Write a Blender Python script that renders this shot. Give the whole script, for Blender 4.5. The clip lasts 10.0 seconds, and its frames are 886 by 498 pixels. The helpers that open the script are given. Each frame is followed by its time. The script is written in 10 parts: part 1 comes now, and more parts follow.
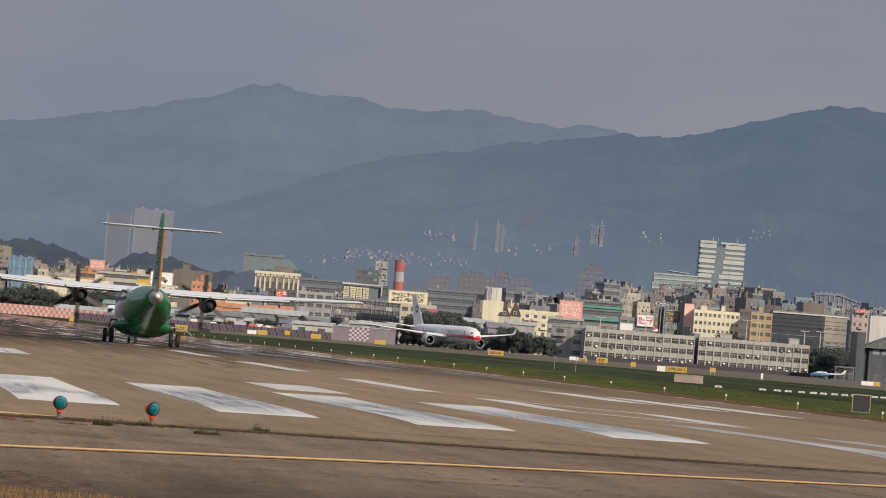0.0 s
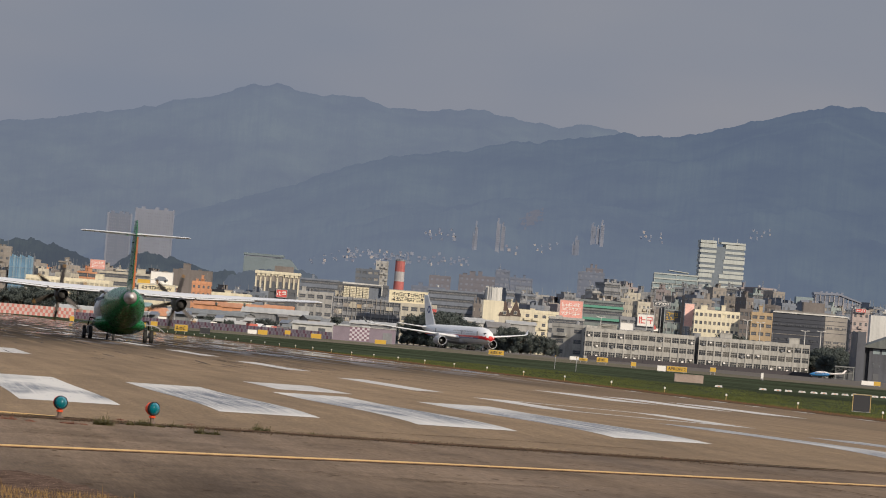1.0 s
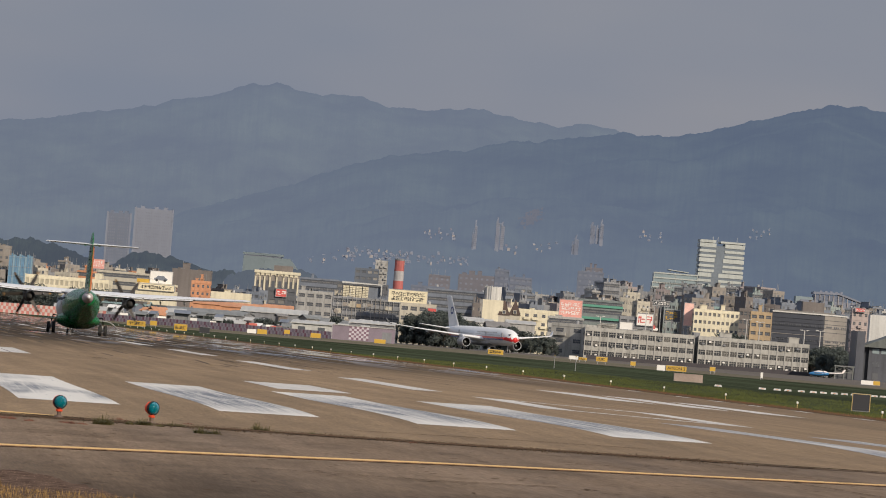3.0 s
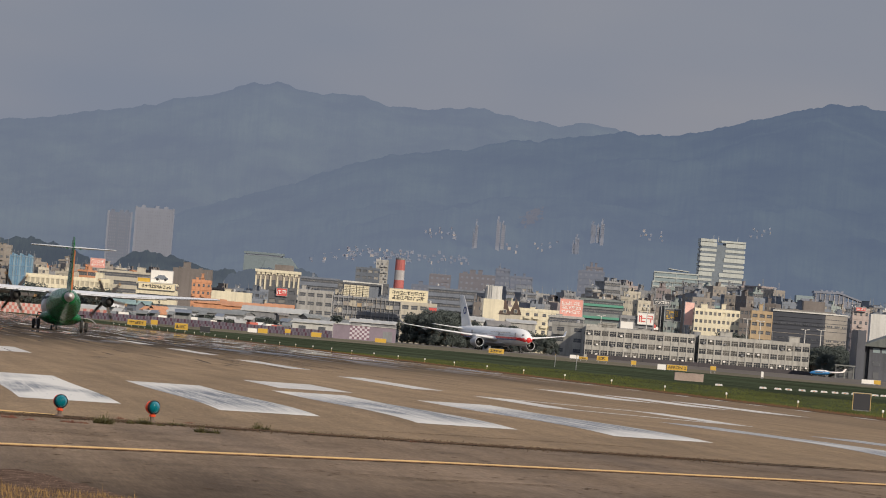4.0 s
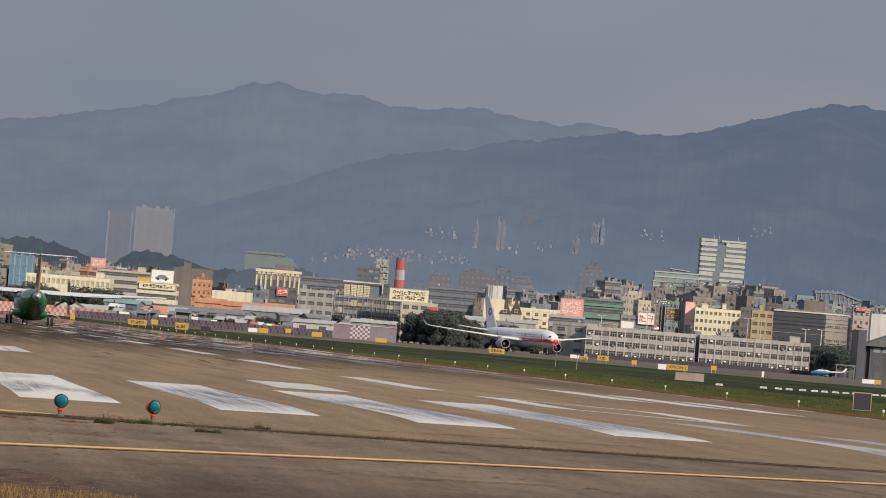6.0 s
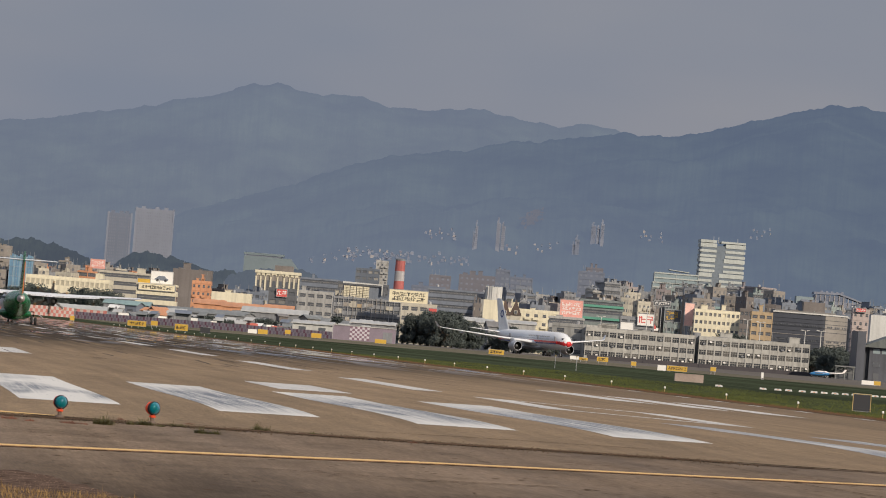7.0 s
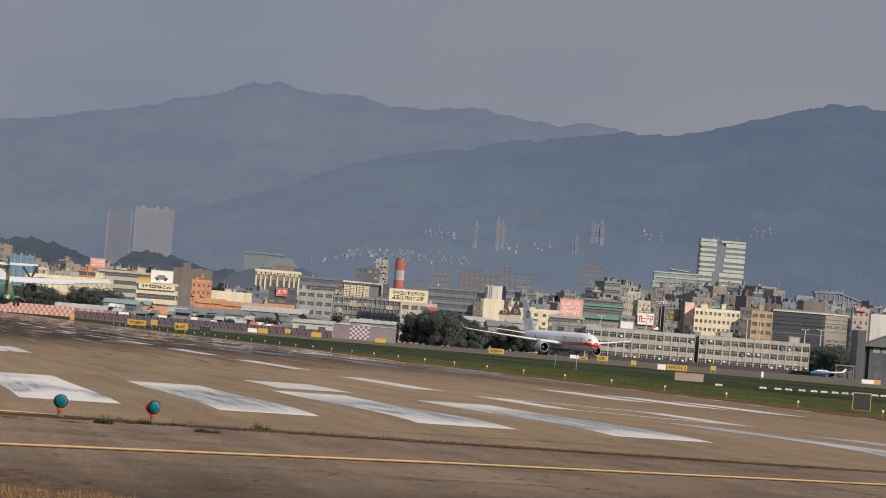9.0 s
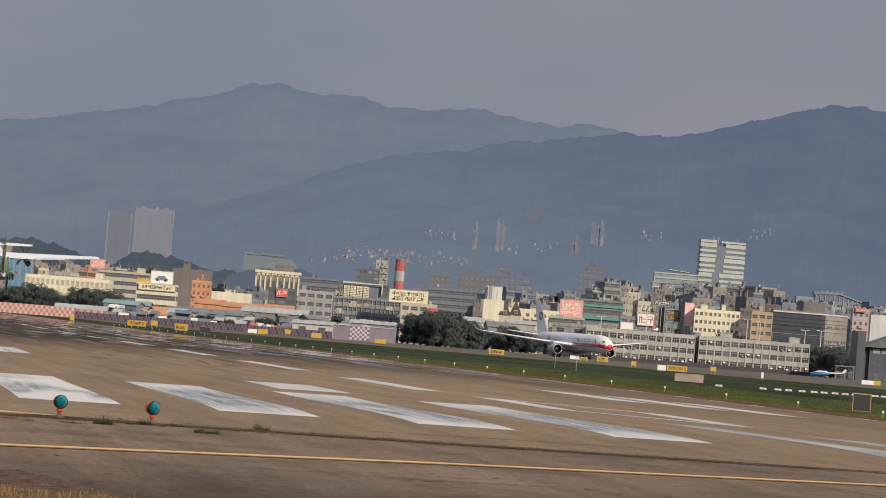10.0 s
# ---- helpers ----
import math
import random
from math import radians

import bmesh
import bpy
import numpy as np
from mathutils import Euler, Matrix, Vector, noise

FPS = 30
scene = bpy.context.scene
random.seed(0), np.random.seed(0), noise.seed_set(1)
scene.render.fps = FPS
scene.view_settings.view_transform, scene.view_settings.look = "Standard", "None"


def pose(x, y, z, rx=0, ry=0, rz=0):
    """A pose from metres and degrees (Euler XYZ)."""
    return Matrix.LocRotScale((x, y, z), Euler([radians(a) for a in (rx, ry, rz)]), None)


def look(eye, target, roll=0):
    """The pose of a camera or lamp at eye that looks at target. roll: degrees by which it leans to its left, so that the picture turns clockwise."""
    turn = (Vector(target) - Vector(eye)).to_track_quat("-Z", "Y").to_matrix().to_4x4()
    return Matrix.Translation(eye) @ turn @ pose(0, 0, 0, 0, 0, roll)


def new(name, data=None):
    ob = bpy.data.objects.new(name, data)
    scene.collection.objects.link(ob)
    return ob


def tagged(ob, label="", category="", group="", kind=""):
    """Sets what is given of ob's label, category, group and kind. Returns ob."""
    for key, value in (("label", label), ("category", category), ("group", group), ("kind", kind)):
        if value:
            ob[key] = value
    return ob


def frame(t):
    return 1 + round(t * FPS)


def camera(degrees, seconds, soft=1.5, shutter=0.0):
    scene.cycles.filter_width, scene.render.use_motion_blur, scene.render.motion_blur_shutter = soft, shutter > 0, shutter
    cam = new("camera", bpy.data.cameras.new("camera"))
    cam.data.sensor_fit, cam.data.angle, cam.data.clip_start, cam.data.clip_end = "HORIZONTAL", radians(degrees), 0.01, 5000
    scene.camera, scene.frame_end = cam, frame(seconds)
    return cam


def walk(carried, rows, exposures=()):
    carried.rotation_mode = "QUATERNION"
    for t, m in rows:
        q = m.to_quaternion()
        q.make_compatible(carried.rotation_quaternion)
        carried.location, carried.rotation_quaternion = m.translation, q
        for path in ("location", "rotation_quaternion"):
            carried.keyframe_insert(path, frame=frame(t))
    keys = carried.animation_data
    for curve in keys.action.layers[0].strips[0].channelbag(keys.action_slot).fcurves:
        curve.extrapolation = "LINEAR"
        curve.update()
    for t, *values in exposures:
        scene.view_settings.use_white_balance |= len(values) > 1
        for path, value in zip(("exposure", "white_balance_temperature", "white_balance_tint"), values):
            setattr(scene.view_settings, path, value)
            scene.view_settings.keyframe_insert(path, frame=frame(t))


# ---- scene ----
# ---- camera: on a tripod beside the runway's end, long lens ----
EYE = (0.0, 0.0, 1.628)
YAW, PITCH, ROLL = 7.026, 1.135, 4.572


def aim(right, up):
    """Pose of the camera turned by small angles (degrees) from its rest."""
    a, e = radians(YAW + right), radians(PITCH + up)
    way = Vector((math.sin(a) * math.cos(e), math.cos(a) * math.cos(e), math.sin(e)))
    return look(EYE, Vector(EYE) + way * 100, ROLL)


cam = camera(10.91, 10.0, soft=1.0, shutter=0.45)
walk(cam, [
    (0, aim(0.0122, 0.0220)),
    (0.5, aim(0.0209, 0.0017)),
    (1, aim(0.0090, 0.0182)),
    (1.5, aim(0.0104, 0.0008)),
    (2, aim(0.0139, 0.0011)),
    (2.5, aim(0.0163, 0.0153)),
    (4, aim(0.0090, 0.0007)),
    (4.5, aim(-0.0008, 0.0104)),
    (5, aim(-0.0000, 0.0000)),
    (5.5, aim(0.0007, -0.0083)),
    (7, aim(0.0075, 0.0118)),
    (7.5, aim(0.0083, 0.0007)),
    (8, aim(0.0083, 0.0007)),
    (8.5, aim(0.0083, 0.0007)),
    (9, aim(0.0083, 0.0007)),
    (9.5, aim(-0.0002, 0.0021)),
    (10, aim(0.0076, 0.0097)),
])

# ---- world, sun ----
SUN_EL, SUN_AZ = 27.0, 150.0          # azimuth clockwise from the runway's direction
world = bpy.data.worlds.new("sky")
scene.world = world
world.use_nodes = True
nt = world.node_tree
sky = nt.nodes.new("ShaderNodeTexSky")
sky.sky_type, sky.sun_disc = "NISHITA", False
sky.sun_elevation, sky.sun_rotation = radians(SUN_EL), radians(SUN_AZ)
sky.air_density, sky.dust_density, sky.ozone_density = 1.6, 3.0, 2.0
bg = nt.nodes["Background"]
bg.inputs["Strength"].default_value = 0.10
co = nt.nodes.new("ShaderNodeTexCoord")
mp = nt.nodes.new("ShaderNodeMapping")
mp.inputs["Scale"].default_value = (5.0, 5.0, 16.0)
cl = nt.nodes.new("ShaderNodeTexNoise")
cl.inputs["Scale"].default_value, cl.inputs["Detail"].default_value, cl.inputs["Roughness"].default_value = 1.6, 3.0, 0.5
ramp = nt.nodes.new("ShaderNodeValToRGB")
ramp.color_ramp.elements[0].position, ramp.color_ramp.elements[0].color = 0.30, (2.06, 2.36, 3.08, 1)
ramp.color_ramp.elements[1].position, ramp.color_ramp.elements[1].color = 0.72, (2.68, 2.76, 3.22, 1)
mix = nt.nodes.new("ShaderNodeMix")
mix.data_type = "RGBA"
mix.inputs[0].default_value = 0.94     # a high thin overcast veils the blue
nt.links.new(co.outputs["Generated"], mp.inputs["Vector"])
nt.links.new(mp.outputs["Vector"], cl.inputs["Vector"])
nt.links.new(cl.outputs["Fac"], ramp.inputs["Fac"])
nt.links.new(sky.outputs["Color"], mix.inputs[6])
nt.links.new(ramp.outputs["Color"], mix.inputs[7])
sepz = nt.nodes.new("ShaderNodeSeparateXYZ")
nt.links.new(co.outputs["Generated"], sepz.inputs[0])
over = nt.nodes.new("ShaderNodeMapRange")     # the veil is thinner and brighter overhead
for i, v in enumerate((0.10, 0.55, 1.0, 1.75)):
    over.inputs[i + 1].default_value = v
nt.links.new(sepz.outputs["Z"], over.inputs[0])
lit = nt.nodes.new("ShaderNodeVectorMath")
lit.operation = "SCALE"
nt.links.new(mix.outputs[2], lit.inputs[0])
nt.links.new(over.outputs[0], lit.inputs["Scale"])
nt.links.new(lit.outputs[0], bg.inputs["Color"])

sun = new("sun", bpy.data.lights.new("sun", "SUN"))
sun.data.energy, sun.data.angle, sun.data.color = 4.0, radians(0.6), (1.0, 0.87, 0.71)
sa, se = radians(SUN_AZ), radians(SUN_EL)
sun.matrix_world = look((math.sin(sa) * math.cos(se) * 300, math.cos(sa) * math.cos(se) * 300, math.sin(se) * 300), (0, 0, 0))
scene.view_settings.exposure = 0.0

# ---- materials ----
def material(name, color, rough=0.7, vary=0.25, scale=0.5, fine=8.0, metal=0.0, bump=0.0, space="Position", spec=0.5, stretch=(1, 1, 1), streak=0.0):
    """Colour broken up by a large and a fine noise, with bump and uneven gloss. scale, fine: marks per metre."""
    m = bpy.data.materials.new(name)
    m.use_nodes = True
    t = m.node_tree
    b = t.nodes["Principled BSDF"]
    if space == "Position":
        src = t.nodes.new("ShaderNodeNewGeometry").outputs["Position"]
    else:
        src = t.nodes.new("ShaderNodeTexCoord").outputs["Object"]
    mp = t.nodes.new("ShaderNodeMapping")
    mp.inputs["Scale"].default_value = stretch
    t.links.new(src, mp.inputs["Vector"])
    out = []
    for s, d in ((scale, 3.0), (fine, 4.0)):
        n = t.nodes.new("ShaderNodeTexNoise")
        n.inputs["Scale"].default_value, n.inputs["Detail"].default_value = s, d
        t.links.new(mp.outputs["Vector"], n.inputs["Vector"])
        out.append(n.outputs["Fac"])
    add = t.nodes.new("ShaderNodeMath")
    add.operation = "MULTIPLY_ADD"
    add.inputs[1].default_value = 0.55
    half = t.nodes.new("ShaderNodeMath")
    half.operation, half.inputs[1].default_value = "MULTIPLY", 0.45
    t.links.new(out[1], half.inputs[0])
    t.links.new(out[0], add.inputs[0])
    t.links.new(half.outputs[0], add.inputs[2])
    r = t.nodes.new("ShaderNodeValToRGB")
    lo = [c * (1 - vary) for c in color]
    hi = [min(1, c * (1 + vary * 0.7)) for c in color]
    r.color_ramp.elements[0].position, r.color_ramp.elements[0].color = 0.3, (*lo, 1)
    r.color_ramp.elements[1].position, r.color_ramp.elements[1].color = 0.7, (*hi, 1)
    t.links.new(add.outputs[0], r.inputs["Fac"])
    col = r.outputs["Color"]
    if streak:
        # rain streaks running down a wall
        ms = t.nodes.new("ShaderNodeMapping")
        ms.inputs["Scale"].default_value = (0.8, 0.8, 0.06)
        t.links.new(src, ms.inputs["Vector"])
        ns = t.nodes.new("ShaderNodeTexNoise")
        ns.inputs["Scale"].default_value, ns.inputs["Detail"].default_value = 1.0, 4.0
        t.links.new(ms.outputs["Vector"], ns.inputs["Vector"])
        rs = t.nodes.new("ShaderNodeMapRange")
        rs.inputs[1].default_value, rs.inputs[2].default_value = 0.45, 0.75
        rs.inputs[3].default_value, rs.inputs[4].default_value = 1.0, 1.0 - streak
        t.links.new(ns.outputs["Fac"], rs.inputs[0])
        mu = t.nodes.new("ShaderNodeVectorMath")
        mu.operation = "SCALE"
        t.links.new(col, mu.inputs[0])
        t.links.new(rs.outputs[0], mu.inputs["Scale"])
        col = mu.outputs[0]
    t.links.new(col, b.inputs["Base Color"])
    rr = t.nodes.new("ShaderNodeMapRange")
    rr.inputs[3].default_value, rr.inputs[4].default_value = max(0.02, rough - 0.12), min(1, rough + 0.12)
    t.links.new(out[1], rr.inputs[0])
    t.links.new(rr.outputs[0], b.inputs["Roughness"])
    b.inputs["Metallic"].default_value = metal
    b.inputs["Specular IOR Level"].default_value = spec
    if bump:
        bp = t.nodes.new("ShaderNodeBump")
        bp.inputs["Strength"].default_value, bp.inputs["Distance"].default_value = bump, 0.02
        t.links.new(out[1], bp.inputs["Height"])
        t.links.new(bp.outputs["Normal"], b.inputs["Normal"])
    return m


W_CREAM = material("cream render", (0.47, 0.435, 0.36), 0.8, 0.16, 0.08, 1.2, streak=0.25)
W_WHITE = material("white render", (0.55, 0.545, 0.52), 0.75, 0.14, 0.08, 1.2, streak=0.25)
W_PALETEAL = material("pale teal-white curtain wall", (0.43, 0.455, 0.43), 0.6, 0.14, 0.08, 1.2, streak=0.2)
W_OFFWHITE = material("weathered off-white paint", (0.37, 0.365, 0.35), 0.8, 0.2, 0.1, 1.5, streak=0.35)
W_BRIGHT = material("sunlit yellow-cream paint", (0.70, 0.64, 0.48), 0.75, 0.12, 0.08, 1.2, streak=0.2)
W_GREY = material("grey concrete", (0.235, 0.242, 0.255), 0.85, 0.22, 0.1, 1.5, streak=0.3)
W_DARK = material("dark grey cladding", (0.10, 0.105, 0.115), 0.6, 0.25, 0.1, 1.0)
W_TAN = material("tan tile", (0.275, 0.248, 0.22), 0.75, 0.2, 0.1, 1.5, streak=0.25)
W_PINK = material("pinkish tile", (0.285, 0.247, 0.245), 0.75, 0.18, 0.1, 1.5, streak=0.25)
W_SAND = material("sandy orange tile", (0.40, 0.30, 0.185), 0.75, 0.2, 0.1, 1.5, streak=0.2)
W_ROSE = material("pale rose tile", (0.43, 0.36, 0.335), 0.75, 0.15, 0.1, 1.5, streak=0.2)
SIGN_SALMON = material("salmon sign print", (0.80, 0.50, 0.44), 0.6, 0.2, 0.3, 2.0)
W_BROWN = material("brown tile", (0.170, 0.150, 0.140), 0.7, 0.22, 0.1, 1.5, streak=0.2)
W_ORANGE = material("orange painted brick", (0.55, 0.27, 0.15), 0.8, 0.2, 0.15, 1.5, streak=0.2)
W_GREEN = material("pale green render", (0.27, 0.315, 0.305), 0.8, 0.16, 0.1, 1.2, streak=0.2)
W_GREENDARK = material("dim green-grey cladding", (0.185, 0.215, 0.212), 0.75, 0.2, 0.1, 1.2, streak=0.2)
W_BLUE = material("blue scaffold netting", (0.13, 0.25, 0.37), 0.8, 0.2, 0.3, 2.0)
W_BLUEPALE = material("sun-faded blue netting", (0.22, 0.34, 0.43), 0.8, 0.2, 0.3, 2.0)
W_SLATE = material("blue-grey tile", (0.165, 0.188, 0.228), 0.7, 0.18, 0.1, 1.2, streak=0.2)
# haze is put into the muted base colours of these far walls
W_FAR = material("far pale tile in haze", (0.196, 0.214, 0.264), 0.9, 0.1, 0.05, 0.5)
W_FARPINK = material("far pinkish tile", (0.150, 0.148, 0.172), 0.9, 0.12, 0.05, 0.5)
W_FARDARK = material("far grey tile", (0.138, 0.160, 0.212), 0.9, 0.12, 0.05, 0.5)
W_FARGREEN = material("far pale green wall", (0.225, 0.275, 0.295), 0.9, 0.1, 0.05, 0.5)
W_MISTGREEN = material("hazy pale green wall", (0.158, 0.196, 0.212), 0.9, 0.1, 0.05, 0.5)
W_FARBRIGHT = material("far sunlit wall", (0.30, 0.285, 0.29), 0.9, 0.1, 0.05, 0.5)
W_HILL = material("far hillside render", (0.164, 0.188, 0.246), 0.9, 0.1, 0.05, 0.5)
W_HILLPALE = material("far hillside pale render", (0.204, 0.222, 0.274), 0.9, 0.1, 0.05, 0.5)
W_HILLWARM = material("far hillside brick in haze", (0.184, 0.188, 0.236), 0.9, 0.1, 0.05, 0.5)
# shade on the curved hall's front is put into this dark colour
W_CLADSHADE = material("ribbed cladding painted as shaded", (0.040, 0.046, 0.062), 0.6, 0.2, 0.1, 1.0)
W_CLADSLATE = material("dark slate tile", (0.105, 0.122, 0.150), 0.7, 0.2, 0.1, 1.2)
W_CLADPALE = material("beige ribbed cladding", (0.26, 0.24, 0.215), 0.6, 0.2, 0.1, 1.0)
# a pale base colour stands in for haze over far panes
GLASS_FAR = material("far windows in haze", (0.176, 0.194, 0.243), 0.9, 0.2, 0.2, 1.0)
ROOF = material("roof felt", (0.22, 0.21, 0.20), 0.9, 0.3, 0.2, 2.0)
ROOF_BROWN = material("dark brown tiles", (0.085, 0.058, 0.048), 0.8, 0.3, 0.2, 3.0)
ROOF_DULL = material("weathered grey sheet roof", (0.215, 0.225, 0.222), 0.7, 0.3, 0.2, 2.0, streak=0.3)
ROOF_METAL = material("pale corrugated sheet roof", (0.46, 0.455, 0.425), 0.5, 0.2, 0.1, 3.0)
ROOF_ORANGE = material("orange sheet roof", (0.55, 0.26, 0.13), 0.6, 0.25, 0.1, 3.0)
ROOF_GREEN = material("teal sheet roof", (0.24, 0.34, 0.33), 0.6, 0.2, 0.1, 3.0)
GLASS_PALE = material("pale tinted glazing", (0.25, 0.31, 0.33), 0.35, 0.15, 0.1, 1.0)
GLASS_SLOT = material("blue-grey slot glazing", (0.155, 0.185, 0.215), 0.4, 0.2, 0.1, 1.0)


def panes(name, island):
    """Window glass: most panes dark, some pale with curtains or blinds."""
    m = material(name, (0.075, 0.083, 0.095), 0.25, 0.4, 0.2, 1.0, spec=0.6)
    t = m.node_tree
    b = t.nodes["Principled BSDF"]
    pick = t.nodes.new("ShaderNodeNewGeometry").outputs["Random Per Island"] if island else t.nodes.new("ShaderNodeObjectInfo").outputs["Random"]
    r = t.nodes.new("ShaderNodeValToRGB")
    r.color_ramp.interpolation = "CONSTANT"
    # haze is put into the paler city panes; nearer office panes stay darker
    lo = 0.5 if not island else 1.0
    r.color_ramp.elements[0].color = (0.105 * lo, 0.112 * lo, 0.125 * lo, 1)
    r.color_ramp.elements[1].position, r.color_ramp.elements[1].color = 0.30, (0.14 * lo, 0.146 * lo, 0.155 * lo, 1)
    for p, c in ((0.55, (0.20 * lo, 0.195 * lo, 0.185 * lo, 1)), (0.80, (0.29 * lo, 0.275 * lo, 0.25 * lo, 1))):
        r.color_ramp.elements.new(p).color = c
    t.links.new(pick, r.inputs["Fac"])
    t.links.new(r.outputs["Color"], b.inputs["Base Color"])
    return m


GREEN_BAND = material("green painted sheet", (0.10, 0.30, 0.22), 0.6, 0.2, 0.2, 2.0)
GLASS = panes("window panes", True)
GLASS_OFFICE = panes("office window panes", False)
SHUTTER = material("pale cream shutters", (0.47, 0.43, 0.33), 0.7, 0.25, 0.4, 2.0)
W_OFFICE = material("grimy white office paint", (0.405, 0.395, 0.365), 0.85, 0.2, 0.1, 1.5, streak=0.35)
W_HANGAR = material("blue-black hangar sheeting", (0.050, 0.056, 0.068), 0.6, 0.2, 0.2, 2.0)
W_HANGARPALE = material("slate-grey hangar sheeting", (0.080, 0.086, 0.104), 0.6, 0.2, 0.2, 2.0, streak=0.2)
ROOF_HANGAR = material("grey-green hangar roof", (0.125, 0.137, 0.132), 0.7, 0.25, 0.15, 2.0, streak=0.3)
SHELTER = material("greyed white frame paint", (0.20, 0.21, 0.20), 0.7, 0.3, 0.5, 3.0, streak=0.3)
W_BASE = material("dark grey-purple masonry", (0.064, 0.058, 0.064), 0.9, 0.25, 0.2, 2.0)
STEEL = material("galvanised steel", (0.45, 0.45, 0.45), 0.45, 0.2, 1.0, 10.0, metal=0.6)
SIGN_YELLOW = material("yellow sign enamel", (0.55, 0.345, 0.05), 0.5, 0.1, 1.0, 10.0)
SIGN_WHITE = material("white sign enamel", (0.78, 0.76, 0.72), 0.5, 0.08, 1.0, 10.0)
SIGN_PALERED = material("sun-faded red sign print", (0.72, 0.34, 0.29), 0.6, 0.2, 0.3, 2.0)
SIGN_RED = material("red sign enamel", (0.58, 0.10, 0.09), 0.5, 0.12, 1.0, 10.0)
SIGN_CREAM = material("cream sign board", (0.74, 0.66, 0.46), 0.6, 0.1, 0.3, 5.0)
INK = material("dark sign ink", (0.03, 0.03, 0.035), 0.6, 0.1, 1.0, 10.0)

# ---- building kit ----
def part(name, bm, mat, parent=None, label="", smooth=False):
    me = bpy.data.meshes.new(name)
    bm.to_mesh(me)
    bm.free()
    me.materials.append(mat)
    if smooth:
        me.shade_smooth()
    ob = new(name, me)
    ob.parent = parent
    if label:
        ob["label"] = label
    return ob


def box(bm, x0, x1, y0, y1, z0, z1):
    v = [bm.verts.new((x, y, z)) for z in (z0, z1) for y in (y0, y1) for x in (x0, x1)]
    for f in ((0, 2, 3, 1), (4, 5, 7, 6), (0, 1, 5, 4), (2, 6, 7, 3), (0, 4, 6, 2), (1, 3, 7, 5)):
        bm.faces.new([v[i] for i in f])


def boxes(*dims):
    bm = bmesh.new()
    for d in dims:
        box(bm, *d)
    return bm


def tube(bm, pts, radii, n=12, squash=1.0, caps=True):
    """A round body through the points; radii may be pairs (across, up)."""
    rings = []
    for i, (p, r) in enumerate(zip(pts, radii)):
        a, b = pts[max(i - 1, 0)], pts[min(i + 1, len(pts) - 1)]
        d = (Vector(b) - Vector(a)).normalized()
        side = d.cross(Vector((0, 0, 1)))
        side = side.normalized() if side.length > 1e-4 else Vector((1, 0, 0))
        up = side.cross(d)
        rx, rz = r if isinstance(r, tuple) else (r, r * squash)
        rings.append([bm.verts.new(Vector(p) + side * math.cos(2 * math.pi * k / n) * rx + up * math.sin(2 * math.pi * k / n) * rz) for k in range(n)])
    for r0, r1 in zip(rings, rings[1:]):
        for k in range(n):
            bm.faces.new((r0[k], r0[(k + 1) % n], r1[(k + 1) % n], r1[k]))
    if caps:
        bm.faces.new(rings[0][::-1])
        bm.faces.new(rings[-1])
    return rings


def base(name, x, y, z, rz, label, category, group="", kind=""):
    e = new(name)
    e.empty_display_size = 0.5
    e.matrix_world = pose(x, y, z, 0, 0, rz)
    return tagged(e, label, category, group, kind)


GROUND = -0.18
rnd = random.Random(7)


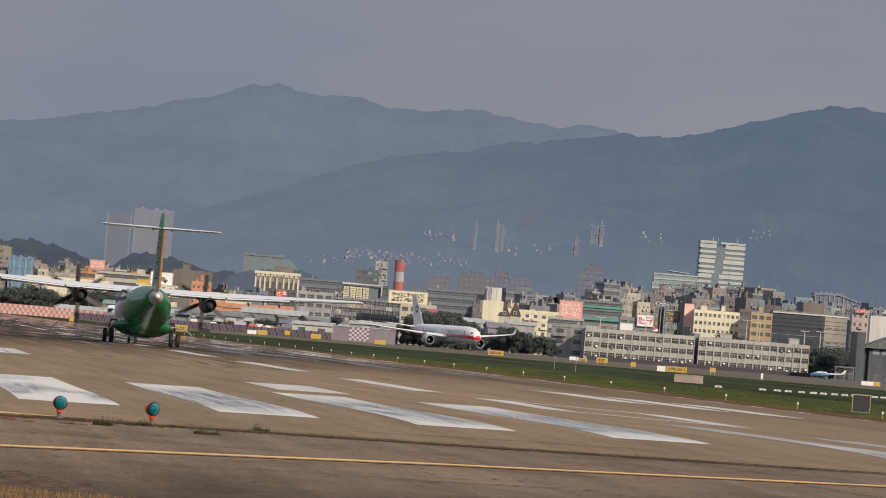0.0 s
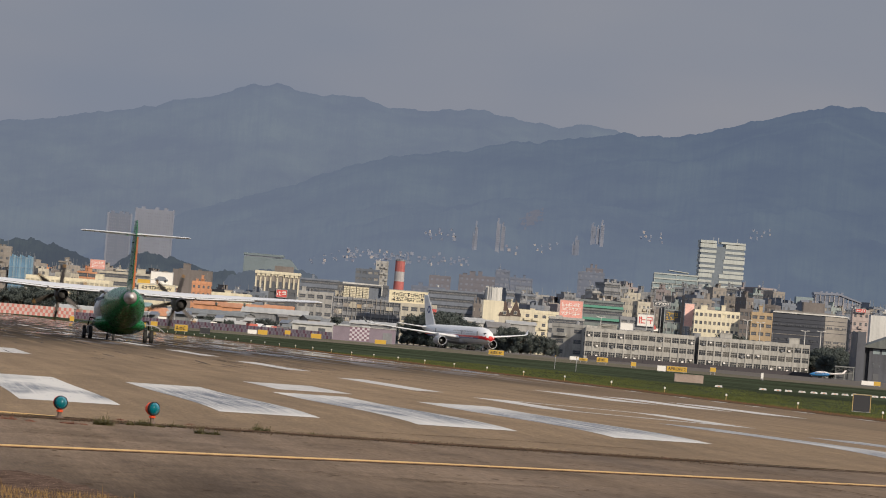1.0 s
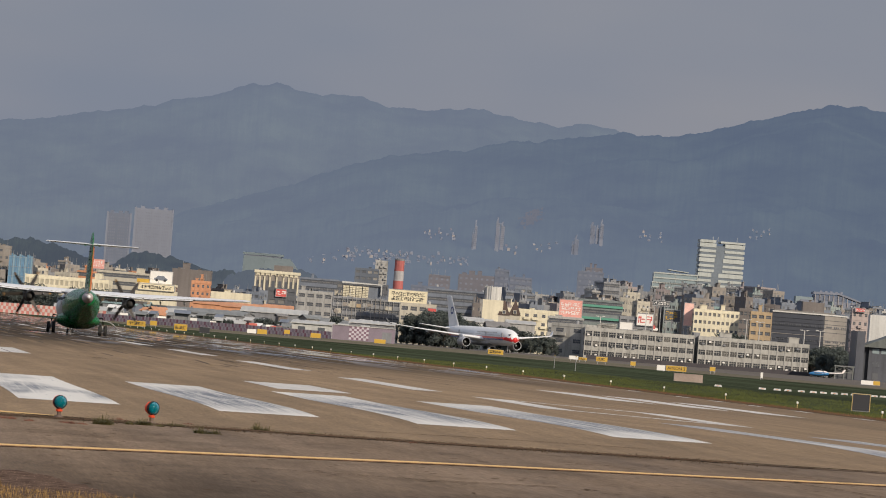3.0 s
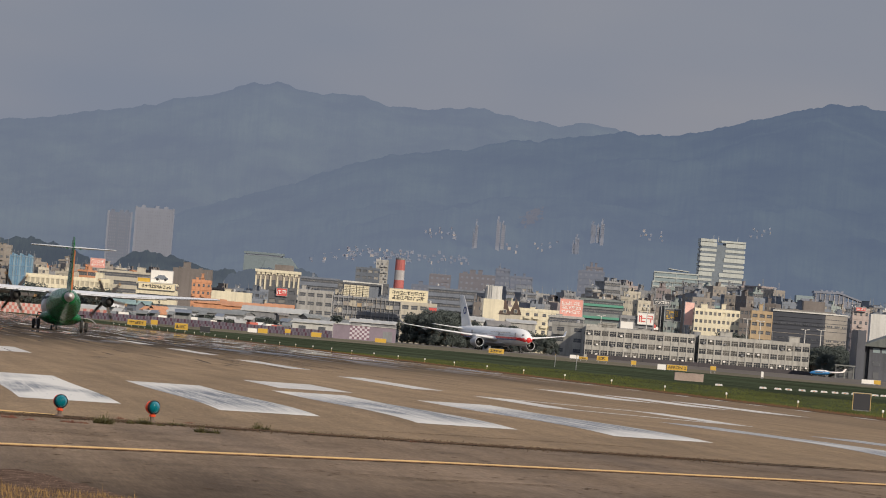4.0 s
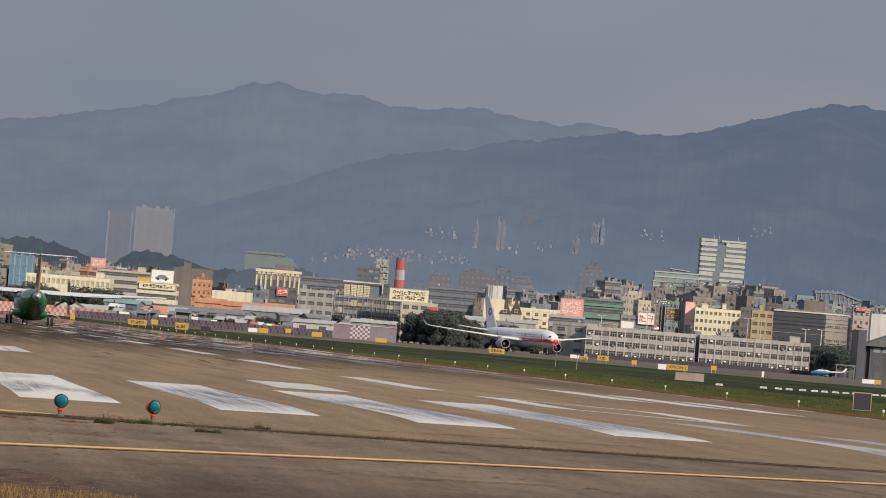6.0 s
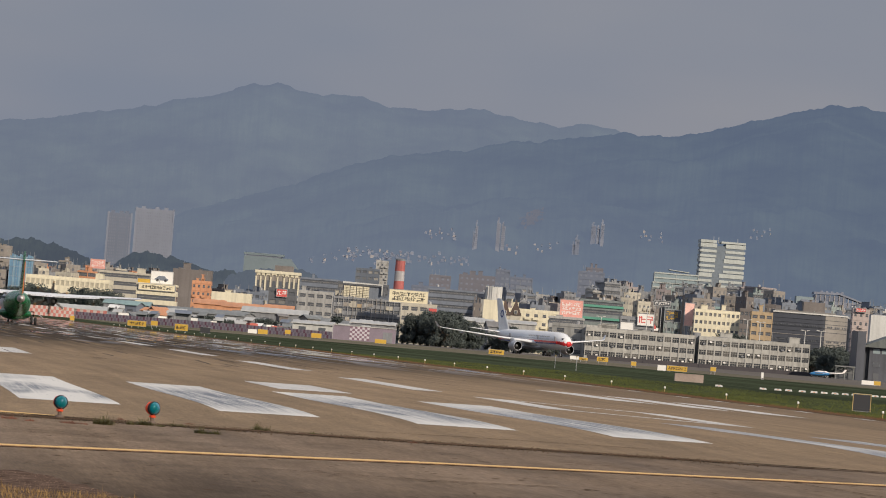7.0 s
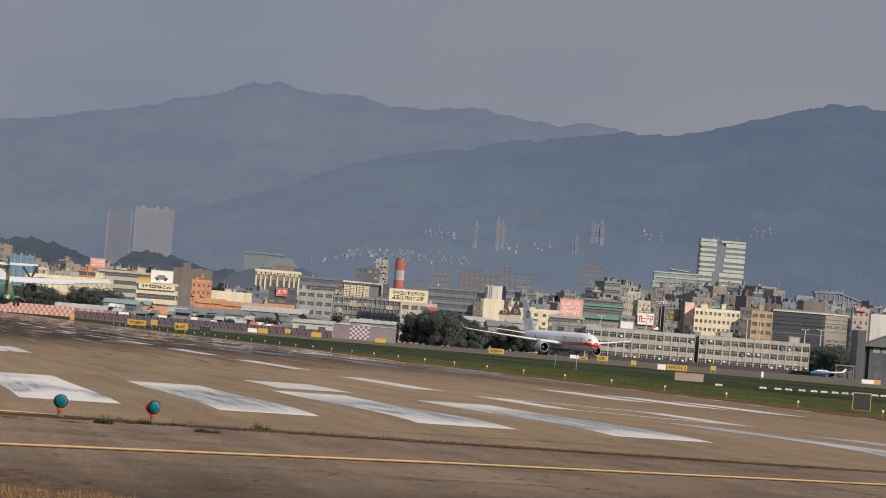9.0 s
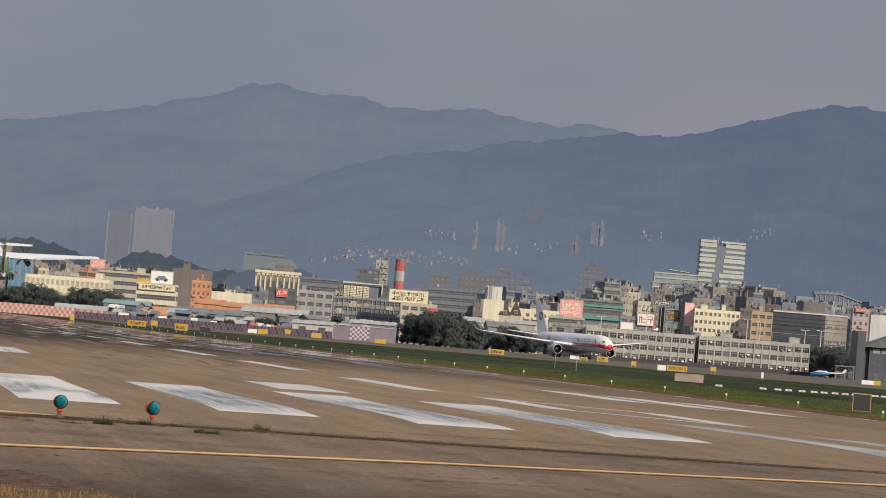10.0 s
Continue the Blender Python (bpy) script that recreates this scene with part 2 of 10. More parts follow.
def building(name, x, y, w, d, h, rz, wall, label, floors=4, cols=6, style="grid", roof=True, side=3, pier=0.3, bits=2, glass=None, category="building", single=False, solid=0.5, signs=0):
    """A block on the ground: front towards local -y. grid: piers and spandrels proud of single panes; band: ribbon glazing; bars: solid with small windows; blind: no windows."""
    glass = glass or (GLASS_FAR if wall in (W_FAR, W_FARPINK, W_FARDARK, W_FARGREEN) else GLASS)
    top = base(name, x, y, GROUND, rz, label, category)
    bm = bmesh.new()
    hw = w / 2
    box(bm, -hw, hw, 0, d, 0, h)
    fh = h / max(floors, 1)
    panes = []
    proud = 0.35
    deep = 0.52 if glass is GLASS_OFFICE else 0.9
    low = 0.35 if glass is GLASS_OFFICE else 0.45
    if style == "grid":
        cw = w / cols
        for i in range(cols + 1):
            cx = -hw + i * cw
            box(bm, max(-hw, cx - cw * pier / 2), min(hw, cx + cw * pier / 2), -proud, -0.001, 0, h)
        for k in range(floors):
            z0 = k * fh
            for i in range(cols):
                a, b = -hw + (i + pier / 2) * cw, -hw + (i + 1 - pier / 2) * cw
                box(bm, a + 0.001, b - 0.001, -proud * deep, -0.001, z0, z0 + fh * low)
                box(bm, a + 0.001, b - 0.001, -proud * deep, -0.001, z0 + fh * 0.86, z0 + fh)
                if glass is GLASS_OFFICE:
                    for q in (0.33, 0.66):
                        c = a + (b - a) * q
                        box(bm, c - 0.035, c + 0.035, -0.16, -0.1, z0 + fh * 0.351, z0 + fh * 0.859)
                    box(bm, a + 0.002, b - 0.002, -0.17, -0.161, z0 + fh * 0.66, z0 + fh * 0.69)
                panes.append(((a + b) / 2, -0.03, z0 + fh * (low + 0.86) / 2, b - a, fh * (0.86 - low), 0))
        if side:
            cs = d / side
            for k in range(floors):
                for i in range(side):
                    for sx in (-1, 1):
                        panes.append((sx * (hw + 0.03), (i + 0.5) * cs, k * fh + fh * 0.59, cs * 0.5, fh * 0.4, 1))
    elif style == "band":
        for k in range(floors):
            z0 = k * fh
            part("spandrel", boxes((-hw - proud, hw + proud, -proud, d * 0.96, z0, z0 + fh * solid)), wall, top)
            panes.append((0, -0.03, z0 + fh * (1 + solid) / 2, w * 0.985, fh * (1 - solid), 0))
            if side:
                panes.append((hw + 0.03, d / 2, z0 + fh * (1 + solid) / 2, d * 0.9, fh * (1 - solid), 1))
        part("cornice", boxes((-hw - proud, hw + proud, -proud, d * 0.96, h - 0.01, h + fh * 0.2)), wall, top)
    elif style == "bars":
        cw = w / cols
        for k in range(floors):
            z0 = k * fh
            part("ledge", boxes((-hw, hw, -0.14, -0.001, z0 + fh * 0.9, z0 + fh * 0.98)), wall, top)
            for i in range(cols):
                panes.append((-hw + (i + 0.5) * cw, -0.03, z0 + fh * 0.55, cw * 0.42, fh * 0.36, 0))
                if rnd.random() < 0.35 and glass is not GLASS_FAR:
                    cx = -hw + (i + 0.5) * cw
                    part("balcony", boxes((cx - cw * 0.36, cx + cw * 0.36, -0.9, -0.141, z0 + fh * 0.02, z0 + fh * 0.32)), wall, top)
        if side:
            cs = d / side
            for k in range(floors):
                for i in range(side):
                    for sx in (-1, 1):
                        panes.append((sx * (hw + 0.03), (i + 0.5) * cs, k * fh + fh * 0.55, cs * 0.4, fh * 0.4, 1))
    # parapet
    if roof:
        pt = 0.25
        for bx in ((-hw, hw, 0, pt, h, h + 0.9), (-hw, hw, d - pt, d, h, h + 0.9), (-hw, -hw + pt, pt, d - pt, h, h + 0.9), (hw - pt, hw, pt, d - pt, h, h + 0.9)):
            box(bm, *bx)
    part("wall", bm, wall, top)
    if roof:
        part("roof", boxes((-hw + 0.27, hw - 0.27, 0.27, d - 0.27, h + 0.01, h + 0.12)), ROOF, top)
    if signs:
        # shop signs and awnings fixed to the front
        for k in range(signs):
            sw, sh = rnd.choice(((1.2, 4.0), (1.0, 3.0), (4.5, 1.2), (3.0, 1.6), (2.0, 2.0)))
            sx, sz = rnd.uniform(-hw + sw, hw - sw), rnd.uniform(h * 0.25, h * 0.9 - sh)
            paint = rnd.choice((SIGN_RED, SIGN_WHITE, SIGN_WHITE, W_BLUE, SIGN_CREAM, ROOF_GREEN, W_ORANGE))
            part("shop_sign", boxes((sx - sw / 2, sx + sw / 2, -0.75, -0.36, sz, sz + sh)), paint, top)
    for k in range(bits):
        bw, bh = min(w * rnd.uniform(0.06, 0.2), 7.0), rnd.uniform(1.2, 3.6)
        bx = rnd.uniform(-hw + bw, hw - bw)
        bm = bmesh.new()
        kind = rnd.random()
        if kind < 0.5:
            box(bm, bx - bw / 2, bx + bw / 2, d * 0.25, d * 0.6, h, h + bh)
            box(bm, bx - bw / 2 - 0.2, bx + bw / 2 + 0.2, d * 0.25 - 0.2, d * 0.6 + 0.2, h + bh, h + bh + 0.2)
            part("stair_head", bm, wall, top)
        elif kind < 0.62:
            tube(bm, [(bx, d * 0.3, h), (bx, d * 0.3, h + 1.0), (bx, d * 0.3, h + 1.9), (bx, d * 0.3, h + 2.1)], [0.6, 0.7, 0.7, 0.25], 8)
            part("water_tank", bm, STEEL, top)
        else:
            box(bm, bx - bw / 2, bx + bw / 2, d * 0.2, d * 0.35, h, h + 1.1)
            box(bm, bx - 0.06, bx + 0.06, d * 0.3, d * 0.3 + 0.12, h + 1.1, h + 4.5)
            part("roof_plant", bm, W_GREY, top)
    if single:
        meshes = {}
        for px, py, pz, pw, ph, face in panes:
            key = (round(pw, 3), round(ph, 3), face)
            if key not in meshes:
                me = bpy.data.meshes.new("window")
                bm = boxes((-pw / 2, pw / 2, -0.03, 0.03, -ph / 2, ph / 2), (-pw / 2, pw / 2, -0.09, -0.031, -0.06, 0.06), (-0.05, 0.05, -0.09, -0.031, -ph / 2, ph / 2)) if not face else boxes((-0.03, 0.03, -pw / 2, pw / 2, -ph / 2, ph / 2))
                bm.to_mesh(me)
                bm.free()
                me.materials.append(glass)
                meshes[key] = me
            ob = new("window", meshes[key])
            ob.parent = top
            ob.location = (px, py, pz)
    elif panes:
        bm = bmesh.new()
        for px, py, pz, pw, ph, face in panes:
            if rnd.random() < 0.08:
                continue
            a, c = (pw / 2, 0.03) if not face else (0.03, pw / 2)
            box(bm, px - a, px + a, py - c, py + c, pz - ph / 2, pz + ph / 2)
        tagged(part("glazing", bm, glass, top), kind="stuff")
    return top


def shed(name, x, y, w, d, h, rise, rz, wall, roofing, label, category="shed"):
    """A low gabled hall: ridge along its width."""
    top = base(name, x, y, GROUND, rz, label, category)
    bm = boxes((-w / 2, w / 2, 0, d, 0, h))
    part("wall", bm, wall, top)
    bm = bmesh.new()
    o = 0.5
    n = max(4, int(w / 2.5))
    # corrugated in broad folds, one sheet over the ridge
    lines = []
    for k in range(2 * n + 1):
        xx, lift = -w / 2 - o + (w + 2 * o) * k / (2 * n), 0.1 * (k % 2)
        lines.append([bm.verts.new((xx, yy, zz + lift + dz)) for dz in (0, -0.22) for yy, zz in ((-o, h - 0.05), (d / 2, h + rise), (d + o, h - 0.05))])
    for p, q in zip(lines, lines[1:]):
        for e, f in ((0, 1), (1, 2), (2, 5), (5, 4), (4, 3), (3, 0)):
            bm.faces.new((p[e], q[e], q[f], p[f]))
    for p in (lines[0], lines[-1]):
        bm.faces.new((p[0], p[1], p[4], p[3]))
        bm.faces.new((p[1], p[2], p[5], p[4]))
    bmesh.ops.recalc_face_normals(bm, faces=bm.faces)
    part("roof", bm, roofing, top)
    bm = bmesh.new()
    for s in (-1, 1):
        v = [bm.verts.new((s * w / 2, yy, zz)) for yy, zz in ((0, h), (d, h), (d / 2, h + rise - 0.1))]
        bm.faces.new(v)
    part("gable", bm, wall, top)
    k = max(1, int(w / 6))
    for i in range(k):
        cx = -w / 2 + (i + 0.5) * w / k
        part("window", boxes((cx - 1.2, cx + 1.2, -0.06, -0.005, h * 0.45, h * 0.75)), GLASS, top)
    return top


def rows_of_bars(parent, w, z0, z1, y, lines, mat, seed, name="lettering"):
    """Plain strokes that stand for writing too small to read: crossing bars in square cells."""
    r = random.Random(seed)
    lh = (z1 - z0) / lines
    bm = bmesh.new()
    for k in range(lines):
        x = -w / 2
        big = r.uniform(0.7, 0.86)
        a, b = z1 - (k + 0.5 + big / 2) * lh, z1 - (k + 0.5 - big / 2) * lh
        while x < w / 2 - lh * 0.45:
            s = min(lh * big * r.uniform(0.85, 1.05), w / 2 - x)
            t = s * 0.14
            for q in sorted(r.sample((0.02, 0.26, 0.5, 0.72, 0.89), r.choice((2, 3, 3)))):
                u0, u1 = r.choice(((0, 1), (0, 1), (0.1, 0.9), (0, 0.5), (0.45, 1)))
                box(bm, x + s * u0, x + s * u1, y - 0.06, y, a + (b - a) * q, a + (b - a) * q + t)
            for q in r.sample((0.02, 0.3, 0.46, 0.66, 0.88), r.choice((1, 2, 2))):
                v0, v1 = r.choice(((0, 1), (0, 1), (0, 0.6), (0.4, 1)))
                box(bm, x + s * q, x + s * q + t, y - 0.065, y - 0.005, a + (b - a) * v0, a + (b - a) * v1)
            x += s + lh * 0.12
    return tagged(part(name, bm, mat, parent), kind="stuff")


def billboard(name, x, y, z, w, h, rz, face, ink, label, lines=2, seed=1, legs=3.0):
    """A sign board on posts; z: the board's lower edge, legs reach down from it."""
    top = base(name, x, y, z - legs, rz, label, "billboard")
    part("board", boxes((-w / 2, w / 2, 0, 0.4, legs, legs + h)), face, top)
    part("frame", boxes((-w / 2 - 0.2, w / 2 + 0.2, -0.1, 0.5, legs - 0.2, legs - 0.01), (-w / 2 - 0.2, w / 2 + 0.2, -0.1, 0.5, legs + h + 0.01, legs + h + 0.2),
                        (-w / 2 - 0.2, -w / 2 - 0.01, -0.1, 0.5, legs, legs + h), (w / 2 + 0.01, w / 2 + 0.2, -0.1, 0.5, legs, legs + h)), STEEL, top)
    for k in range(3):
        cx = (-0.4 + 0.4 * k) * w
        part("post", boxes((cx - 0.12, cx + 0.12, 0.42, 0.66, 0, legs + h * 0.9)), STEEL, top)
    if lines:
        rows_of_bars(top, w * 0.86, legs + h * 0.12, legs + h * 0.88, -0.02, lines, ink, seed)
    return top


def curved_hall(x, y, w, h, rz):
    """A hall whose front bows out at its end; its shaded part is painted dark."""
    top = base("curved_hall", x, y, GROUND, rz, "beige hall with a curved ribbed front, mostly painted as shaded", "building")
    n, bm = 40, bmesh.new()
    pts = []
    for k in range(n + 1):
        u = k / n
        px = -w / 2 + w * u
        py = 0 if u < 0.62 else 14 * (1 - math.sqrt(max(0.0, 1 - ((u - 0.62) / 0.38) ** 2)))
        pts.append((px, py))
    pts += [(w / 2, 30), (-w / 2, 30)]
    for z0, z1, grow in ((0, h, 0.0),):
        lo = [bm.verts.new((px, py, z0)) for px, py in pts]
        hi = [bm.verts.new((px, py, z1)) for px, py in pts]
        for k in range(len(pts)):
            j = (k + 1) % len(pts)
            bm.faces.new((lo[k], lo[j], hi[j], hi[k]))
        bm.faces.new(hi)
    part("wall", bm, W_CLADSHADE, top)
    # the sunlit bowed end is beige; shade on the rest is painted dark
    bm = bmesh.new()
    bend = pts[27:n + 1]
    lo = [bm.verts.new((px, py - 0.12, 0)) for px, py in bend]
    hi = [bm.verts.new((px, py - 0.12, h - 0.2)) for px, py in bend]
    for k in range(len(bend) - 1):
        bm.faces.new((lo[k], lo[k + 1], hi[k + 1], hi[k]))
    part("bowed_cladding", bm, W_CLADPALE, top, "beige cladding of the bowed end, its sunlit part")
    for i in range(14):
        z = h * (0.06 + 0.066 * i)
        bm = bmesh.new()
        for (ax, ay), (bx, by) in zip(pts[:n], pts[1:n + 1]):
            v = [bm.verts.new(p) for p in ((ax, ay - 0.22, z), (bx, by - 0.22, z), (bx, by - 0.22, z + 0.16), (ax, ay - 0.22, z + 0.16), (ax, ay, z), (bx, by, z), (bx, by, z + 0.16), (ax, ay, z + 0.16))]
            for f4 in ((0, 1, 2, 3), (3, 2, 6, 7), (4, 5, 1, 0)):
                bm.faces.new([v[q] for q in f4])
        part("rib", bm, W_CLADPALE if i % 5 == 4 else W_CLADSHADE, top)
    # two rows of small windows and a pale roof edge
    for z in (h * 0.56, h * 0.80):
        for k in range(n):
            if k % 4 == 3:
                continue
            (ax, ay), (bx, by) = pts[k], pts[k + 1]
            cx, cy = (ax + bx) / 2, (ay + by) / 2
            part("window", boxes((cx - 0.28, cx + 0.28, cy - 0.34, cy - 0.1, z, z + 0.62)), GLASS, top)
    bm = bmesh.new()
    for (ax, ay), (bx, by) in zip(pts[:n], pts[1:n + 1]):
        v = [bm.verts.new(p) for p in ((ax, ay - 0.5, h), (bx, by - 0.5, h), (bx, by - 0.5, h + 0.55), (ax, ay - 0.5, h + 0.55), (ax, ay + 2, h), (bx, by + 2, h), (bx, by + 2, h + 0.55), (ax, ay + 2, h + 0.55))]
        for f4 in ((0, 1, 2, 3), (3, 2, 6, 7), (4, 5, 1, 0)):
            bm.faces.new([v[q] for q in f4])
    part("roof_edge", bm, W_WHITE, top, "white roof edge")
    part("roof", boxes((-w / 2 + 1, w / 2 - 6, 4, 29, h + 0.01, h + 1.2)), ROOF, top)


def stepped_tower(x, y, h, rz):
    """Two white halves of ribbon floors, their inner ends stepping in and out over a glazed slot."""
    top = base("office_tower", x, y, GROUND, rz, "white office tower of two stepped halves joined by a glazed slot", "building")
    part("glazed_core", boxes((-11.6, 12.6, 0.28, 12.0, 0, h - 1.8)), GLASS_SLOT, top, "blue-grey glazed core")
    n = 25
    fh = h / n
    for k in range(n):
        z = k * fh
        q = (n - 1 - k) // 3
        a = (-3.0, -3.4, -4.6, -2.4, -3.0, -4.2, -2.6, -3.2, -3.0)[q]
        b = (2.0, 1.4, -0.6, 0.8, -1.2, 0.4, 1.4, -0.2, 0.6)[q]
        slit = 0.52 if (k % 3) else 0.80
        part("floor_band", boxes((-12.2, a, 0.0, 12.4, z, z + fh * slit)), W_PALETEAL, top)
        part("floor_band", boxes((b, 13.2, 0.0, 12.4, z, z + fh * slit)), W_PALETEAL, top)
    part("parapet", boxes((-12.2, -3.2, 0.0, 12.4, h - 0.2, h + 1.3)), W_PALETEAL, top)
    part("parapet", boxes((-0.6, 13.2, 0.0, 12.4, h - 0.2, h + 0.9)), W_PALETEAL, top)
    for px in (-4.6, 9.0, -1.8):
        part("mast", boxes((px, px + 0.2, 5.0, 5.2, h, h + 3.4)), STEEL, top)
    return top


def glass_podium(x, y, rz):
    """Stepped glazed block with pale floor edges and a thin tilted canopy."""
    top = base("glass_podium", x, y, GROUND, rz, "pale glazed office block with stepped floors and a thin canopy", "building")
    for x0, x1, z0, z1 in ((-14.6, 17.2, 0, 43.2), (-14.0, 9.4, 43.2, 48.4)):
        part("glazing", boxes((x0, x1, 0.4, 20, z0, z1)), GLASS_PALE, top)
        n = int((z1 - z0) / 2.6) + 1
        for k in range(n + 1):
            z = z0 + (z1 - z0) * k / n
            part("floor_edge", boxes((x0 - 0.3, x1 + 0.3, 0.0, 0.399, z - 0.35, z + 0.35)), W_PALETEAL, top)
        m = int((x1 - x0) / 8.0)
        for k in range(m + 1):
            cx = x0 + (x1 - x0) * k / m
            part("mullion", boxes((cx - 0.12, cx + 0.12, 0.05, 0.398, z0 + 0.36, z1 - 0.36)), W_PALETEAL, top)
    bm = bmesh.new()
    v = [bm.verts.new(p) for yy in (-0.5, 16) for p in ((-6.5, yy, 50.3), (4.5, yy, 49.4), (4.5, yy, 49.8), (-6.5, yy, 50.7))]
    for f4 in ((0, 1, 2, 3), (7, 6, 5, 4), (0, 4, 5, 1), (2, 6, 7, 3), (1, 5, 6, 2), (0, 3, 7, 4)):
        bm.faces.new([v[q] for q in f4])
    bmesh.ops.recalc_face_normals(bm, faces=bm.faces)
    part("canopy", bm, W_PALETEAL, top, "thin tilted canopy")
    for px in (-5.5, 0.0, 3.6):
        part("canopy_post", boxes((px, px + 0.25, 2, 2.25, 48.41, 50.0)), STEEL, top)
    return top


def louvred_hall(x, y, rz):
    """Plant hall: four bays of pale louvres under a long thin white roof, over a dark storey."""
    top = base("louvred_hall", x, y, GROUND, rz, "white hall with four bays of pale louvres under a thin roof", "building")
    part("wall", boxes((-8.6, 9.0, 1.0, 11, 0, 24.2)), W_SLATE, top)
    bm = bmesh.new()
    v = [bm.verts.new(p) for yy in (-0.8, 11.5) for p in ((-9.0, yy, 25.0), (9.2, yy, 25.0), (9.2, yy, 25.5), (-9.0, yy, 25.8))]
    for f4 in ((0, 1, 2, 3), (7, 6, 5, 4), (0, 4, 5, 1), (2, 6, 7, 3), (1, 5, 6, 2), (0, 3, 7, 4)):
        bm.faces.new([v[q] for q in f4])
    bmesh.ops.recalc_face_normals(bm, faces=bm.faces)
    part("roof", bm, W_WHITE, top, "thin white roof")
    part("end_wall", boxes((8.7, 9.2, -0.7, 11, 20.6, 24.99)), W_WHITE, top)
    for i in range(4):
        x0 = -8.4 + i * 2.95
        part("louvre_frame", boxes((x0, x0 + 2.7, 0.6, 0.99, 18.6, 24.0)), W_CREAM, top)
        for k in range(7):
            z = 18.7 + k * 0.75
            part("louvre", boxes((x0 + 0.1, x0 + 1.28, 0.1, 0.59, z, z + 0.52), (x0 + 1.42, x0 + 2.6, 0.1, 0.59, z, z + 0.52)), W_BRIGHT, top)
    part("ledge", boxes((-9.2, 9.4, -0.6, 0.98, 17.6, 18.2)), W_DARK, top)
    return top


def temple_hall(x, y, rz):
    """A pale green institution far off: a long wing under a flat roof and a hipped main hall."""
    top = base("temple_hall", x, y, GROUND, rz, "far pale green institution with a hipped main roof", "building")
    part("wing", boxes((-20, 0, 0, 14, 0, 51.8)), W_MISTGREEN, top)
    part("wing_roof", boxes((-20.4, 8, -0.2, 15, 52.6, 54.2)), W_MISTGREEN, top)
    part("roof_gallery", boxes((-19, 7, 0.3, 14, 51.801, 52.599)), GLASS_FAR, top)
    part("hall", boxes((-6, 19, -0.4, 12, 0, 42)), W_MISTGREEN, top)
    bm = bmesh.new()
    v = [bm.verts.new(p) for p in ((-7.5, -0.6, 42.01), (21, -0.6, 42.01), (21, 14, 42.01), (-7.5, 14, 42.01), (-3.5, -0.1, 51.6), (13, 0.2, 51.6), (13, 8, 51.6), (-3.5, 8, 51.6))]
    for f4 in ((0, 1, 5, 4), (1, 2, 6, 5), (2, 3, 7, 6), (3, 0, 4, 7), (4, 5, 6, 7), (3, 2, 1, 0)):
        bm.faces.new([v[q] for q in f4])
    part("hall_roof", bm, W_MISTGREEN, top, "hipped pale green roof")
    return top


def roofed_school(x, y, rz):
    """A far pale school under a long roof that slopes down to one side, on columns."""
    top = base("school_building", x, y, GROUND, rz, "far pale school hall with a sloping roof on columns", "building")
    part("wall", boxes((-20, 17, 0.3, 16, 0, 43.4)), W_FAR, top)
    part("upper_wall", boxes((-12.5, 6, 0.35, 16, 43.401, 46.6)), W_FARDARK, top)
    part("wing", boxes((-23, -12, 1.0, 15, 0, 45.0)), W_FARGREEN, top)
    bm = bmesh.new()
    v = [bm.verts.new(p) for yy in (-0.2, 17) for p in ((-13, yy, 47.0), (2, yy, 47.4), (18, yy, 42.8), (18, yy, 43.5), (2, yy, 48.6), (-13, yy, 48.4))]
    for f4 in ((0, 1, 4, 5), (1, 2, 3, 4), (11, 10, 7, 6), (10, 9, 8, 7), (5, 4, 10, 11), (4, 3, 9, 10), (0, 6, 7, 1), (1, 7, 8, 2), (0, 5, 11, 6), (2, 8, 9, 3)):
        bm.faces.new([v[q] for q in f4])
    bmesh.ops.recalc_face_normals(bm, faces=bm.faces)
    part("roof", bm, W_FAR, top, "long pale sloping roof")
    for k in range(11):
        cx = -12 + k * 2.7
        part("column", boxes((cx, cx + 0.5, -0.1, 0.29, 0, 46.9 if cx < 2 else 46.9 - (cx - 2) * 0.27)), W_FARBRIGHT, top)
    for k in range(5):
        part("roof_vent", boxes((-9 + k * 3, -7.6 + k * 3, 4, 6, 48.3, 49.3)), W_FAR, top)
    return top


def scaffold_block(x, y, rz):
    """A building under repair behind sheets of blue netting hung in strips."""
    top = base("scaffolded_building", x, y, GROUND, rz, "building wrapped in strips of blue scaffold netting", "building")
    part("wall", boxes((-5.6, 5.6, 0.3, 8, 0, 26.6)), W_GREY, top)
    for k in range(12):
        x0 = -5.8 + k * 0.97
        part("net_strip", boxes((x0, x0 + 0.9, -0.1 + 0.08 * (k % 3), 0.25, 2 + (k * 7 % 5) * 0.3, 27.0 + (k * 3 % 4) * 0.35)), (W_BLUE, W_BLUEPALE)[(k * 5 % 3) == 1], top)
    for k in range(7):
        part("scaffold_pole", boxes((-5.9 + k * 1.95, -5.82 + k * 1.95, -0.25, -0.15, 0, 29.5)), STEEL, top)
    for k in range(5):
        part("scaffold_rail", boxes((-5.9, 5.9, -0.3, -0.24, 8 + k * 4.6, 8.09 + k * 4.6)), STEEL, top)
    return top


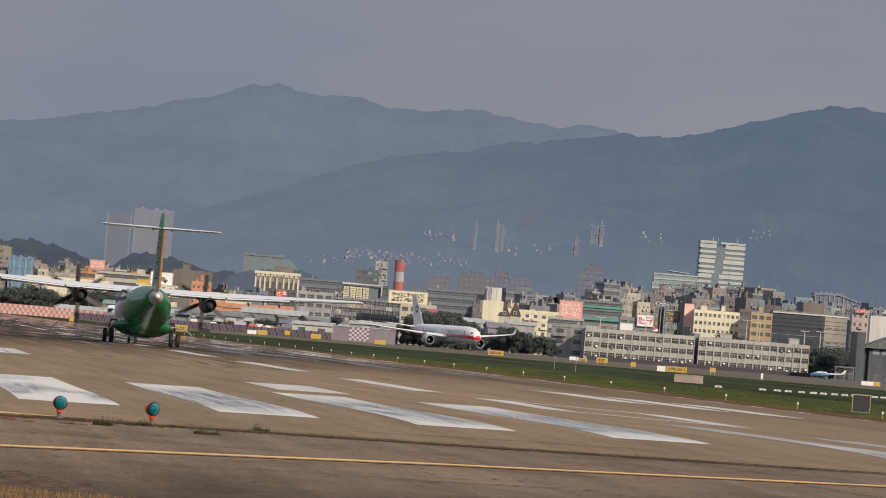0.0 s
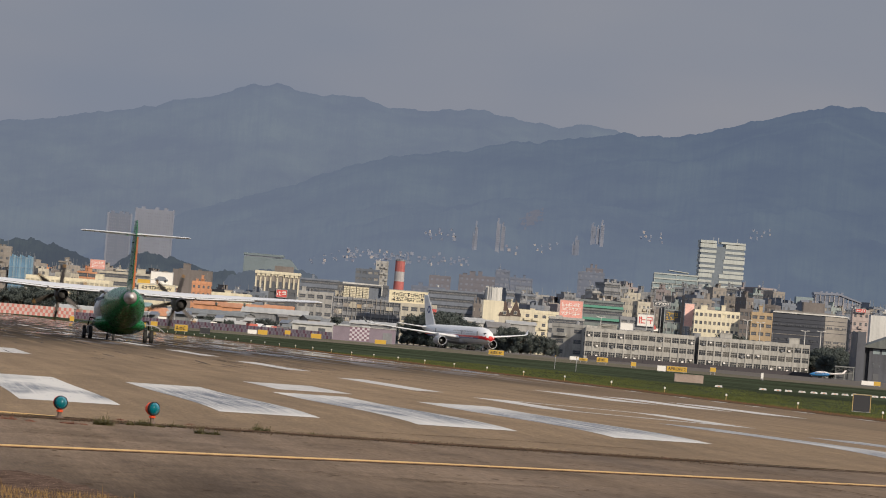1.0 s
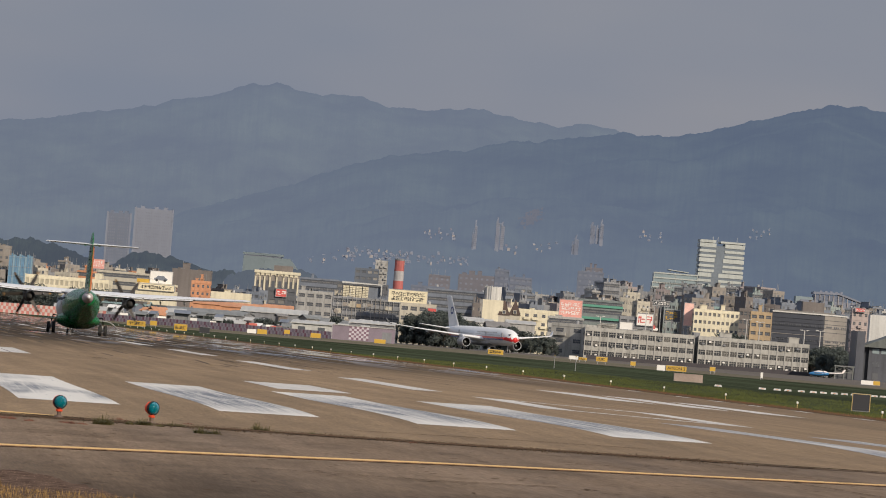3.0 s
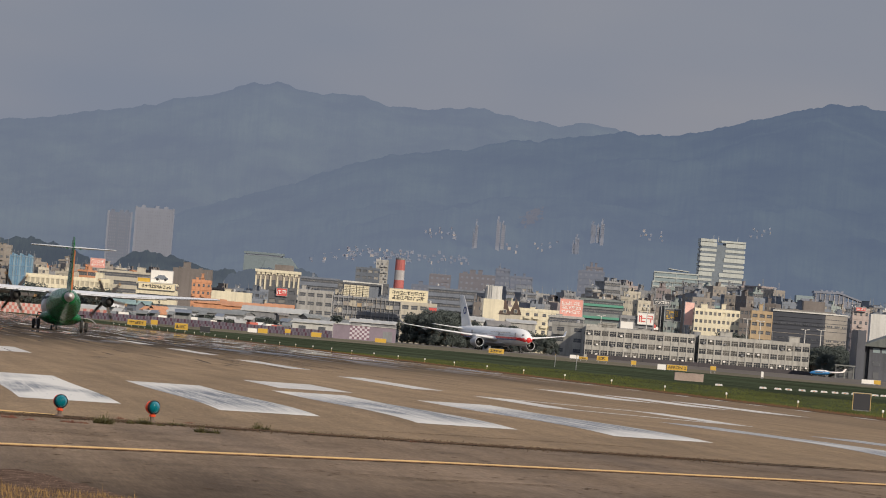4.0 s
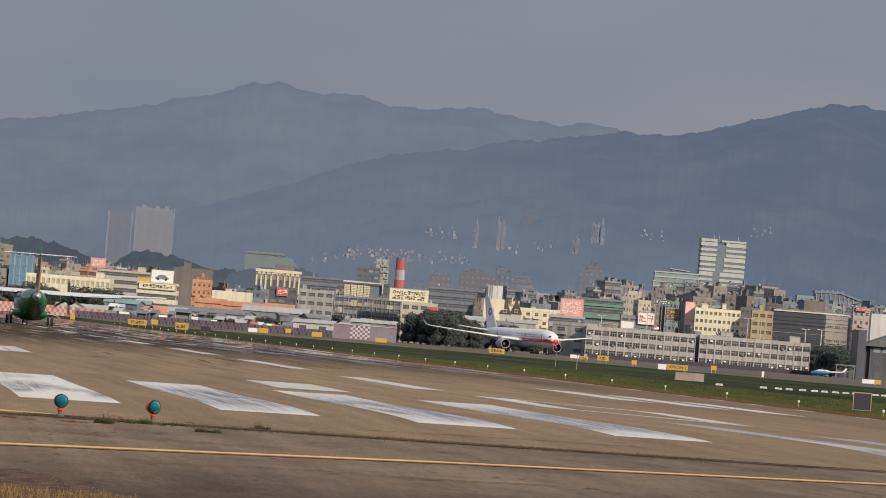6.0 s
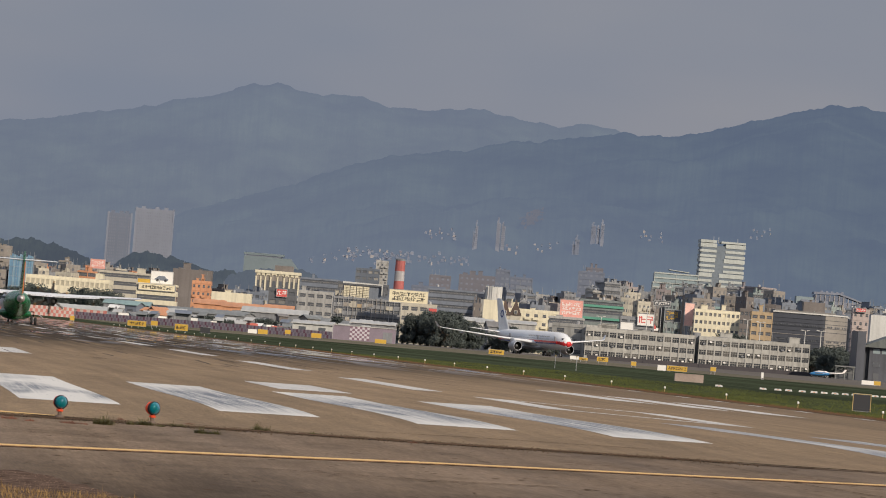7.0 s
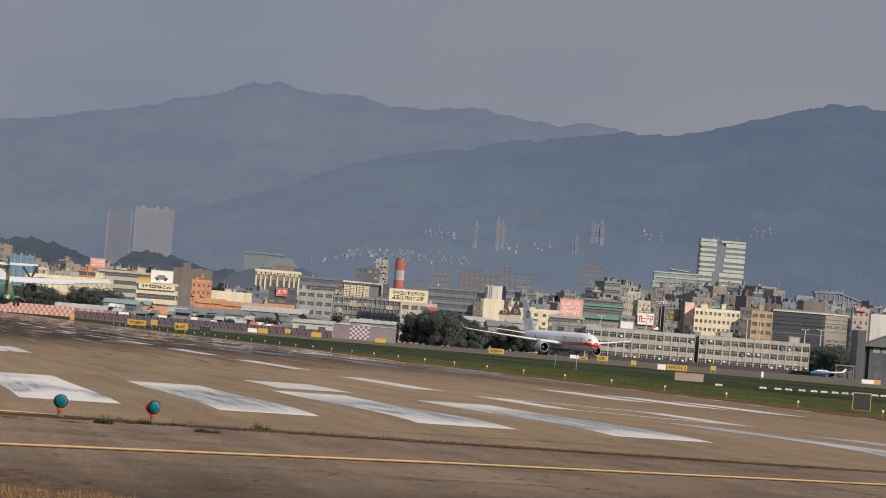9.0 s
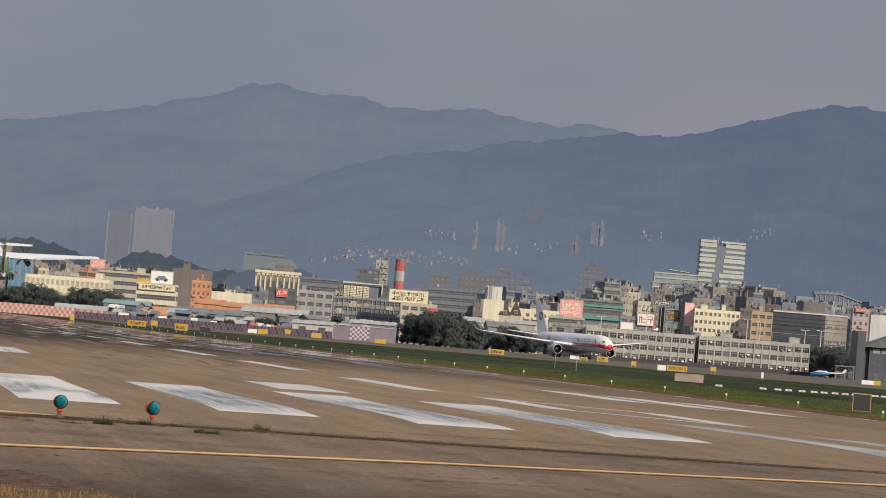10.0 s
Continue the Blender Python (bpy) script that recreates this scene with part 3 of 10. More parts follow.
def far_tower(x, y, w, h, rz, wall, cols, floors, label):
    """A tall hazy slab: paler end piers, faint columns of small windows, roof houses."""
    top = base("apartment_tower", x, y, GROUND, rz, label, "building", "towers before the hills")
    part("wall", boxes((-w / 2, w / 2, 0.3, 18, 0, h)), wall, top)
    for a, b in ((-w / 2, -w / 2 + 1.4), (w / 2 - 1.2, w / 2)):
        part("end_pier", boxes((a, b, 0.0, 0.299, 0, h + 0.6)), W_FAR if wall is W_FARDARK else W_HILLPALE, top)
    bm = bmesh.new()
    cw = (w - 3.2) / cols
    for i in range(cols):
        if i % 5 == 4:
            continue
        for k in range(floors):
            z = h * 0.35 + (h * 0.63) * k / floors
            box(bm, -w / 2 + 1.6 + (i + 0.3) * cw, -w / 2 + 1.6 + (i + 0.72) * cw, 0.2, 0.298, z, z + h * 0.63 / floors * 0.5)
    tagged(part("glazing", bm, GLASS_FAR, top), kind="stuff")
    for q in (-0.3, 0.05, 0.28):
        part("roof_house", boxes((q * w - 1.4, q * w + 1.6, 4, 9, h + 0.001, h + 1.8)), wall, top)
    return top


def air_units(parent, w, h, floors, cols, seed):
    """Window air conditioners hung on an office front."""
    r = random.Random(seed)
    for k in range(floors):
        for i in range(cols):
            if r.random() < 0.38:
                x = -w / 2 + (i + r.uniform(0.3, 0.7)) * w / cols
                z = (k + r.choice((0.36, 0.4, 0.62))) * h / floors
                part("air_conditioner", boxes((x - 0.42, x + 0.42, -0.85, -0.33, z, z + 0.62)), r.choice((SIGN_WHITE, W_GREY, SIGN_WHITE)), parent)

# ---- ground: one sheet to the horizon, with the runway's crown ----
CROWN = 17.1                 # the runway's centreline
EDGE_L, EDGE_R = -20.0, 42.0


def interp(table, x):
    for (a, va), (b, vb) in zip(table, table[1:]):
        if a <= x <= b:
            k = (x - a) / (b - a)
            return va + (vb - va) * k
    return table[0][1] if x < table[0][0] else table[-1][1]


def level(x, y=0.0):
    """Height of the ground across the runway: it falls to both sides of the crown, which flattens further on."""
    h = max(0.0105 * x, -0.18) if x <= CROWN else max(0.18 - 0.015 * (x - CROWN), GROUND)
    h -= interp(((120, 0.0), (200, 0.06), (280, 0.12), (370, 0.24), (520, 0.22)), y) * (h - GROUND) / 0.36
    u = (y - 80.0) / 32.0
    if 0.0 < u < 1.0 and x < EDGE_R:
        # a low swell behind the threshold, where a new layer was laid
        h += 0.06 * u * (1 - u) ** 3 / 0.1055 * min(1.0, max(0.25, (x + 2.0) / 10.0)) * min(1.0, max(0.0, (EDGE_R - x) / 14.0))
    return h


def strip(name, x_list, y_list, lift, mat, label, category, kind="structure"):
    bm = bmesh.new()
    grid = [[bm.verts.new((x, y, level(x, y) + lift)) for x in x_list] for y in y_list]
    for r0, r1 in zip(grid, grid[1:]):
        for k in range(len(x_list) - 1):
            bm.faces.new((r0[k], r0[k + 1], r1[k + 1], r1[k]))
    return tagged(part(name, bm, mat), label, category, kind=kind)


GRASS_GROUND = material("mown airfield grass", (0.054, 0.066, 0.040), 0.95, 0.62, 0.16, 1.1, bump=0.3, spec=0.0, stretch=(1, 0.045, 1))
CONCRETE = material("pale taxiway concrete", (0.150, 0.133, 0.117), 0.9, 0.3, 0.03, 0.6, spec=0.02)
DRY_GRASS = material("dry straw-coloured grass", (0.165, 0.148, 0.108), 0.95, 0.4, 0.05, 0.8, spec=0.0, stretch=(1, 0.1, 1))
CITY_GROUND = material("dark streets", (0.09, 0.09, 0.088), 0.9, 0.3, 0.05, 0.5)
SOIL = material("dry soil edge", (0.122, 0.080, 0.055), 0.95, 0.4, 0.5, 5.0, bump=0.6, spec=0.0)


def asphalt(name, color, rubber):
    """Worn asphalt: aggregate, long wheel streaks, patches; rubber: dark tyre deposits down the middle."""
    m = bpy.data.materials.new(name)
    m.use_nodes = True
    t = m.node_tree
    b = t.nodes["Principled BSDF"]
    pos = t.nodes.new("ShaderNodeNewGeometry").outputs["Position"]

    def noise_at(scale, stretch, detail=4.0):
        mp = t.nodes.new("ShaderNodeMapping")
        mp.inputs["Scale"].default_value = stretch
        n = t.nodes.new("ShaderNodeTexNoise")
        n.inputs["Scale"].default_value, n.inputs["Detail"].default_value = scale, detail
        t.links.new(pos, mp.inputs["Vector"])
        t.links.new(mp.outputs["Vector"], n.inputs["Vector"])
        return n.outputs["Fac"]

    def ranged(v, a, b2, c, d):
        r = t.nodes.new("ShaderNodeMapRange")
        for i, x in enumerate((a, b2, c, d)):
            r.inputs[i + 1].default_value = x
        t.links.new(v, r.inputs[0])
        return r.outputs[0]

    def math_(op, a, b2):
        n = t.nodes.new("ShaderNodeMath")
        n.operation = op
        for i, v in enumerate((a, b2)):
            if isinstance(v, (int, float)):
                n.inputs[i].default_value = v
            else:
                t.links.new(v, n.inputs[i])
        return n.outputs[0]

    patch = ranged(noise_at(0.09, (1, 0.25, 1)), 0.3, 0.7, 0.86, 1.12)
    # stones and pits of all sizes, with dark flecks of tar and pale chips
    grain = math_("MULTIPLY", ranged(noise_at(11.0, (1, 0.14, 1), 6.0), 0.32, 0.68, 0.89, 1.11), ranged(noise_at(60.0, (1, 0.03, 1), 3.0), 0.32, 0.68, 0.84, 1.16))
    grain = math_("MULTIPLY", grain, ranged(noise_at(3.6, (1, 0.5, 1), 5.0), 0.27, 0.36, 0.72, 1.0))
    grain = math_("MULTIPLY", grain, ranged(noise_at(40.0, (1, 0.04, 1), 2.0), 0.68, 0.76, 1.0, 1.4))
    streaks = math_("MULTIPLY", ranged(noise_at(1.6, (1, 0.03, 1)), 0.35, 0.7, 1.08, 0.80), ranged(noise_at(0.9, (0.5, 0.3, 1), 8.0), 0.35, 0.7, 1.07, 0.91))
    f = math_("MULTIPLY", math_("MULTIPLY", patch, grain), streaks)
    if rubber:
        sep = t.nodes.new("ShaderNodeSeparateXYZ")
        t.links.new(pos, sep.inputs[0])
        off = math_("ABSOLUTE", math_("SUBTRACT", sep.outputs["X"], CROWN - 1.0), 0.0)
        across = ranged(off, 13.0, 25.0, 1.0, 0.0)
        along = ranged(sep.outputs["Y"], 180.0, 285.0, 0.0, 1.0)
        skid = ranged(noise_at(1.1, (1, 0.012, 1), 5.0), 0.34, 0.50, 0.0, 1.0)
        marks = math_("MULTIPLY", math_("MULTIPLY", across, along), skid)
        f = math_("MULTIPLY", f, ranged(marks, 0.0, 1.0, 1.0, 0.27))
        f = math_("MULTIPLY", f, ranged(math_("MULTIPLY", across, along), 0.0, 1.0, 1.0, 0.74))
        # the right shoulder is of older, darker asphalt
        joint = math_("ADD", sep.outputs["X"], math_("MULTIPLY", noise_at(0.2, (1, 0.15, 1)), 2.4))
        f = math_("MULTIPLY", f, ranged(joint, 32.0, 33.2, 1.0, 0.77))
    else:
        # the outer shoulder was laid earlier, with darker stone
        sep = t.nodes.new("ShaderNodeSeparateXYZ")
        t.links.new(pos, sep.inputs[0])
        edge = math_("ADD", sep.outputs["Y"], math_("MULTIPLY", noise_at(0.5, (1, 1, 1)), 6.0))
        f = math_("MULTIPLY", f, ranged(edge, 46.0, 58.0, 0.50, 1.0))
        # tar bled from the joints in broad dim swathes
        f = math_("MULTIPLY", f, ranged(noise_at(0.7, (1, 0.45, 1), 6.0), 0.50, 0.62, 1.0, 0.80))
    v = t.nodes.new("ShaderNodeVectorMath")
    v.operation = "SCALE"
    v.inputs[0].default_value = color
    t.links.new(f, v.inputs["Scale"])
    t.links.new(v.outputs[0], b.inputs["Base Color"])
    if rubber:
        # a mirage far down the runway is imitated by mirror-smooth patches
        mirage_noise = math_("ADD", noise_at(0.5, (1, 0.07, 1), 4.0), ranged(sep.outputs["X"], 13.0, 27.0, -0.06, 0.02))
        mirage = math_("MULTIPLY", ranged(mirage_noise, 0.50, 0.56, 0.0, 1.0), ranged(sep.outputs["Y"], 230.0, 330.0, 0.0, 1.0))
        t.links.new(ranged(mirage, 0.0, 1.0, 0.75, 0.02), b.inputs["Roughness"])
        t.links.new(math_("ADD", ranged(along, 0.0, 1.0, 0.12, 0.06), math_("MULTIPLY", mirage, 0.45)), b.inputs["Specular IOR Level"])
    else:
        t.links.new(ranged(noise_at(0.5, (1, 0.1, 1)), 0.3, 0.7, 0.62, 0.9), b.inputs["Roughness"])
    if not rubber:
        b.inputs["Specular IOR Level"].default_value = 0.03
        bp = t.nodes.new("ShaderNodeBump")
        bp.inputs["Strength"].default_value, bp.inputs["Distance"].default_value = 0.35, 0.01
        t.links.new(noise_at(9.0, (1, 0.5, 1), 5.0), bp.inputs["Height"])
        t.links.new(bp.outputs["Normal"], b.inputs["Normal"])
    return m


RUNWAY = asphalt("sun-baked runway asphalt", (0.262, 0.182, 0.105), True)
APRON = asphalt("older grey-brown asphalt", (0.220, 0.160, 0.110), False)


def painted(name, color, wear, dark, first=0.0, last=0.0):
    """Road paint on asphalt: tyres leave fine dark lines along it, densest past the first metres; the edges chip."""
    m = bpy.data.materials.new(name)
    m.use_nodes = True
    t = m.node_tree
    b = t.nodes["Principled BSDF"]
    pos = t.nodes.new("ShaderNodeNewGeometry").outputs["Position"]

    def noise_at(scale, stretch, turn=0.0, detail=5.0, rough=0.6):
        mp = t.nodes.new("ShaderNodeMapping")
        mp.vector_type = "POINT"
        mp.inputs["Rotation"].default_value = (0, 0, turn)
        st = t.nodes.new("ShaderNodeMapping")
        st.inputs["Scale"].default_value = stretch
        n = t.nodes.new("ShaderNodeTexNoise")
        n.inputs["Scale"].default_value, n.inputs["Detail"].default_value, n.inputs["Roughness"].default_value = scale, detail, rough
        t.links.new(pos, mp.inputs["Vector"])
        t.links.new(mp.outputs["Vector"], st.inputs["Vector"])
        t.links.new(st.outputs["Vector"], n.inputs["Vector"])
        return n.outputs["Fac"]

    def ranged(v, a, b2, c, d):
        r = t.nodes.new("ShaderNodeMapRange")
        for i, x in enumerate((a, b2, c, d)):
            r.inputs[i + 1].default_value = x
        t.links.new(v, r.inputs[0])
        return r.outputs[0]

    def math_(op, a, b2):
        n = t.nodes.new("ShaderNodeMath")
        n.operation = op
        for i, v in enumerate((a, b2)):
            if isinstance(v, (int, float)):
                n.inputs[i].default_value = v
            else:
                t.links.new(v, n.inputs[i])
        return n.outputs[0]

    fine = ranged(noise_at(34.0, (1, 0.004, 1), 0.012, 3.0), 0.35, 0.48, 0.0, 1.0)
    broad = ranged(noise_at(7.0, (1, 0.012, 1), 0.012, 4.0), 0.30, 0.56, 0.0, 1.0)
    lines = math_("MAXIMUM", math_("MULTIPLY", fine, ranged(broad, 0.0, 1.0, 0.45, 1.0)), math_("MULTIPLY", broad, 0.55))
    if first:
        # wheels that turned on to the runway crossed the paint in bundles of fine lines
        # and more of them the nearer to the middle of the runway
        sp = t.nodes.new("ShaderNodeSeparateXYZ")
        t.links.new(pos, sp.inputs[0])
        middle = ranged(sp.outputs["X"], -1.0, 13.0, -0.05, 0.17)
        bundle = ranged(math_("ADD", noise_at(0.30, (1.6, 0.25, 1), 0.012, 3.0, 0.5), middle), 0.41, 0.55, 0.08, 1.0)
        turned = ranged(noise_at(16.0, (1, 0.03, 1), 0.06, 3.0), 0.58, 0.64, 0.0, 0.9)
        fac = math_("MAXIMUM", math_("MULTIPLY", lines, bundle), math_("MULTIPLY", turned, ranged(noise_at(0.4, (1, 0.2, 1)), 0.42, 0.6, 0.0, 1.0)))
        along = math_("ADD", sp.outputs["Y"], math_("MULTIPLY", noise_at(0.8, (1, 0.3, 1)), 7.0))
        fac = math_("MULTIPLY", fac, ranged(along, first + 3.0, first + 9.0, 0.05, 1.0))
        fac = math_("MULTIPLY", fac, ranged(along, last - 8.0, last, 1.0, 0.4))
    else:
        fac = math_("MULTIPLY", lines, ranged(noise_at(0.5, (1, 0.2, 1)), 0.35, 0.6, 0.3, 1.0))
    chip = ranged(noise_at(5.0, (1, 0.6, 1), 0.0, 6.0), 0.66, 0.72, 0.0, 0.7)
    fac = math_("MULTIPLY", math_("MAXIMUM", fac, chip), wear)
    mix = t.nodes.new("ShaderNodeMix")
    mix.data_type = "RGBA"
    mix.inputs[6].default_value, mix.inputs[7].default_value = (*color, 1), (*dark, 1)
    t.links.new(fac, mix.inputs[0])
    t.links.new(mix.outputs[2], b.inputs["Base Color"])
    b.inputs["Roughness"].default_value = 0.8
    b.inputs["Specular IOR Level"].default_value = 0.2
    return m


PAINT_WHITE = painted("worn white runway paint", (0.72, 0.69, 0.63), 0.95, (0.15, 0.168, 0.195), 82.2, 112.0)
PAINT_OLD = painted("older worn runway paint", (0.58, 0.56, 0.52), 0.9, (0.20, 0.21, 0.23), 66.0, 122.0)
PAINT_FRESH = painted("white marking paint", (0.66, 0.63, 0.58), 0.55, (0.30, 0.29, 0.28))
PAINT_YELLOW = painted("yellow taxi line paint", (0.78, 0.50, 0.20), 0.35, (0.40, 0.24, 0.10))
PAINT_STAIN = painted("older orange line paint", (0.27, 0.125, 0.045), 0.6, (0.19, 0.12, 0.07))

XS = [-4000, -300, -40, -17.2, -8, 0, 4, 8, 12.5, CROWN, 22.5, 28, 34, 41.1, 60, 300, 1200, 4800]
YS = [-300, 0, 60, *range(78, 114, 3), 120, 200, *range(280, 521, 30), 600, 1200, 2000, 3000, 4950]
strip("ground", XS, YS, -0.012, GRASS_GROUND, "dull green mown airfield grass out to the city", "ground")
strip("runway", [EDGE_L, -17.2, -8, 0, 4, 8, 12.5, CROWN, 22.5, 28, 34, 41.1, EDGE_R], [70.6, *range(76, 116, 2), 120, 200, *range(280, 521, 30), 600, 900, 1700, 2500], 0.0, RUNWAY, "sun-baked brown-grey asphalt runway with black tyre marks", "runway")
strip("pavement", [EDGE_L - 20, -17.2, 0, 8, CROWN, 28, EDGE_R], [10, 40, 55, 70.5], -0.004, APRON, "older grey-brown asphalt turning pad before the threshold", "pavement")


def mark(name, x0, x1, y0, y1, mat, label, lean=0.0, lift=0.004, category="marking"):
    """A painted rectangle along the runway; lean shifts its far end sideways."""
    xs = sorted({x0, x1, *([CROWN] if x0 < CROWN < x1 else [])})
    n = max(2, int((y1 - y0) / 1.5))
    bm = bmesh.new()
    rows = []
    for i in range(n + 1):
        k = i / n
        rows.append([bm.verts.new((x + lean * k, y0 + (y1 - y0) * k, level(x + lean * k, y0 + (y1 - y0) * k) + lift)) for x in xs])
    for r0, r1 in zip(rows, rows[1:]):
        for k in range(len(xs) - 1):
            bm.faces.new((r0[k], r0[k + 1], r1[k + 1], r1[k]))
    return tagged(part(name, bm, mat), label, category, "threshold markings" if name == "threshold_stripe" else "", "structure")


# threshold stripes on both sides of the centreline
for k in range(-3, 4):
    mark("threshold_stripe", 2.84 + 3.555 * k, 4.64 + 3.555 * k, 82.2, 112.2, PAINT_WHITE, "white painted threshold stripe scuffed by black tyre streaks")
for k in range(4):
    mark("threshold_stripe", 18.4 + 3.5 * k, 19.7 + 3.5 * k, 78.0, 106.0, PAINT_OLD, "white painted threshold stripe scuffed by black tyre streaks")


def line(name, a, b, width, mat, label, lift=0.005):
    """A painted line on the ground from a to b."""
    a, b = Vector(a), Vector(b)
    side = Vector((-(b - a).y, (b - a).x)).normalized() * width / 2
    n = 12
    bm = bmesh.new()
    rows = []
    for i in range(n + 1):
        p = a.lerp(b, i / n)
        rows.append([bm.verts.new((q.x, q.y, level(q.x, q.y) + lift)) for q in (p - side, p + side)])
    for r0, r1 in zip(rows, rows[1:]):
        bm.faces.new((r0[0], r0[1], r1[1], r1[0]))
    return tagged(part(name, bm, mat), label, "marking", kind="structure")

# second pair of markings, digits, centreline and touchdown bars
mark("runway_digit", 10.6, 12.5, 117.6, 129.0, PAINT_FRESH, "white painted runway digit one")
for a in ((17.0, 18.0, 114.6, 128.4), (21.4, 22.4, 114.6, 128.4), (18.0, 21.4, 127.2, 128.4), (18.0, 21.4, 114.6, 115.8)):
    mark("runway_digit", *a, PAINT_FRESH, "white painted stroke of the runway digit nought")
for y0, y1 in ((135.5, 158.0), (176.0, 202.0), (222, 250), (272, 300), (322, 350), (372, 400), (422, 450), (472, 500)):
    mark("centreline_dash", 16.2, 17.1, y0, y1, PAINT_FRESH, "white painted runway centreline dash")
for x in (27.2, 30.0, 32.8):
    mark("touchdown_bar", x, x + 1.8, 167.0, 187.0, PAINT_FRESH, "white painted touchdown bar")
for x in (4.3, 1.5, -1.3):
    mark("touchdown_bar", x, x + 1.8, 167.0, 187.0, PAINT_FRESH, "white painted touchdown bar")
for y in (187.7, 200.5, 211.6, 221, 231, 246, 262, 280, 300):
    mark("edge_dash", 41.0, 41.5, y - 1.6, y + 1.6, PAINT_FRESH, "broken white edge line half covered by grass", lift=0.012)
line("old_taxi_line", (1.0, 53.93), (7.34, 58.68), 0.72, PAINT_STAIN, "older orange-brown line showing beside the yellow one", 0.003)
line("old_taxi_line", (7.34, 58.68), (17.0, 64.03), 0.72, PAINT_STAIN, "older orange-brown line showing beside the yellow one", 0.003)
line("taxi_line", (1.0, 54.08), (7.34, 58.83), 0.50, PAINT_YELLOW, "yellow painted taxi guide line")
line("taxi_line", (7.34, 58.83), (17.0, 64.18), 0.50, PAINT_YELLOW, "yellow painted taxi guide line")
line("taxi_line", (0.5, 73.1), (2.9, 71.0), 0.9, PAINT_YELLOW, "yellow painted taxi guide line")
strip("taxiway", [158, 300, 700], [150, 700, 1400, 1900], 0.004, CONCRETE, "pale concrete taxiway and apron", "taxiway")
bm = bmesh.new()
near = ((152, 640), (146, 680), (134, 755), (120, 840), (113, 900), (97, 950), (83, 990), (72, 1050), (62, 1130))
far = ((172, 700), (176, 800), (180, 900), (184, 1000), (188, 1150), (188, 1300), (160, 1480), (120, 1520), (66, 1569))
edge = [(bm.verts.new((a, b, GROUND + 0.008)), bm.verts.new((c, d, GROUND + 0.008))) for (a, b), (c, d) in zip(near, far)]
for (a, b), (c, d) in zip(edge, edge[1:]):
    bm.faces.new((a, c, d, b))
bmesh.ops.recalc_face_normals(bm, faces=bm.faces)
tagged(part("dry_verge", bm, DRY_GRASS), "straw-coloured dry grass beside the taxiway and fence", "ground", kind="structure")
strip("street_ground", [-900, -40, 41.1, 300, 1500], [1690, 2400, 4200], 0.02, CITY_GROUND, "dark city streets", "ground")


def crack(pts, width, seed):
    """An open joint or crack in the asphalt, wandering between points."""
    rr = random.Random(seed)
    bm = bmesh.new()
    prev = None
    for (ax, ay), (bx, by) in zip(pts, pts[1:]):
        n = max(3, int(math.hypot(bx - ax, by - ay) / 0.25))
        for i in range(n + 1):
            k = i / n
            x, y = ax + (bx - ax) * k, ay + (by - ay) * k + rr.gauss(0, 0.05)
            w = width * rr.uniform(0.35, 1.0) / 2
            far = math.hypot(bx - ax, by - ay)
            sx, sy = -(by - ay) / far * w * 0.12, (bx - ax) / far * w + 0.004
            row = [bm.verts.new((x - sx, y - sy, level(x) + 0.007)), bm.verts.new((x + sx, y + sy, level(x) + 0.007))]
            if prev:
                bm.faces.new((prev[0], row[0], row[1], prev[1]))
            prev = row
    return tagged(part("pavement_crack", bm, CRACK), "dark open crack in the asphalt", "crack", kind="structure")


CRACK = material("dark crack filling", (0.075, 0.052, 0.036), 0.95, 0.4, 2.0, 12.0, spec=0.0)
crack([(0.5, 69.3), (4.0, 69.4), (9.0, 69.4), (16.5, 69.5)], 0.30, 1)
crack([(5.0, 71.2), (9.0, 70.6), (13.0, 70.4)], 0.10, 2)
crack([(9.86, 63.1), (10.34, 63.09), (10.5, 61.72)], 0.14, 3)
crack([(12.54, 70.6), (12.59, 68.53), (12.68, 66.39), (13.08, 64.19), (13.49, 62.0)], 0.30, 4)
crack([(12.46, 60.9), (12.53, 59.54), (12.64, 58.03), (12.77, 56.74)], 0.35, 5)
crack([(2.2, 61.0), (3.4, 61.1)], 0.10, 6)
crack([(4.5, 52.0), (6.5, 51.7), (8.0, 52.2)], 0.10, 7)
crack([(0.6, 71.6), (2.4, 71.0), (4.2, 70.7)], 0.35, 8)
crack([(2.6, 70.9), (3.6, 70.6)], 0.55, 9)
crack([(8.0, 74.6), (10.0, 75.4), (13.0, 75.6)], 0.14, 10)


def tar_flecks():
    """Short dark pits where stones have come out of the pad."""
    rr = random.Random(77)
    bm = bmesh.new()
    for _ in range(520):
        x, y = rr.uniform(0.5, 16.5), rr.uniform(44.0, 69.0)
        if rr.random() > 0.35 + 0.65 * (noise.noise(Vector((x * 0.5, y * 0.2, 4.0))) > 0):
            continue
        a, b = rr.uniform(0.01, 0.08), rr.uniform(0.03, 0.09)
        n, turn = 6, rr.uniform(0, 3)
        bm.faces.new([bm.verts.new((x + a * math.cos(6.283 * k / n + turn) * rr.uniform(0.6, 1.2), y + b * math.sin(6.283 * k / n + turn), level(x) + 0.002)) for k in range(n)])
    bmesh.ops.recalc_face_normals(bm, faces=bm.faces)
    return tagged(part("surface_pits", bm, PIT), "dark pits in the worn asphalt", "pits", kind="stuff")


PIT = material("dark open asphalt", (0.12, 0.086, 0.062), 0.95, 0.4, 2.0, 12.0, spec=0.0)
tar_flecks()


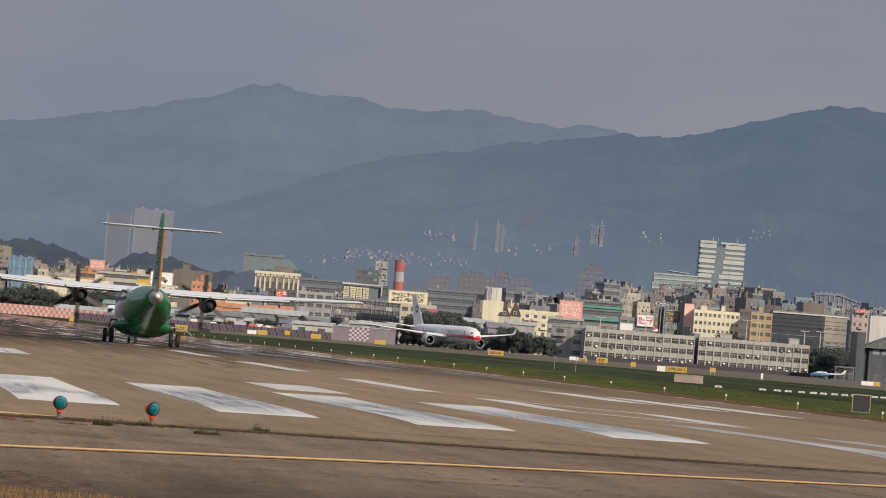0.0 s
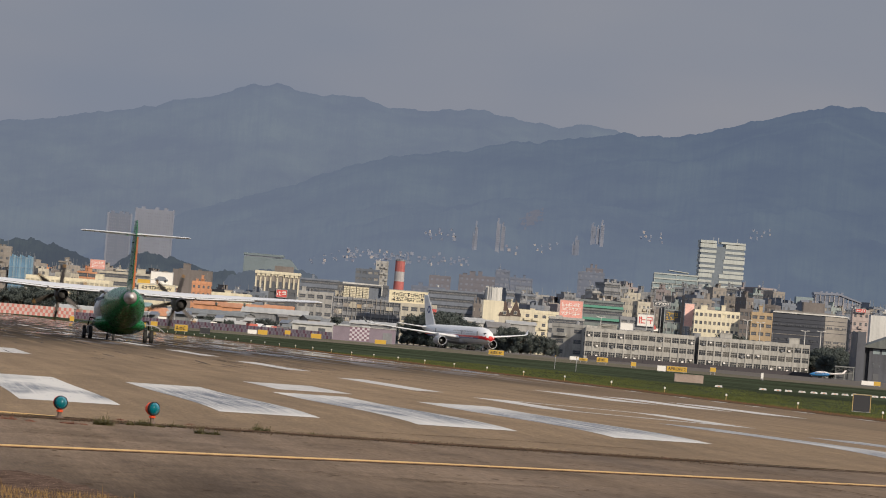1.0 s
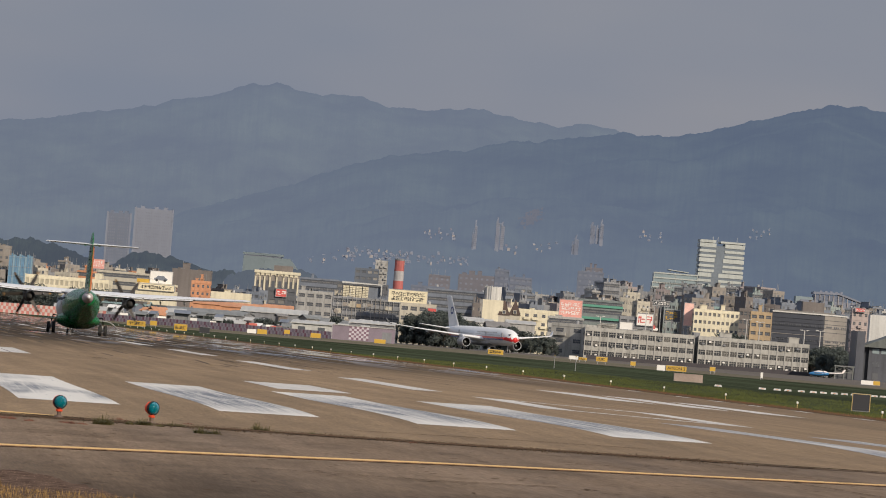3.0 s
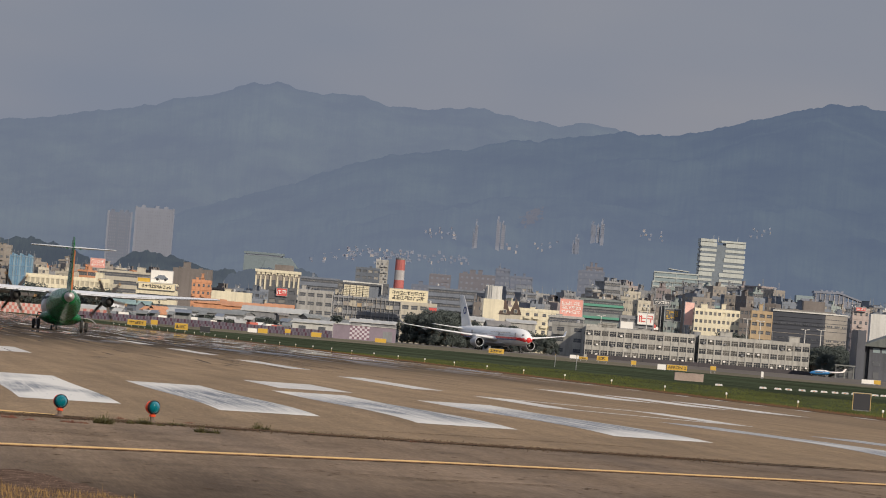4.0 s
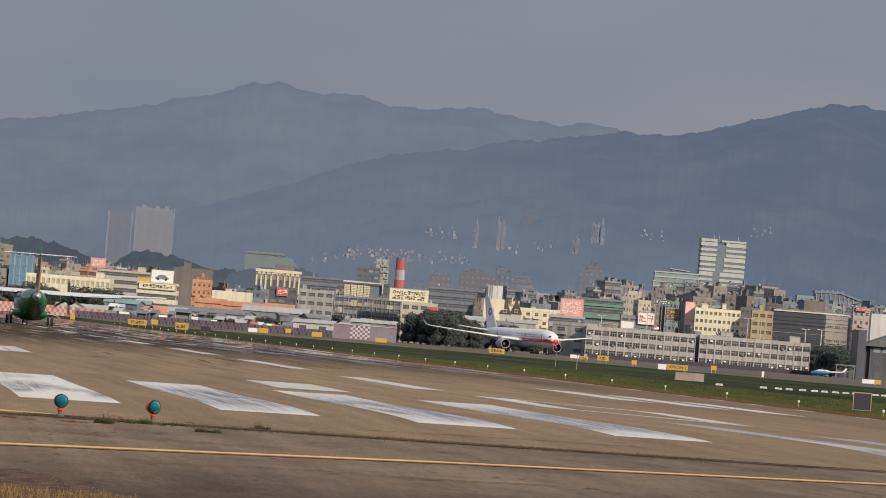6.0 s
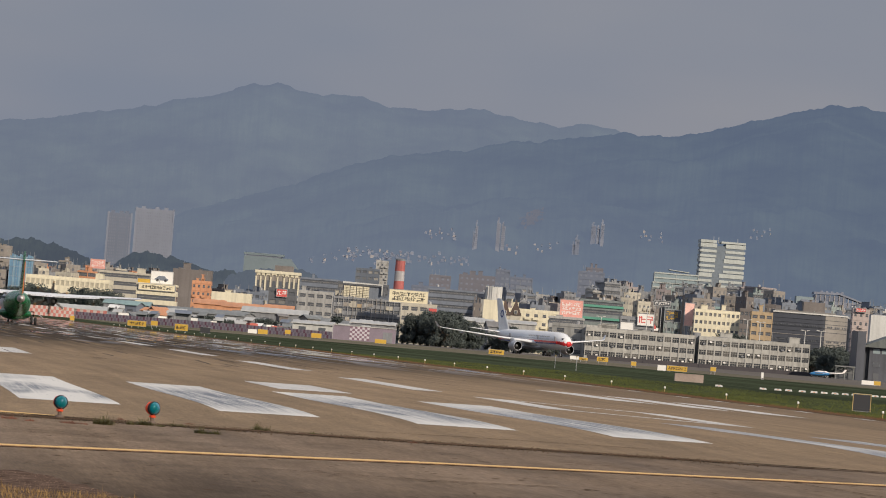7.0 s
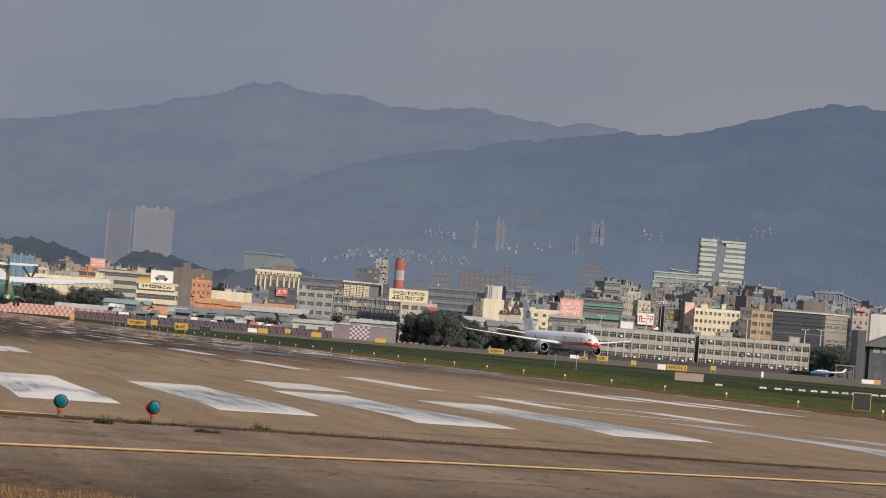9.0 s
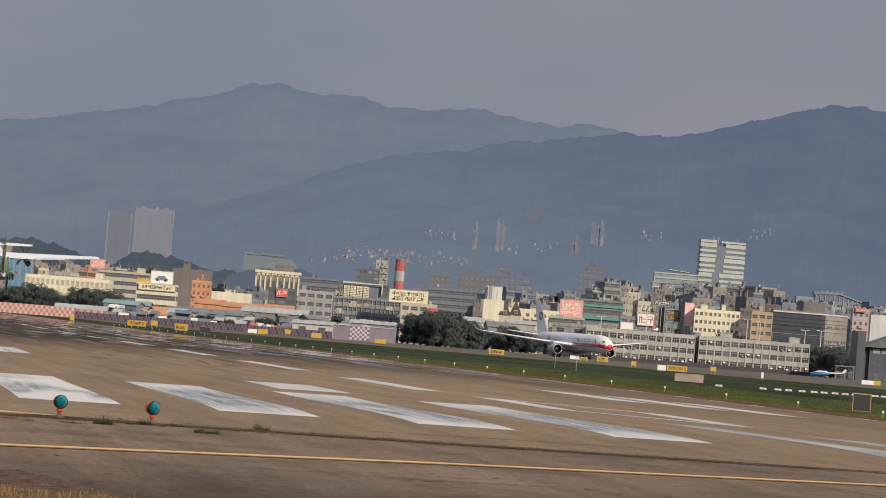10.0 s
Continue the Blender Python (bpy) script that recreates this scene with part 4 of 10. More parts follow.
def tyre_marks():
    """Black rubber left by landing wheels: long thin streaks that start hard and fade."""
    rr = random.Random(31)
    bm = bmesh.new()
    for _ in range(300):
        y = 165 + 400 * rr.random() ** 1.1
        x = rr.choice((13.2, 20.4, 14.5, 19.0, 16.8)) + rr.gauss(0, 3.4)
        length = rr.uniform(3, 18) * (1 + (y - 165) / 200)
        w0 = rr.uniform(0.03, 0.12) * (1 + (y - 165) / 200)
        lean = rr.gauss(0, 0.25)
        n = 5
        prev = None
        for i in range(n + 1):
            k = i / n
            w = w0 * math.sin(math.pi * min(1.0, 0.06 + k * 0.94)) ** 0.5 / 2
            px = x + lean * k
            row = [bm.verts.new((px + q, y + length * k, level(px + q, y + length * k) + 0.0065)) for q in (-w, w)]
            if prev:
                bm.faces.new((prev[0], prev[1], row[1], row[0]))
            prev = row
    return tagged(part("tyre_marks", bm, RUBBER_MARK), "black tyre marks streaked along the runway", "tyre marks", kind="stuff")


RUBBER_MARK = material("rubber deposit", (0.065, 0.055, 0.048), 0.9, 0.45, 0.6, 6.0, spec=0.1)
tyre_marks()
strip("soil_edge", [42.0, 43.2, 44.6], [75, 200, 400, 900, 1400], 0.006, SOIL, "strip of dry reddish soil along the runway edge", "soil")

# ---- hills ----
RIDGE_FAR = ((-6, 150), (0.63, 181), (1.45, 192), (1.87, 197), (2.28, 203), (2.69, 208), (3.10, 217), (3.51, 225), (4.06, 235), (4.40, 245), (4.81, 253), (5.17, 248),
             (5.45, 245), (5.87, 245), (6.23, 239), (6.58, 236), (7.00, 240), (7.41, 242), (7.70, 237), (8.05, 232), (8.40, 232), (8.75, 236), (9.11, 229), (9.82, 218), (16, 150))
RIDGE_NEAR = ((1.5, 8), (3.29, 87), (3.83, 105), (4.51, 121), (5.12, 138), (5.66, 155), (6.27, 173), (7.04, 180), (7.72, 194), (8.42, 200), (9.11, 210), (9.73, 212),
              (10.35, 222), (10.76, 233), (11.17, 241), (11.65, 252), (12.00, 252), (12.33, 251), (13.11, 245), (18, 190))


def hazy_forest(name, low, high, z_high, leaf, west=None, east=None):
    """Far forest seen through kilometres of sunlit air: haze is painted as emitted colour over dark woods, thickest
    near the ground.
    """
    m = bpy.data.materials.new(name)
    m.use_nodes = True
    t = m.node_tree
    b = t.nodes["Principled BSDF"]
    pos = t.nodes.new("ShaderNodeNewGeometry").outputs["Position"]
    fac = []
    for sc, det, ro, st in ((0.012, 8.0, 0.62, (1, 1, 1.6)), (0.0028, 4.0, 0.5, (1, 1, 2.2))):
        mp = t.nodes.new("ShaderNodeMapping")
        mp.inputs["Scale"].default_value = st
        t.links.new(pos, mp.inputs["Vector"])
        n = t.nodes.new("ShaderNodeTexNoise")
        n.inputs["Scale"].default_value, n.inputs["Detail"].default_value, n.inputs["Roughness"].default_value = sc, det, ro
        t.links.new(mp.outputs["Vector"], n.inputs["Vector"])
        fac.append(n.outputs["Fac"])
    r = t.nodes.new("ShaderNodeValToRGB")
    r.color_ramp.elements[0].position, r.color_ramp.elements[0].color = 0.35, (*[c * 0.3 for c in leaf], 1)
    r.color_ramp.elements[1].position, r.color_ramp.elements[1].color = 0.68, (*[c * 1.7 for c in leaf], 1)
    t.links.new(fac[0], r.inputs["Fac"])
    t.links.new(r.outputs["Color"], b.inputs["Base Color"])
    b.inputs["Roughness"].default_value = 1.0
    b.inputs["Specular IOR Level"].default_value = 0.0
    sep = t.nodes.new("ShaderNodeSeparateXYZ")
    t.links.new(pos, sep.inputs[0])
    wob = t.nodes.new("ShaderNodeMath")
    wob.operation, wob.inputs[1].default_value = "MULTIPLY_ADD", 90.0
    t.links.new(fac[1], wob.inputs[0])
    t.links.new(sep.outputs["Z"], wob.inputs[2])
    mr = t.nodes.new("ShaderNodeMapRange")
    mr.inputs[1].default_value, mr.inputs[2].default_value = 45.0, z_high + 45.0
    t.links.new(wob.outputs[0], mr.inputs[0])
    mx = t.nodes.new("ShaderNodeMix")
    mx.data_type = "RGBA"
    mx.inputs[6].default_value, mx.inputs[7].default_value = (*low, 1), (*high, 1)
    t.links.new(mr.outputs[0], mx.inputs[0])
    # the haze painted on the low eastern slopes is darker
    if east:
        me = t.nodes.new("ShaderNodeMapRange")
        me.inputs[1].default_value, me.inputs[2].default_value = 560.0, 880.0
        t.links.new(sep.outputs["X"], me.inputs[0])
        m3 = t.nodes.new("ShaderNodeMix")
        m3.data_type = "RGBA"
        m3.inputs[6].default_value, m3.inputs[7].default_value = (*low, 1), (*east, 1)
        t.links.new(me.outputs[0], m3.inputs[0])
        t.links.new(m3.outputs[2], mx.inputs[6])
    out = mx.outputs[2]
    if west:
        # the flank runs away from the eye towards the west, so paler haze is emitted there
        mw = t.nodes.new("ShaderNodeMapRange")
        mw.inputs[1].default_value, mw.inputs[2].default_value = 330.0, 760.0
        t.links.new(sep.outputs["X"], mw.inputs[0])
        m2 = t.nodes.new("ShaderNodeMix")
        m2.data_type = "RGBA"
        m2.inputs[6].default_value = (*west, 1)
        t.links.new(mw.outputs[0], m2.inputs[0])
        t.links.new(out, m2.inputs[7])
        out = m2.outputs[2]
    # haze is put in as emission; the woods themselves give no light
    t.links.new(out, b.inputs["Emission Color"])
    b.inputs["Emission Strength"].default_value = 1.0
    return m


def slope_z(table, b, s, dist, depth, power, rough, grain):
    """Ground height on a hill at bearing b, s from its foot (0) to its ridge (1); with the place."""
    rad = (dist - depth * (1 - s)) / math.cos(radians(b - YAW))
    x, y = rad * math.sin(radians(b)), rad * math.cos(radians(b))
    spur = noise.fractal(Vector((x * 0.0035, y * 0.0035, 3.1)), 1.0, 2.0, 5) * (1 - s) * 4 * s
    tree = noise.fractal(Vector((x * grain, y * grain, 1.7)), 0.8, 2.1, 4)
    return x, y, interp(table, b) * max(0.0, s ** power + spur * 0.18) + tree * rough * (0.6 + 0.4 * (1 - s))


def hill(name, table, dist, depth, mat, label, step=0.03, rough=6.0, rows=26, power=0.9, grain=0.03):
    bm = bmesh.new()
    b0, b1 = table[0][0], table[-1][0]
    n = int((b1 - b0) / step)
    grid = []
    for j in range(rows + 1):
        row = []
        for i in range(n + 1):
            x, y, z = slope_z(table, b0 + (b1 - b0) * i / n, j / rows, dist, depth, power, rough, grain)
            row.append(bm.verts.new((x, y, max(z, -1.0) if j else -1.0)))
        grid.append(row)
    for r0, r1 in zip(grid, grid[1:]):
        for k in range(n):
            bm.faces.new((r0[k], r0[k + 1], r1[k + 1], r1[k]))
    # the far side falls away
    back = []
    for v in grid[-1]:
        back.append(bm.verts.new((v.co.x * 1.02, v.co.y * 1.02, -1.0)))
    for k in range(n):
        bm.faces.new((grid[-1][k], grid[-1][k + 1], back[k + 1], back[k]))
    return tagged(part(name, bm, mat, smooth=True), label, "hill", kind="structure")


def slope_spot(bearing, rise):
    """The place on the near flank that is seen at this bearing and angle of rise (degrees)."""
    for k in range(2, 600):
        x, y, z = slope_z(RIDGE_NEAR, bearing, k / 600, 4350, 800, 0.9, 5.0, 0.045)
        if z - EYE[2] >= math.tan(radians(rise)) * math.hypot(x, y):
            break
    near = 1 - 5 / math.hypot(x, y)
    return x * near, y * near, z


def hill_tower(bearing, rise, w, h, rz, wall, crown=0):
    """A far apartment tower on the slope: shafts of differing height with vertical window strips."""
    x, y, z = slope_spot(bearing, rise)
    top = base("apartment_tower", x, y, z - 7, rz, "far pale apartment tower on the wooded hillside", "building", "buildings on the far slope")
    h += 7
    d = min(w, 8)
    part("shaft", boxes((-w / 2, 0, 0, d, 0, h)), wall, top)
    part("shaft", boxes((0.01, w / 2, 0.5, d + 0.5, 0, h * 0.93)), wall, top)
    part("roof_house", boxes((-w * 0.3, w * 0.05, d * 0.3, d * 0.7, h + 0.001, h + 1.6 + crown)), wall, top)
    bm = bmesh.new()
    for q in (-0.36, -0.14, 0.14, 0.36):
        for k in range(int((h - 8) / 1.6)):
            z0 = 7 + k * 1.6
            if z0 + 0.9 > h * 0.92:
                break
            box(bm, q * w - w * 0.06, q * w + w * 0.06, -0.15 + (q > 0) * 0.5, -0.01 + (q > 0) * 0.5, z0, z0 + 0.9)
    tagged(part("glazing", bm, GLASS_FAR, top), kind="stuff")
    return top


def hill_houses(b0, b1, e0, e1, count, seed, big=1.0):
    """Small far houses scattered over a stretch of the slope, each with its own roof."""
    rr = random.Random(seed)
    taken = []
    for _ in range(count):
        for _ in range(14):
            k = rr.random()
            x, y, z = slope_spot(b0 + (b1 - b0) * k, e0 + (e1 - e0) * k + rr.gauss(0, 0.028))
            if all((Vector((x, y, z)) - p).length > 5.0 for p in taken):
                break
        else:
            continue
        taken.append(Vector((x, y, z)))
        w, d, h = rr.uniform(1.0, 2.8) * big, rr.uniform(1.2, 2.0) * big, rr.choice((0.3, 0.5, 0.7, 1.2)) * big
        wall = rr.choice((W_HILL, W_HILL, W_HILLPALE, W_HILLPALE, W_HILLWARM, W_HILLPALE, W_HILL, W_FARBRIGHT, W_FARBRIGHT))
        top = base("hillside_house", x, y, z - 1.5, -b0 + rr.uniform(-4, 4), "far small pale house among woods on the hillside", "house", "buildings on the far slope")
        part("wall", boxes((-w / 2, w / 2, 0, d, 0, 1.1 + h)), wall, top)
        bm = bmesh.new()
        z0, o = 1.101 + h, 0.12
        v = [bm.verts.new(p) for p in ((-w / 2 - o, -o, z0), (w / 2 + o, -o, z0), (w / 2 + o, d + o, z0), (-w / 2 - o, d + o, z0), (-w / 2 - o, d / 2, z0 + 0.35), (w / 2 + o, d / 2, z0 + 0.35))]
        for f4 in ((0, 1, 5, 4), (2, 3, 4, 5), (0, 4, 3), (1, 2, 5), (3, 2, 1, 0)):
            bm.faces.new([v[q] for q in f4])
        part("roof", bm, rr.choice((W_HILL, W_HILLWARM, W_HILLPALE)), top)


# both colour triples of each hill are emitted haze, low and high
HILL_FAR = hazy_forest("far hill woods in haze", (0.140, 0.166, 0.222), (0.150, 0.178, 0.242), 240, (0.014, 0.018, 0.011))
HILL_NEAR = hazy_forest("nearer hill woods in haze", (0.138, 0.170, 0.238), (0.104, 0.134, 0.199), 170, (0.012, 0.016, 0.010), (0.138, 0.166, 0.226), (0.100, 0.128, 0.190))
# the knolls emit a thinner, darker haze colour
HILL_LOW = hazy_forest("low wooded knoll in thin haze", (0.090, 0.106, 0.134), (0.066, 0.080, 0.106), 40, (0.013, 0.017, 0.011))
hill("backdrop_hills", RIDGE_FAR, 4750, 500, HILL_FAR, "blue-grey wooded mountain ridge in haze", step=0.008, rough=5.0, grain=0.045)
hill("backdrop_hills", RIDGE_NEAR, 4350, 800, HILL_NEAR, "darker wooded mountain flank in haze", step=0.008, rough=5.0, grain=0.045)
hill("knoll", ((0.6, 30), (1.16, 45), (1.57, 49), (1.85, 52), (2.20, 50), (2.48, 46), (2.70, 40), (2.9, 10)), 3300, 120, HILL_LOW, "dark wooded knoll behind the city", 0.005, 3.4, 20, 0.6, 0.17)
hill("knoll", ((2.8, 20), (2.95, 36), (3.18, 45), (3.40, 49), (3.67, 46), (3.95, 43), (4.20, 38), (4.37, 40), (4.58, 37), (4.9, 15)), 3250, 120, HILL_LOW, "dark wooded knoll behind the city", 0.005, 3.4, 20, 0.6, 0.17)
# emitted haze colour pales this rise towards the hillside behind it
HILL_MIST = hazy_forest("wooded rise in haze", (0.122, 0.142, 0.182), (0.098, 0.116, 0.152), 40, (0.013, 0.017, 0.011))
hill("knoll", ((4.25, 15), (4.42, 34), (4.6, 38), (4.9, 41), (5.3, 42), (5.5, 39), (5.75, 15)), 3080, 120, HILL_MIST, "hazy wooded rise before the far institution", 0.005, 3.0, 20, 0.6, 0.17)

# bare earth under the same emitted haze, slightly browner
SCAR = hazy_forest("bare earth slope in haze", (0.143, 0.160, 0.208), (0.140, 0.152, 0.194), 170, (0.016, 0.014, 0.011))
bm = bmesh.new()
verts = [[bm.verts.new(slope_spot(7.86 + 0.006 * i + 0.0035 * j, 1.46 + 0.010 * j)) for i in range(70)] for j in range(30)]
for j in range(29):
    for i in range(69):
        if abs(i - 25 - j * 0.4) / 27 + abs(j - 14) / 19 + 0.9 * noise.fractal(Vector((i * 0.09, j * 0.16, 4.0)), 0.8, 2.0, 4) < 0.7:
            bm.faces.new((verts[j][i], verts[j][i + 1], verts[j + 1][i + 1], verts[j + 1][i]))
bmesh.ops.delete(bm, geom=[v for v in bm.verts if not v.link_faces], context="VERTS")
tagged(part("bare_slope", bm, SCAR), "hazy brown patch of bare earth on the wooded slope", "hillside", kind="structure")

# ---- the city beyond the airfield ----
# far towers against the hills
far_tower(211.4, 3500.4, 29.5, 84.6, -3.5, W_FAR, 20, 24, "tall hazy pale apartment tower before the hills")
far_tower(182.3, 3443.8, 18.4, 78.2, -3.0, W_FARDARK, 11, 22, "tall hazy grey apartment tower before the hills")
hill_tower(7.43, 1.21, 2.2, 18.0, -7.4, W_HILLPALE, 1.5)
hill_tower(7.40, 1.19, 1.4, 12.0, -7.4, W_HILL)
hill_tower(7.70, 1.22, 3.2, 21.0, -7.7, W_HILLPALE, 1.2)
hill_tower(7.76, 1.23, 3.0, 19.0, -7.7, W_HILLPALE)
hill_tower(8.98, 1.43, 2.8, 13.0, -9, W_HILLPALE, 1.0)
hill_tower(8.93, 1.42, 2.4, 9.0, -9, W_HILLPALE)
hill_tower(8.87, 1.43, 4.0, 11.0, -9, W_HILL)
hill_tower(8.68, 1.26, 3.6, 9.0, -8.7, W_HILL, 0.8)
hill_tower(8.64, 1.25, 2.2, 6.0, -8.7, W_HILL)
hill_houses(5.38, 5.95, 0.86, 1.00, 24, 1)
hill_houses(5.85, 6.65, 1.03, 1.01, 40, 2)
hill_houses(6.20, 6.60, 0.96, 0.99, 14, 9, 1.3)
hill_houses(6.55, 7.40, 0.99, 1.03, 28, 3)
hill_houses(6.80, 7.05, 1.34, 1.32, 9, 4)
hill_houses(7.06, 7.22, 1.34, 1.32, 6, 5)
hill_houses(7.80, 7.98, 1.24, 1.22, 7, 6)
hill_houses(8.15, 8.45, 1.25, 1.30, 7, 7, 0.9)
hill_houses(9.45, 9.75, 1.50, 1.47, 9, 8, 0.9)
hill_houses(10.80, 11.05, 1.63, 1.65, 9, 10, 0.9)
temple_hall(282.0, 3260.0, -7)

# back row
stepped_tower(473.0, 2560.0, 69.6, -3)
glass_podium(434.0, 2465.0, -7)
building("office_tower", 288.3, 2684.9, 13.9, 9.7, 40.2, -7, W_CLADSLATE, "dark blue-grey office block with gridded windows", 11, 4, "grid", side=3, bits=1)
building("office_tower", 298.6, 2703.8, 7.3, 8, 45.8, -7, W_OFFWHITE, "slim off-white block above dark offices", 13, 3, "bars", side=3, bits=2)
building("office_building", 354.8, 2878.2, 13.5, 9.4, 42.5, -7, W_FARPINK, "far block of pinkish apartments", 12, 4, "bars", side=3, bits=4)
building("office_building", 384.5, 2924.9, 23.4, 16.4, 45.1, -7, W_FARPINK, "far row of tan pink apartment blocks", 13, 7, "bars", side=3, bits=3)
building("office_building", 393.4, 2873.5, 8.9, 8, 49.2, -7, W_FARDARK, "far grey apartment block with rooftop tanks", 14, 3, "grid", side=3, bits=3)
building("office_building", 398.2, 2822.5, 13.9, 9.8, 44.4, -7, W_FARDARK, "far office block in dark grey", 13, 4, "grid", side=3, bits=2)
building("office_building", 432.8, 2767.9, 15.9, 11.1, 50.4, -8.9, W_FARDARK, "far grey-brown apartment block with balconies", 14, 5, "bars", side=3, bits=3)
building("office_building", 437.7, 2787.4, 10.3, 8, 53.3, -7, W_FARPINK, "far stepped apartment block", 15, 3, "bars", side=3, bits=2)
building("office_building", 232.3, 2389.5, 19.6, 13.8, 28.7, -7, W_SLATE, "long dark office building with flat white roof edge", 8, 1, "band", side=3, bits=1, single=True)
building("office_building", 249.3, 2337.1, 25.8, 18.1, 27.5, -7, W_DARK, "dark long office building with white cornice", 8, 8, "grid", side=3, bits=0)
roofed_school(559.0, 2650.0, -7)
building("office_building", 331, 2276.6, 9.8, 8, 28.4, -7, W_OFFWHITE, "off-white city block with windows", 8, 3, "bars", side=3, bits=2)
building("office_building", 312, 2581.2, 19.1, 13.3, 31.7, -7, W_FARDARK, "grey city block with windows", 9, 6, "bars", side=3, bits=2)
building("long_hall", 283.9, 2232, 28, 19.6, 26.7, -7, W_SLATE, "long low hall with a pale roof edge", 8, 1, "band", side=3, bits=0, single=True)
building("office_building", 351.2, 2475.6, 9.2, 8, 34, -7, W_SLATE, "slate-blue tiled city block", 10, 3, "grid", side=3, bits=1)

# middle rows of city blocks
building("apartment_block", 350, 2235.6, 4.6, 14, 33.5, -14.6, W_SLATE, "slate-grey tiled city block with small windows", 10, 1, "band", side=3, bits=5, signs=0, single=True)
building("apartment_block", 371.2, 2336.3, 6.1, 15, 33.8, 12.5, W_TAN, "tan tiled city block with small windows", 10, 1, "band", side=3, bits=3, signs=0, single=True)
building("apartment_block", 373.5, 2317.4, 8.2, 15.6, 37.9, 9.4, W_GREY, "grey concrete city block with small windows", 11, 1, "band", side=3, bits=6, signs=2, single=True)
building("apartment_block", 380.8, 2324.4, 4.5, 13.6, 36.6, 8.2, W_GREY, "grey concrete city block with small windows", 10, 3, "grid", side=3, bits=6, signs=2)
building("apartment_block", 389.7, 2348.9, 6.8, 17.7, 37, 19.3, W_PINK, "pinkish tiled city block with small windows", 11, 3, "bars", side=3, bits=5, signs=0)
building("apartment_block", 376.8, 2241.4, 4.6, 17.1, 33.5, 4.5, W_GREY, "grey concrete city block with small windows", 10, 3, "bars", side=3, bits=6, signs=0)
building("apartment_block", 386.5, 2269.5, 7.1, 18, 34, -20.7, W_GREY, "grey concrete city block with small windows", 10, 3, "grid", side=3, bits=4, signs=1)
building("apartment_block", 384.2, 2234.9, 4.2, 12.2, 35.3, -24.1, W_PINK, "pinkish tiled city block with small windows", 10, 3, "grid", side=3, bits=5, signs=0)
building("apartment_block", 407.8, 2344.5, 5.5, 14.7, 37.6, -15.2, W_GREEN, "pale green city block with small windows", 11, 3, "grid", side=3, bits=6, signs=0)
building("apartment_block", 399.4, 2266, 5.6, 9.5, 37.7, -19.6, W_GREY, "grey concrete city block with small windows", 11, 1, "band", side=3, bits=4, signs=1, single=True)
building("apartment_block", 398.4, 2230.6, 7, 14.7, 36.9, -30.2, W_GREY, "grey concrete city block with small windows", 11, 3, "grid", side=3, bits=5, signs=1)
building("apartment_block", 405.2, 2239.9, 5.7, 11.8, 37.3, 23.2, W_SLATE, "slate-grey tiled city block with small windows", 11, 3, "bars", side=3, bits=4, signs=0)
building("apartment_block", 421.9, 2306.7, 5, 16.3, 38.8, 5.3, W_GREEN, "pale green city block with small windows", 11, 3, "bars", side=3, bits=6, signs=0)
building("apartment_block", 418.7, 2263.6, 7.1, 12.1, 38.9, 9.5, W_TAN, "tan tiled city block with small windows", 11, 3, "bars", side=3, bits=5, signs=0)
building("apartment_block", 426.4, 2275, 5.2, 9.3, 39.8, -18.1, W_GREY, "grey concrete city block with small windows", 11, 1, "band", side=3, bits=6, signs=2, single=True)
building("apartment_block", 437.4, 2313.3, 4.1, 17, 36.4, 16.4, W_GREEN, "pale green city block with small windows", 10, 3, "grid", side=3, bits=5, signs=0)
building("apartment_block", 446.1, 2330.5, 8.1, 9.1, 41.3, 4.1, W_PINK, "pinkish tiled city block with small windows", 12, 1, "band", side=3, bits=3, signs=0, single=True)
building("apartment_block", 436.4, 2253.9, 5, 12.2, 37.5, 4.3, W_GREEN, "pale green city block with small windows", 11, 1, "band", side=3, bits=3, signs=0, single=True)
building("apartment_block", 446.6, 2281, 8.5, 15.8, 41, 22, W_PINK, "pinkish tiled city block with small windows", 12, 1, "band", side=3, bits=3, signs=0, single=True)
building("apartment_block", 441.7, 2228.3, 6.1, 13.3, 38.8, 10.7, W_TAN, "tan tiled city block with small windows", 11, 3, "bars", side=3, bits=3, signs=0)
building("apartment_block", 329.3, 2104.2, 3.5, 10.7, 27.8, 4.7, W_TAN, "tan tiled city block with small windows", 8, 3, "grid", side=3, bits=5, signs=1)
building("apartment_block", 330.1, 2091.4, 3.6, 14.6, 29.9, 4.9, W_OFFWHITE, "weathered off-white city block with small windows", 9, 1, "band", side=3, bits=3, signs=2, single=True)
building("apartment_block", 330.1, 2067, 5.7, 16.2, 26.5, 13.1, W_TAN, "tan tiled city block with small windows", 8, 3, "grid", side=3, bits=3, signs=0)
building("apartment_block", 339.1, 2090.6, 7.5, 15, 26.2, 26.2, W_TAN, "tan tiled city block with small windows", 7, 3, "bars", side=3, bits=6, signs=1)
building("apartment_block", 337.1, 2053.4, 3.5, 10.6, 27.4, -20.4, W_CREAM, "cream rendered city block with small windows", 8, 3, "bars", side=3, bits=6, signs=0)
building("apartment_block", 344.4, 2073.4, 6.2, 18, 30.3, -3.5, W_CREAM, "cream rendered city block with small windows", 9, 3, "bars", side=3, bits=3, signs=0)
building("apartment_block", 348.3, 2067.1, 6.3, 13.1, 26.5, 16.2, W_CREAM, "cream rendered city block with small windows", 8, 3, "bars", side=3, bits=4, signs=2)
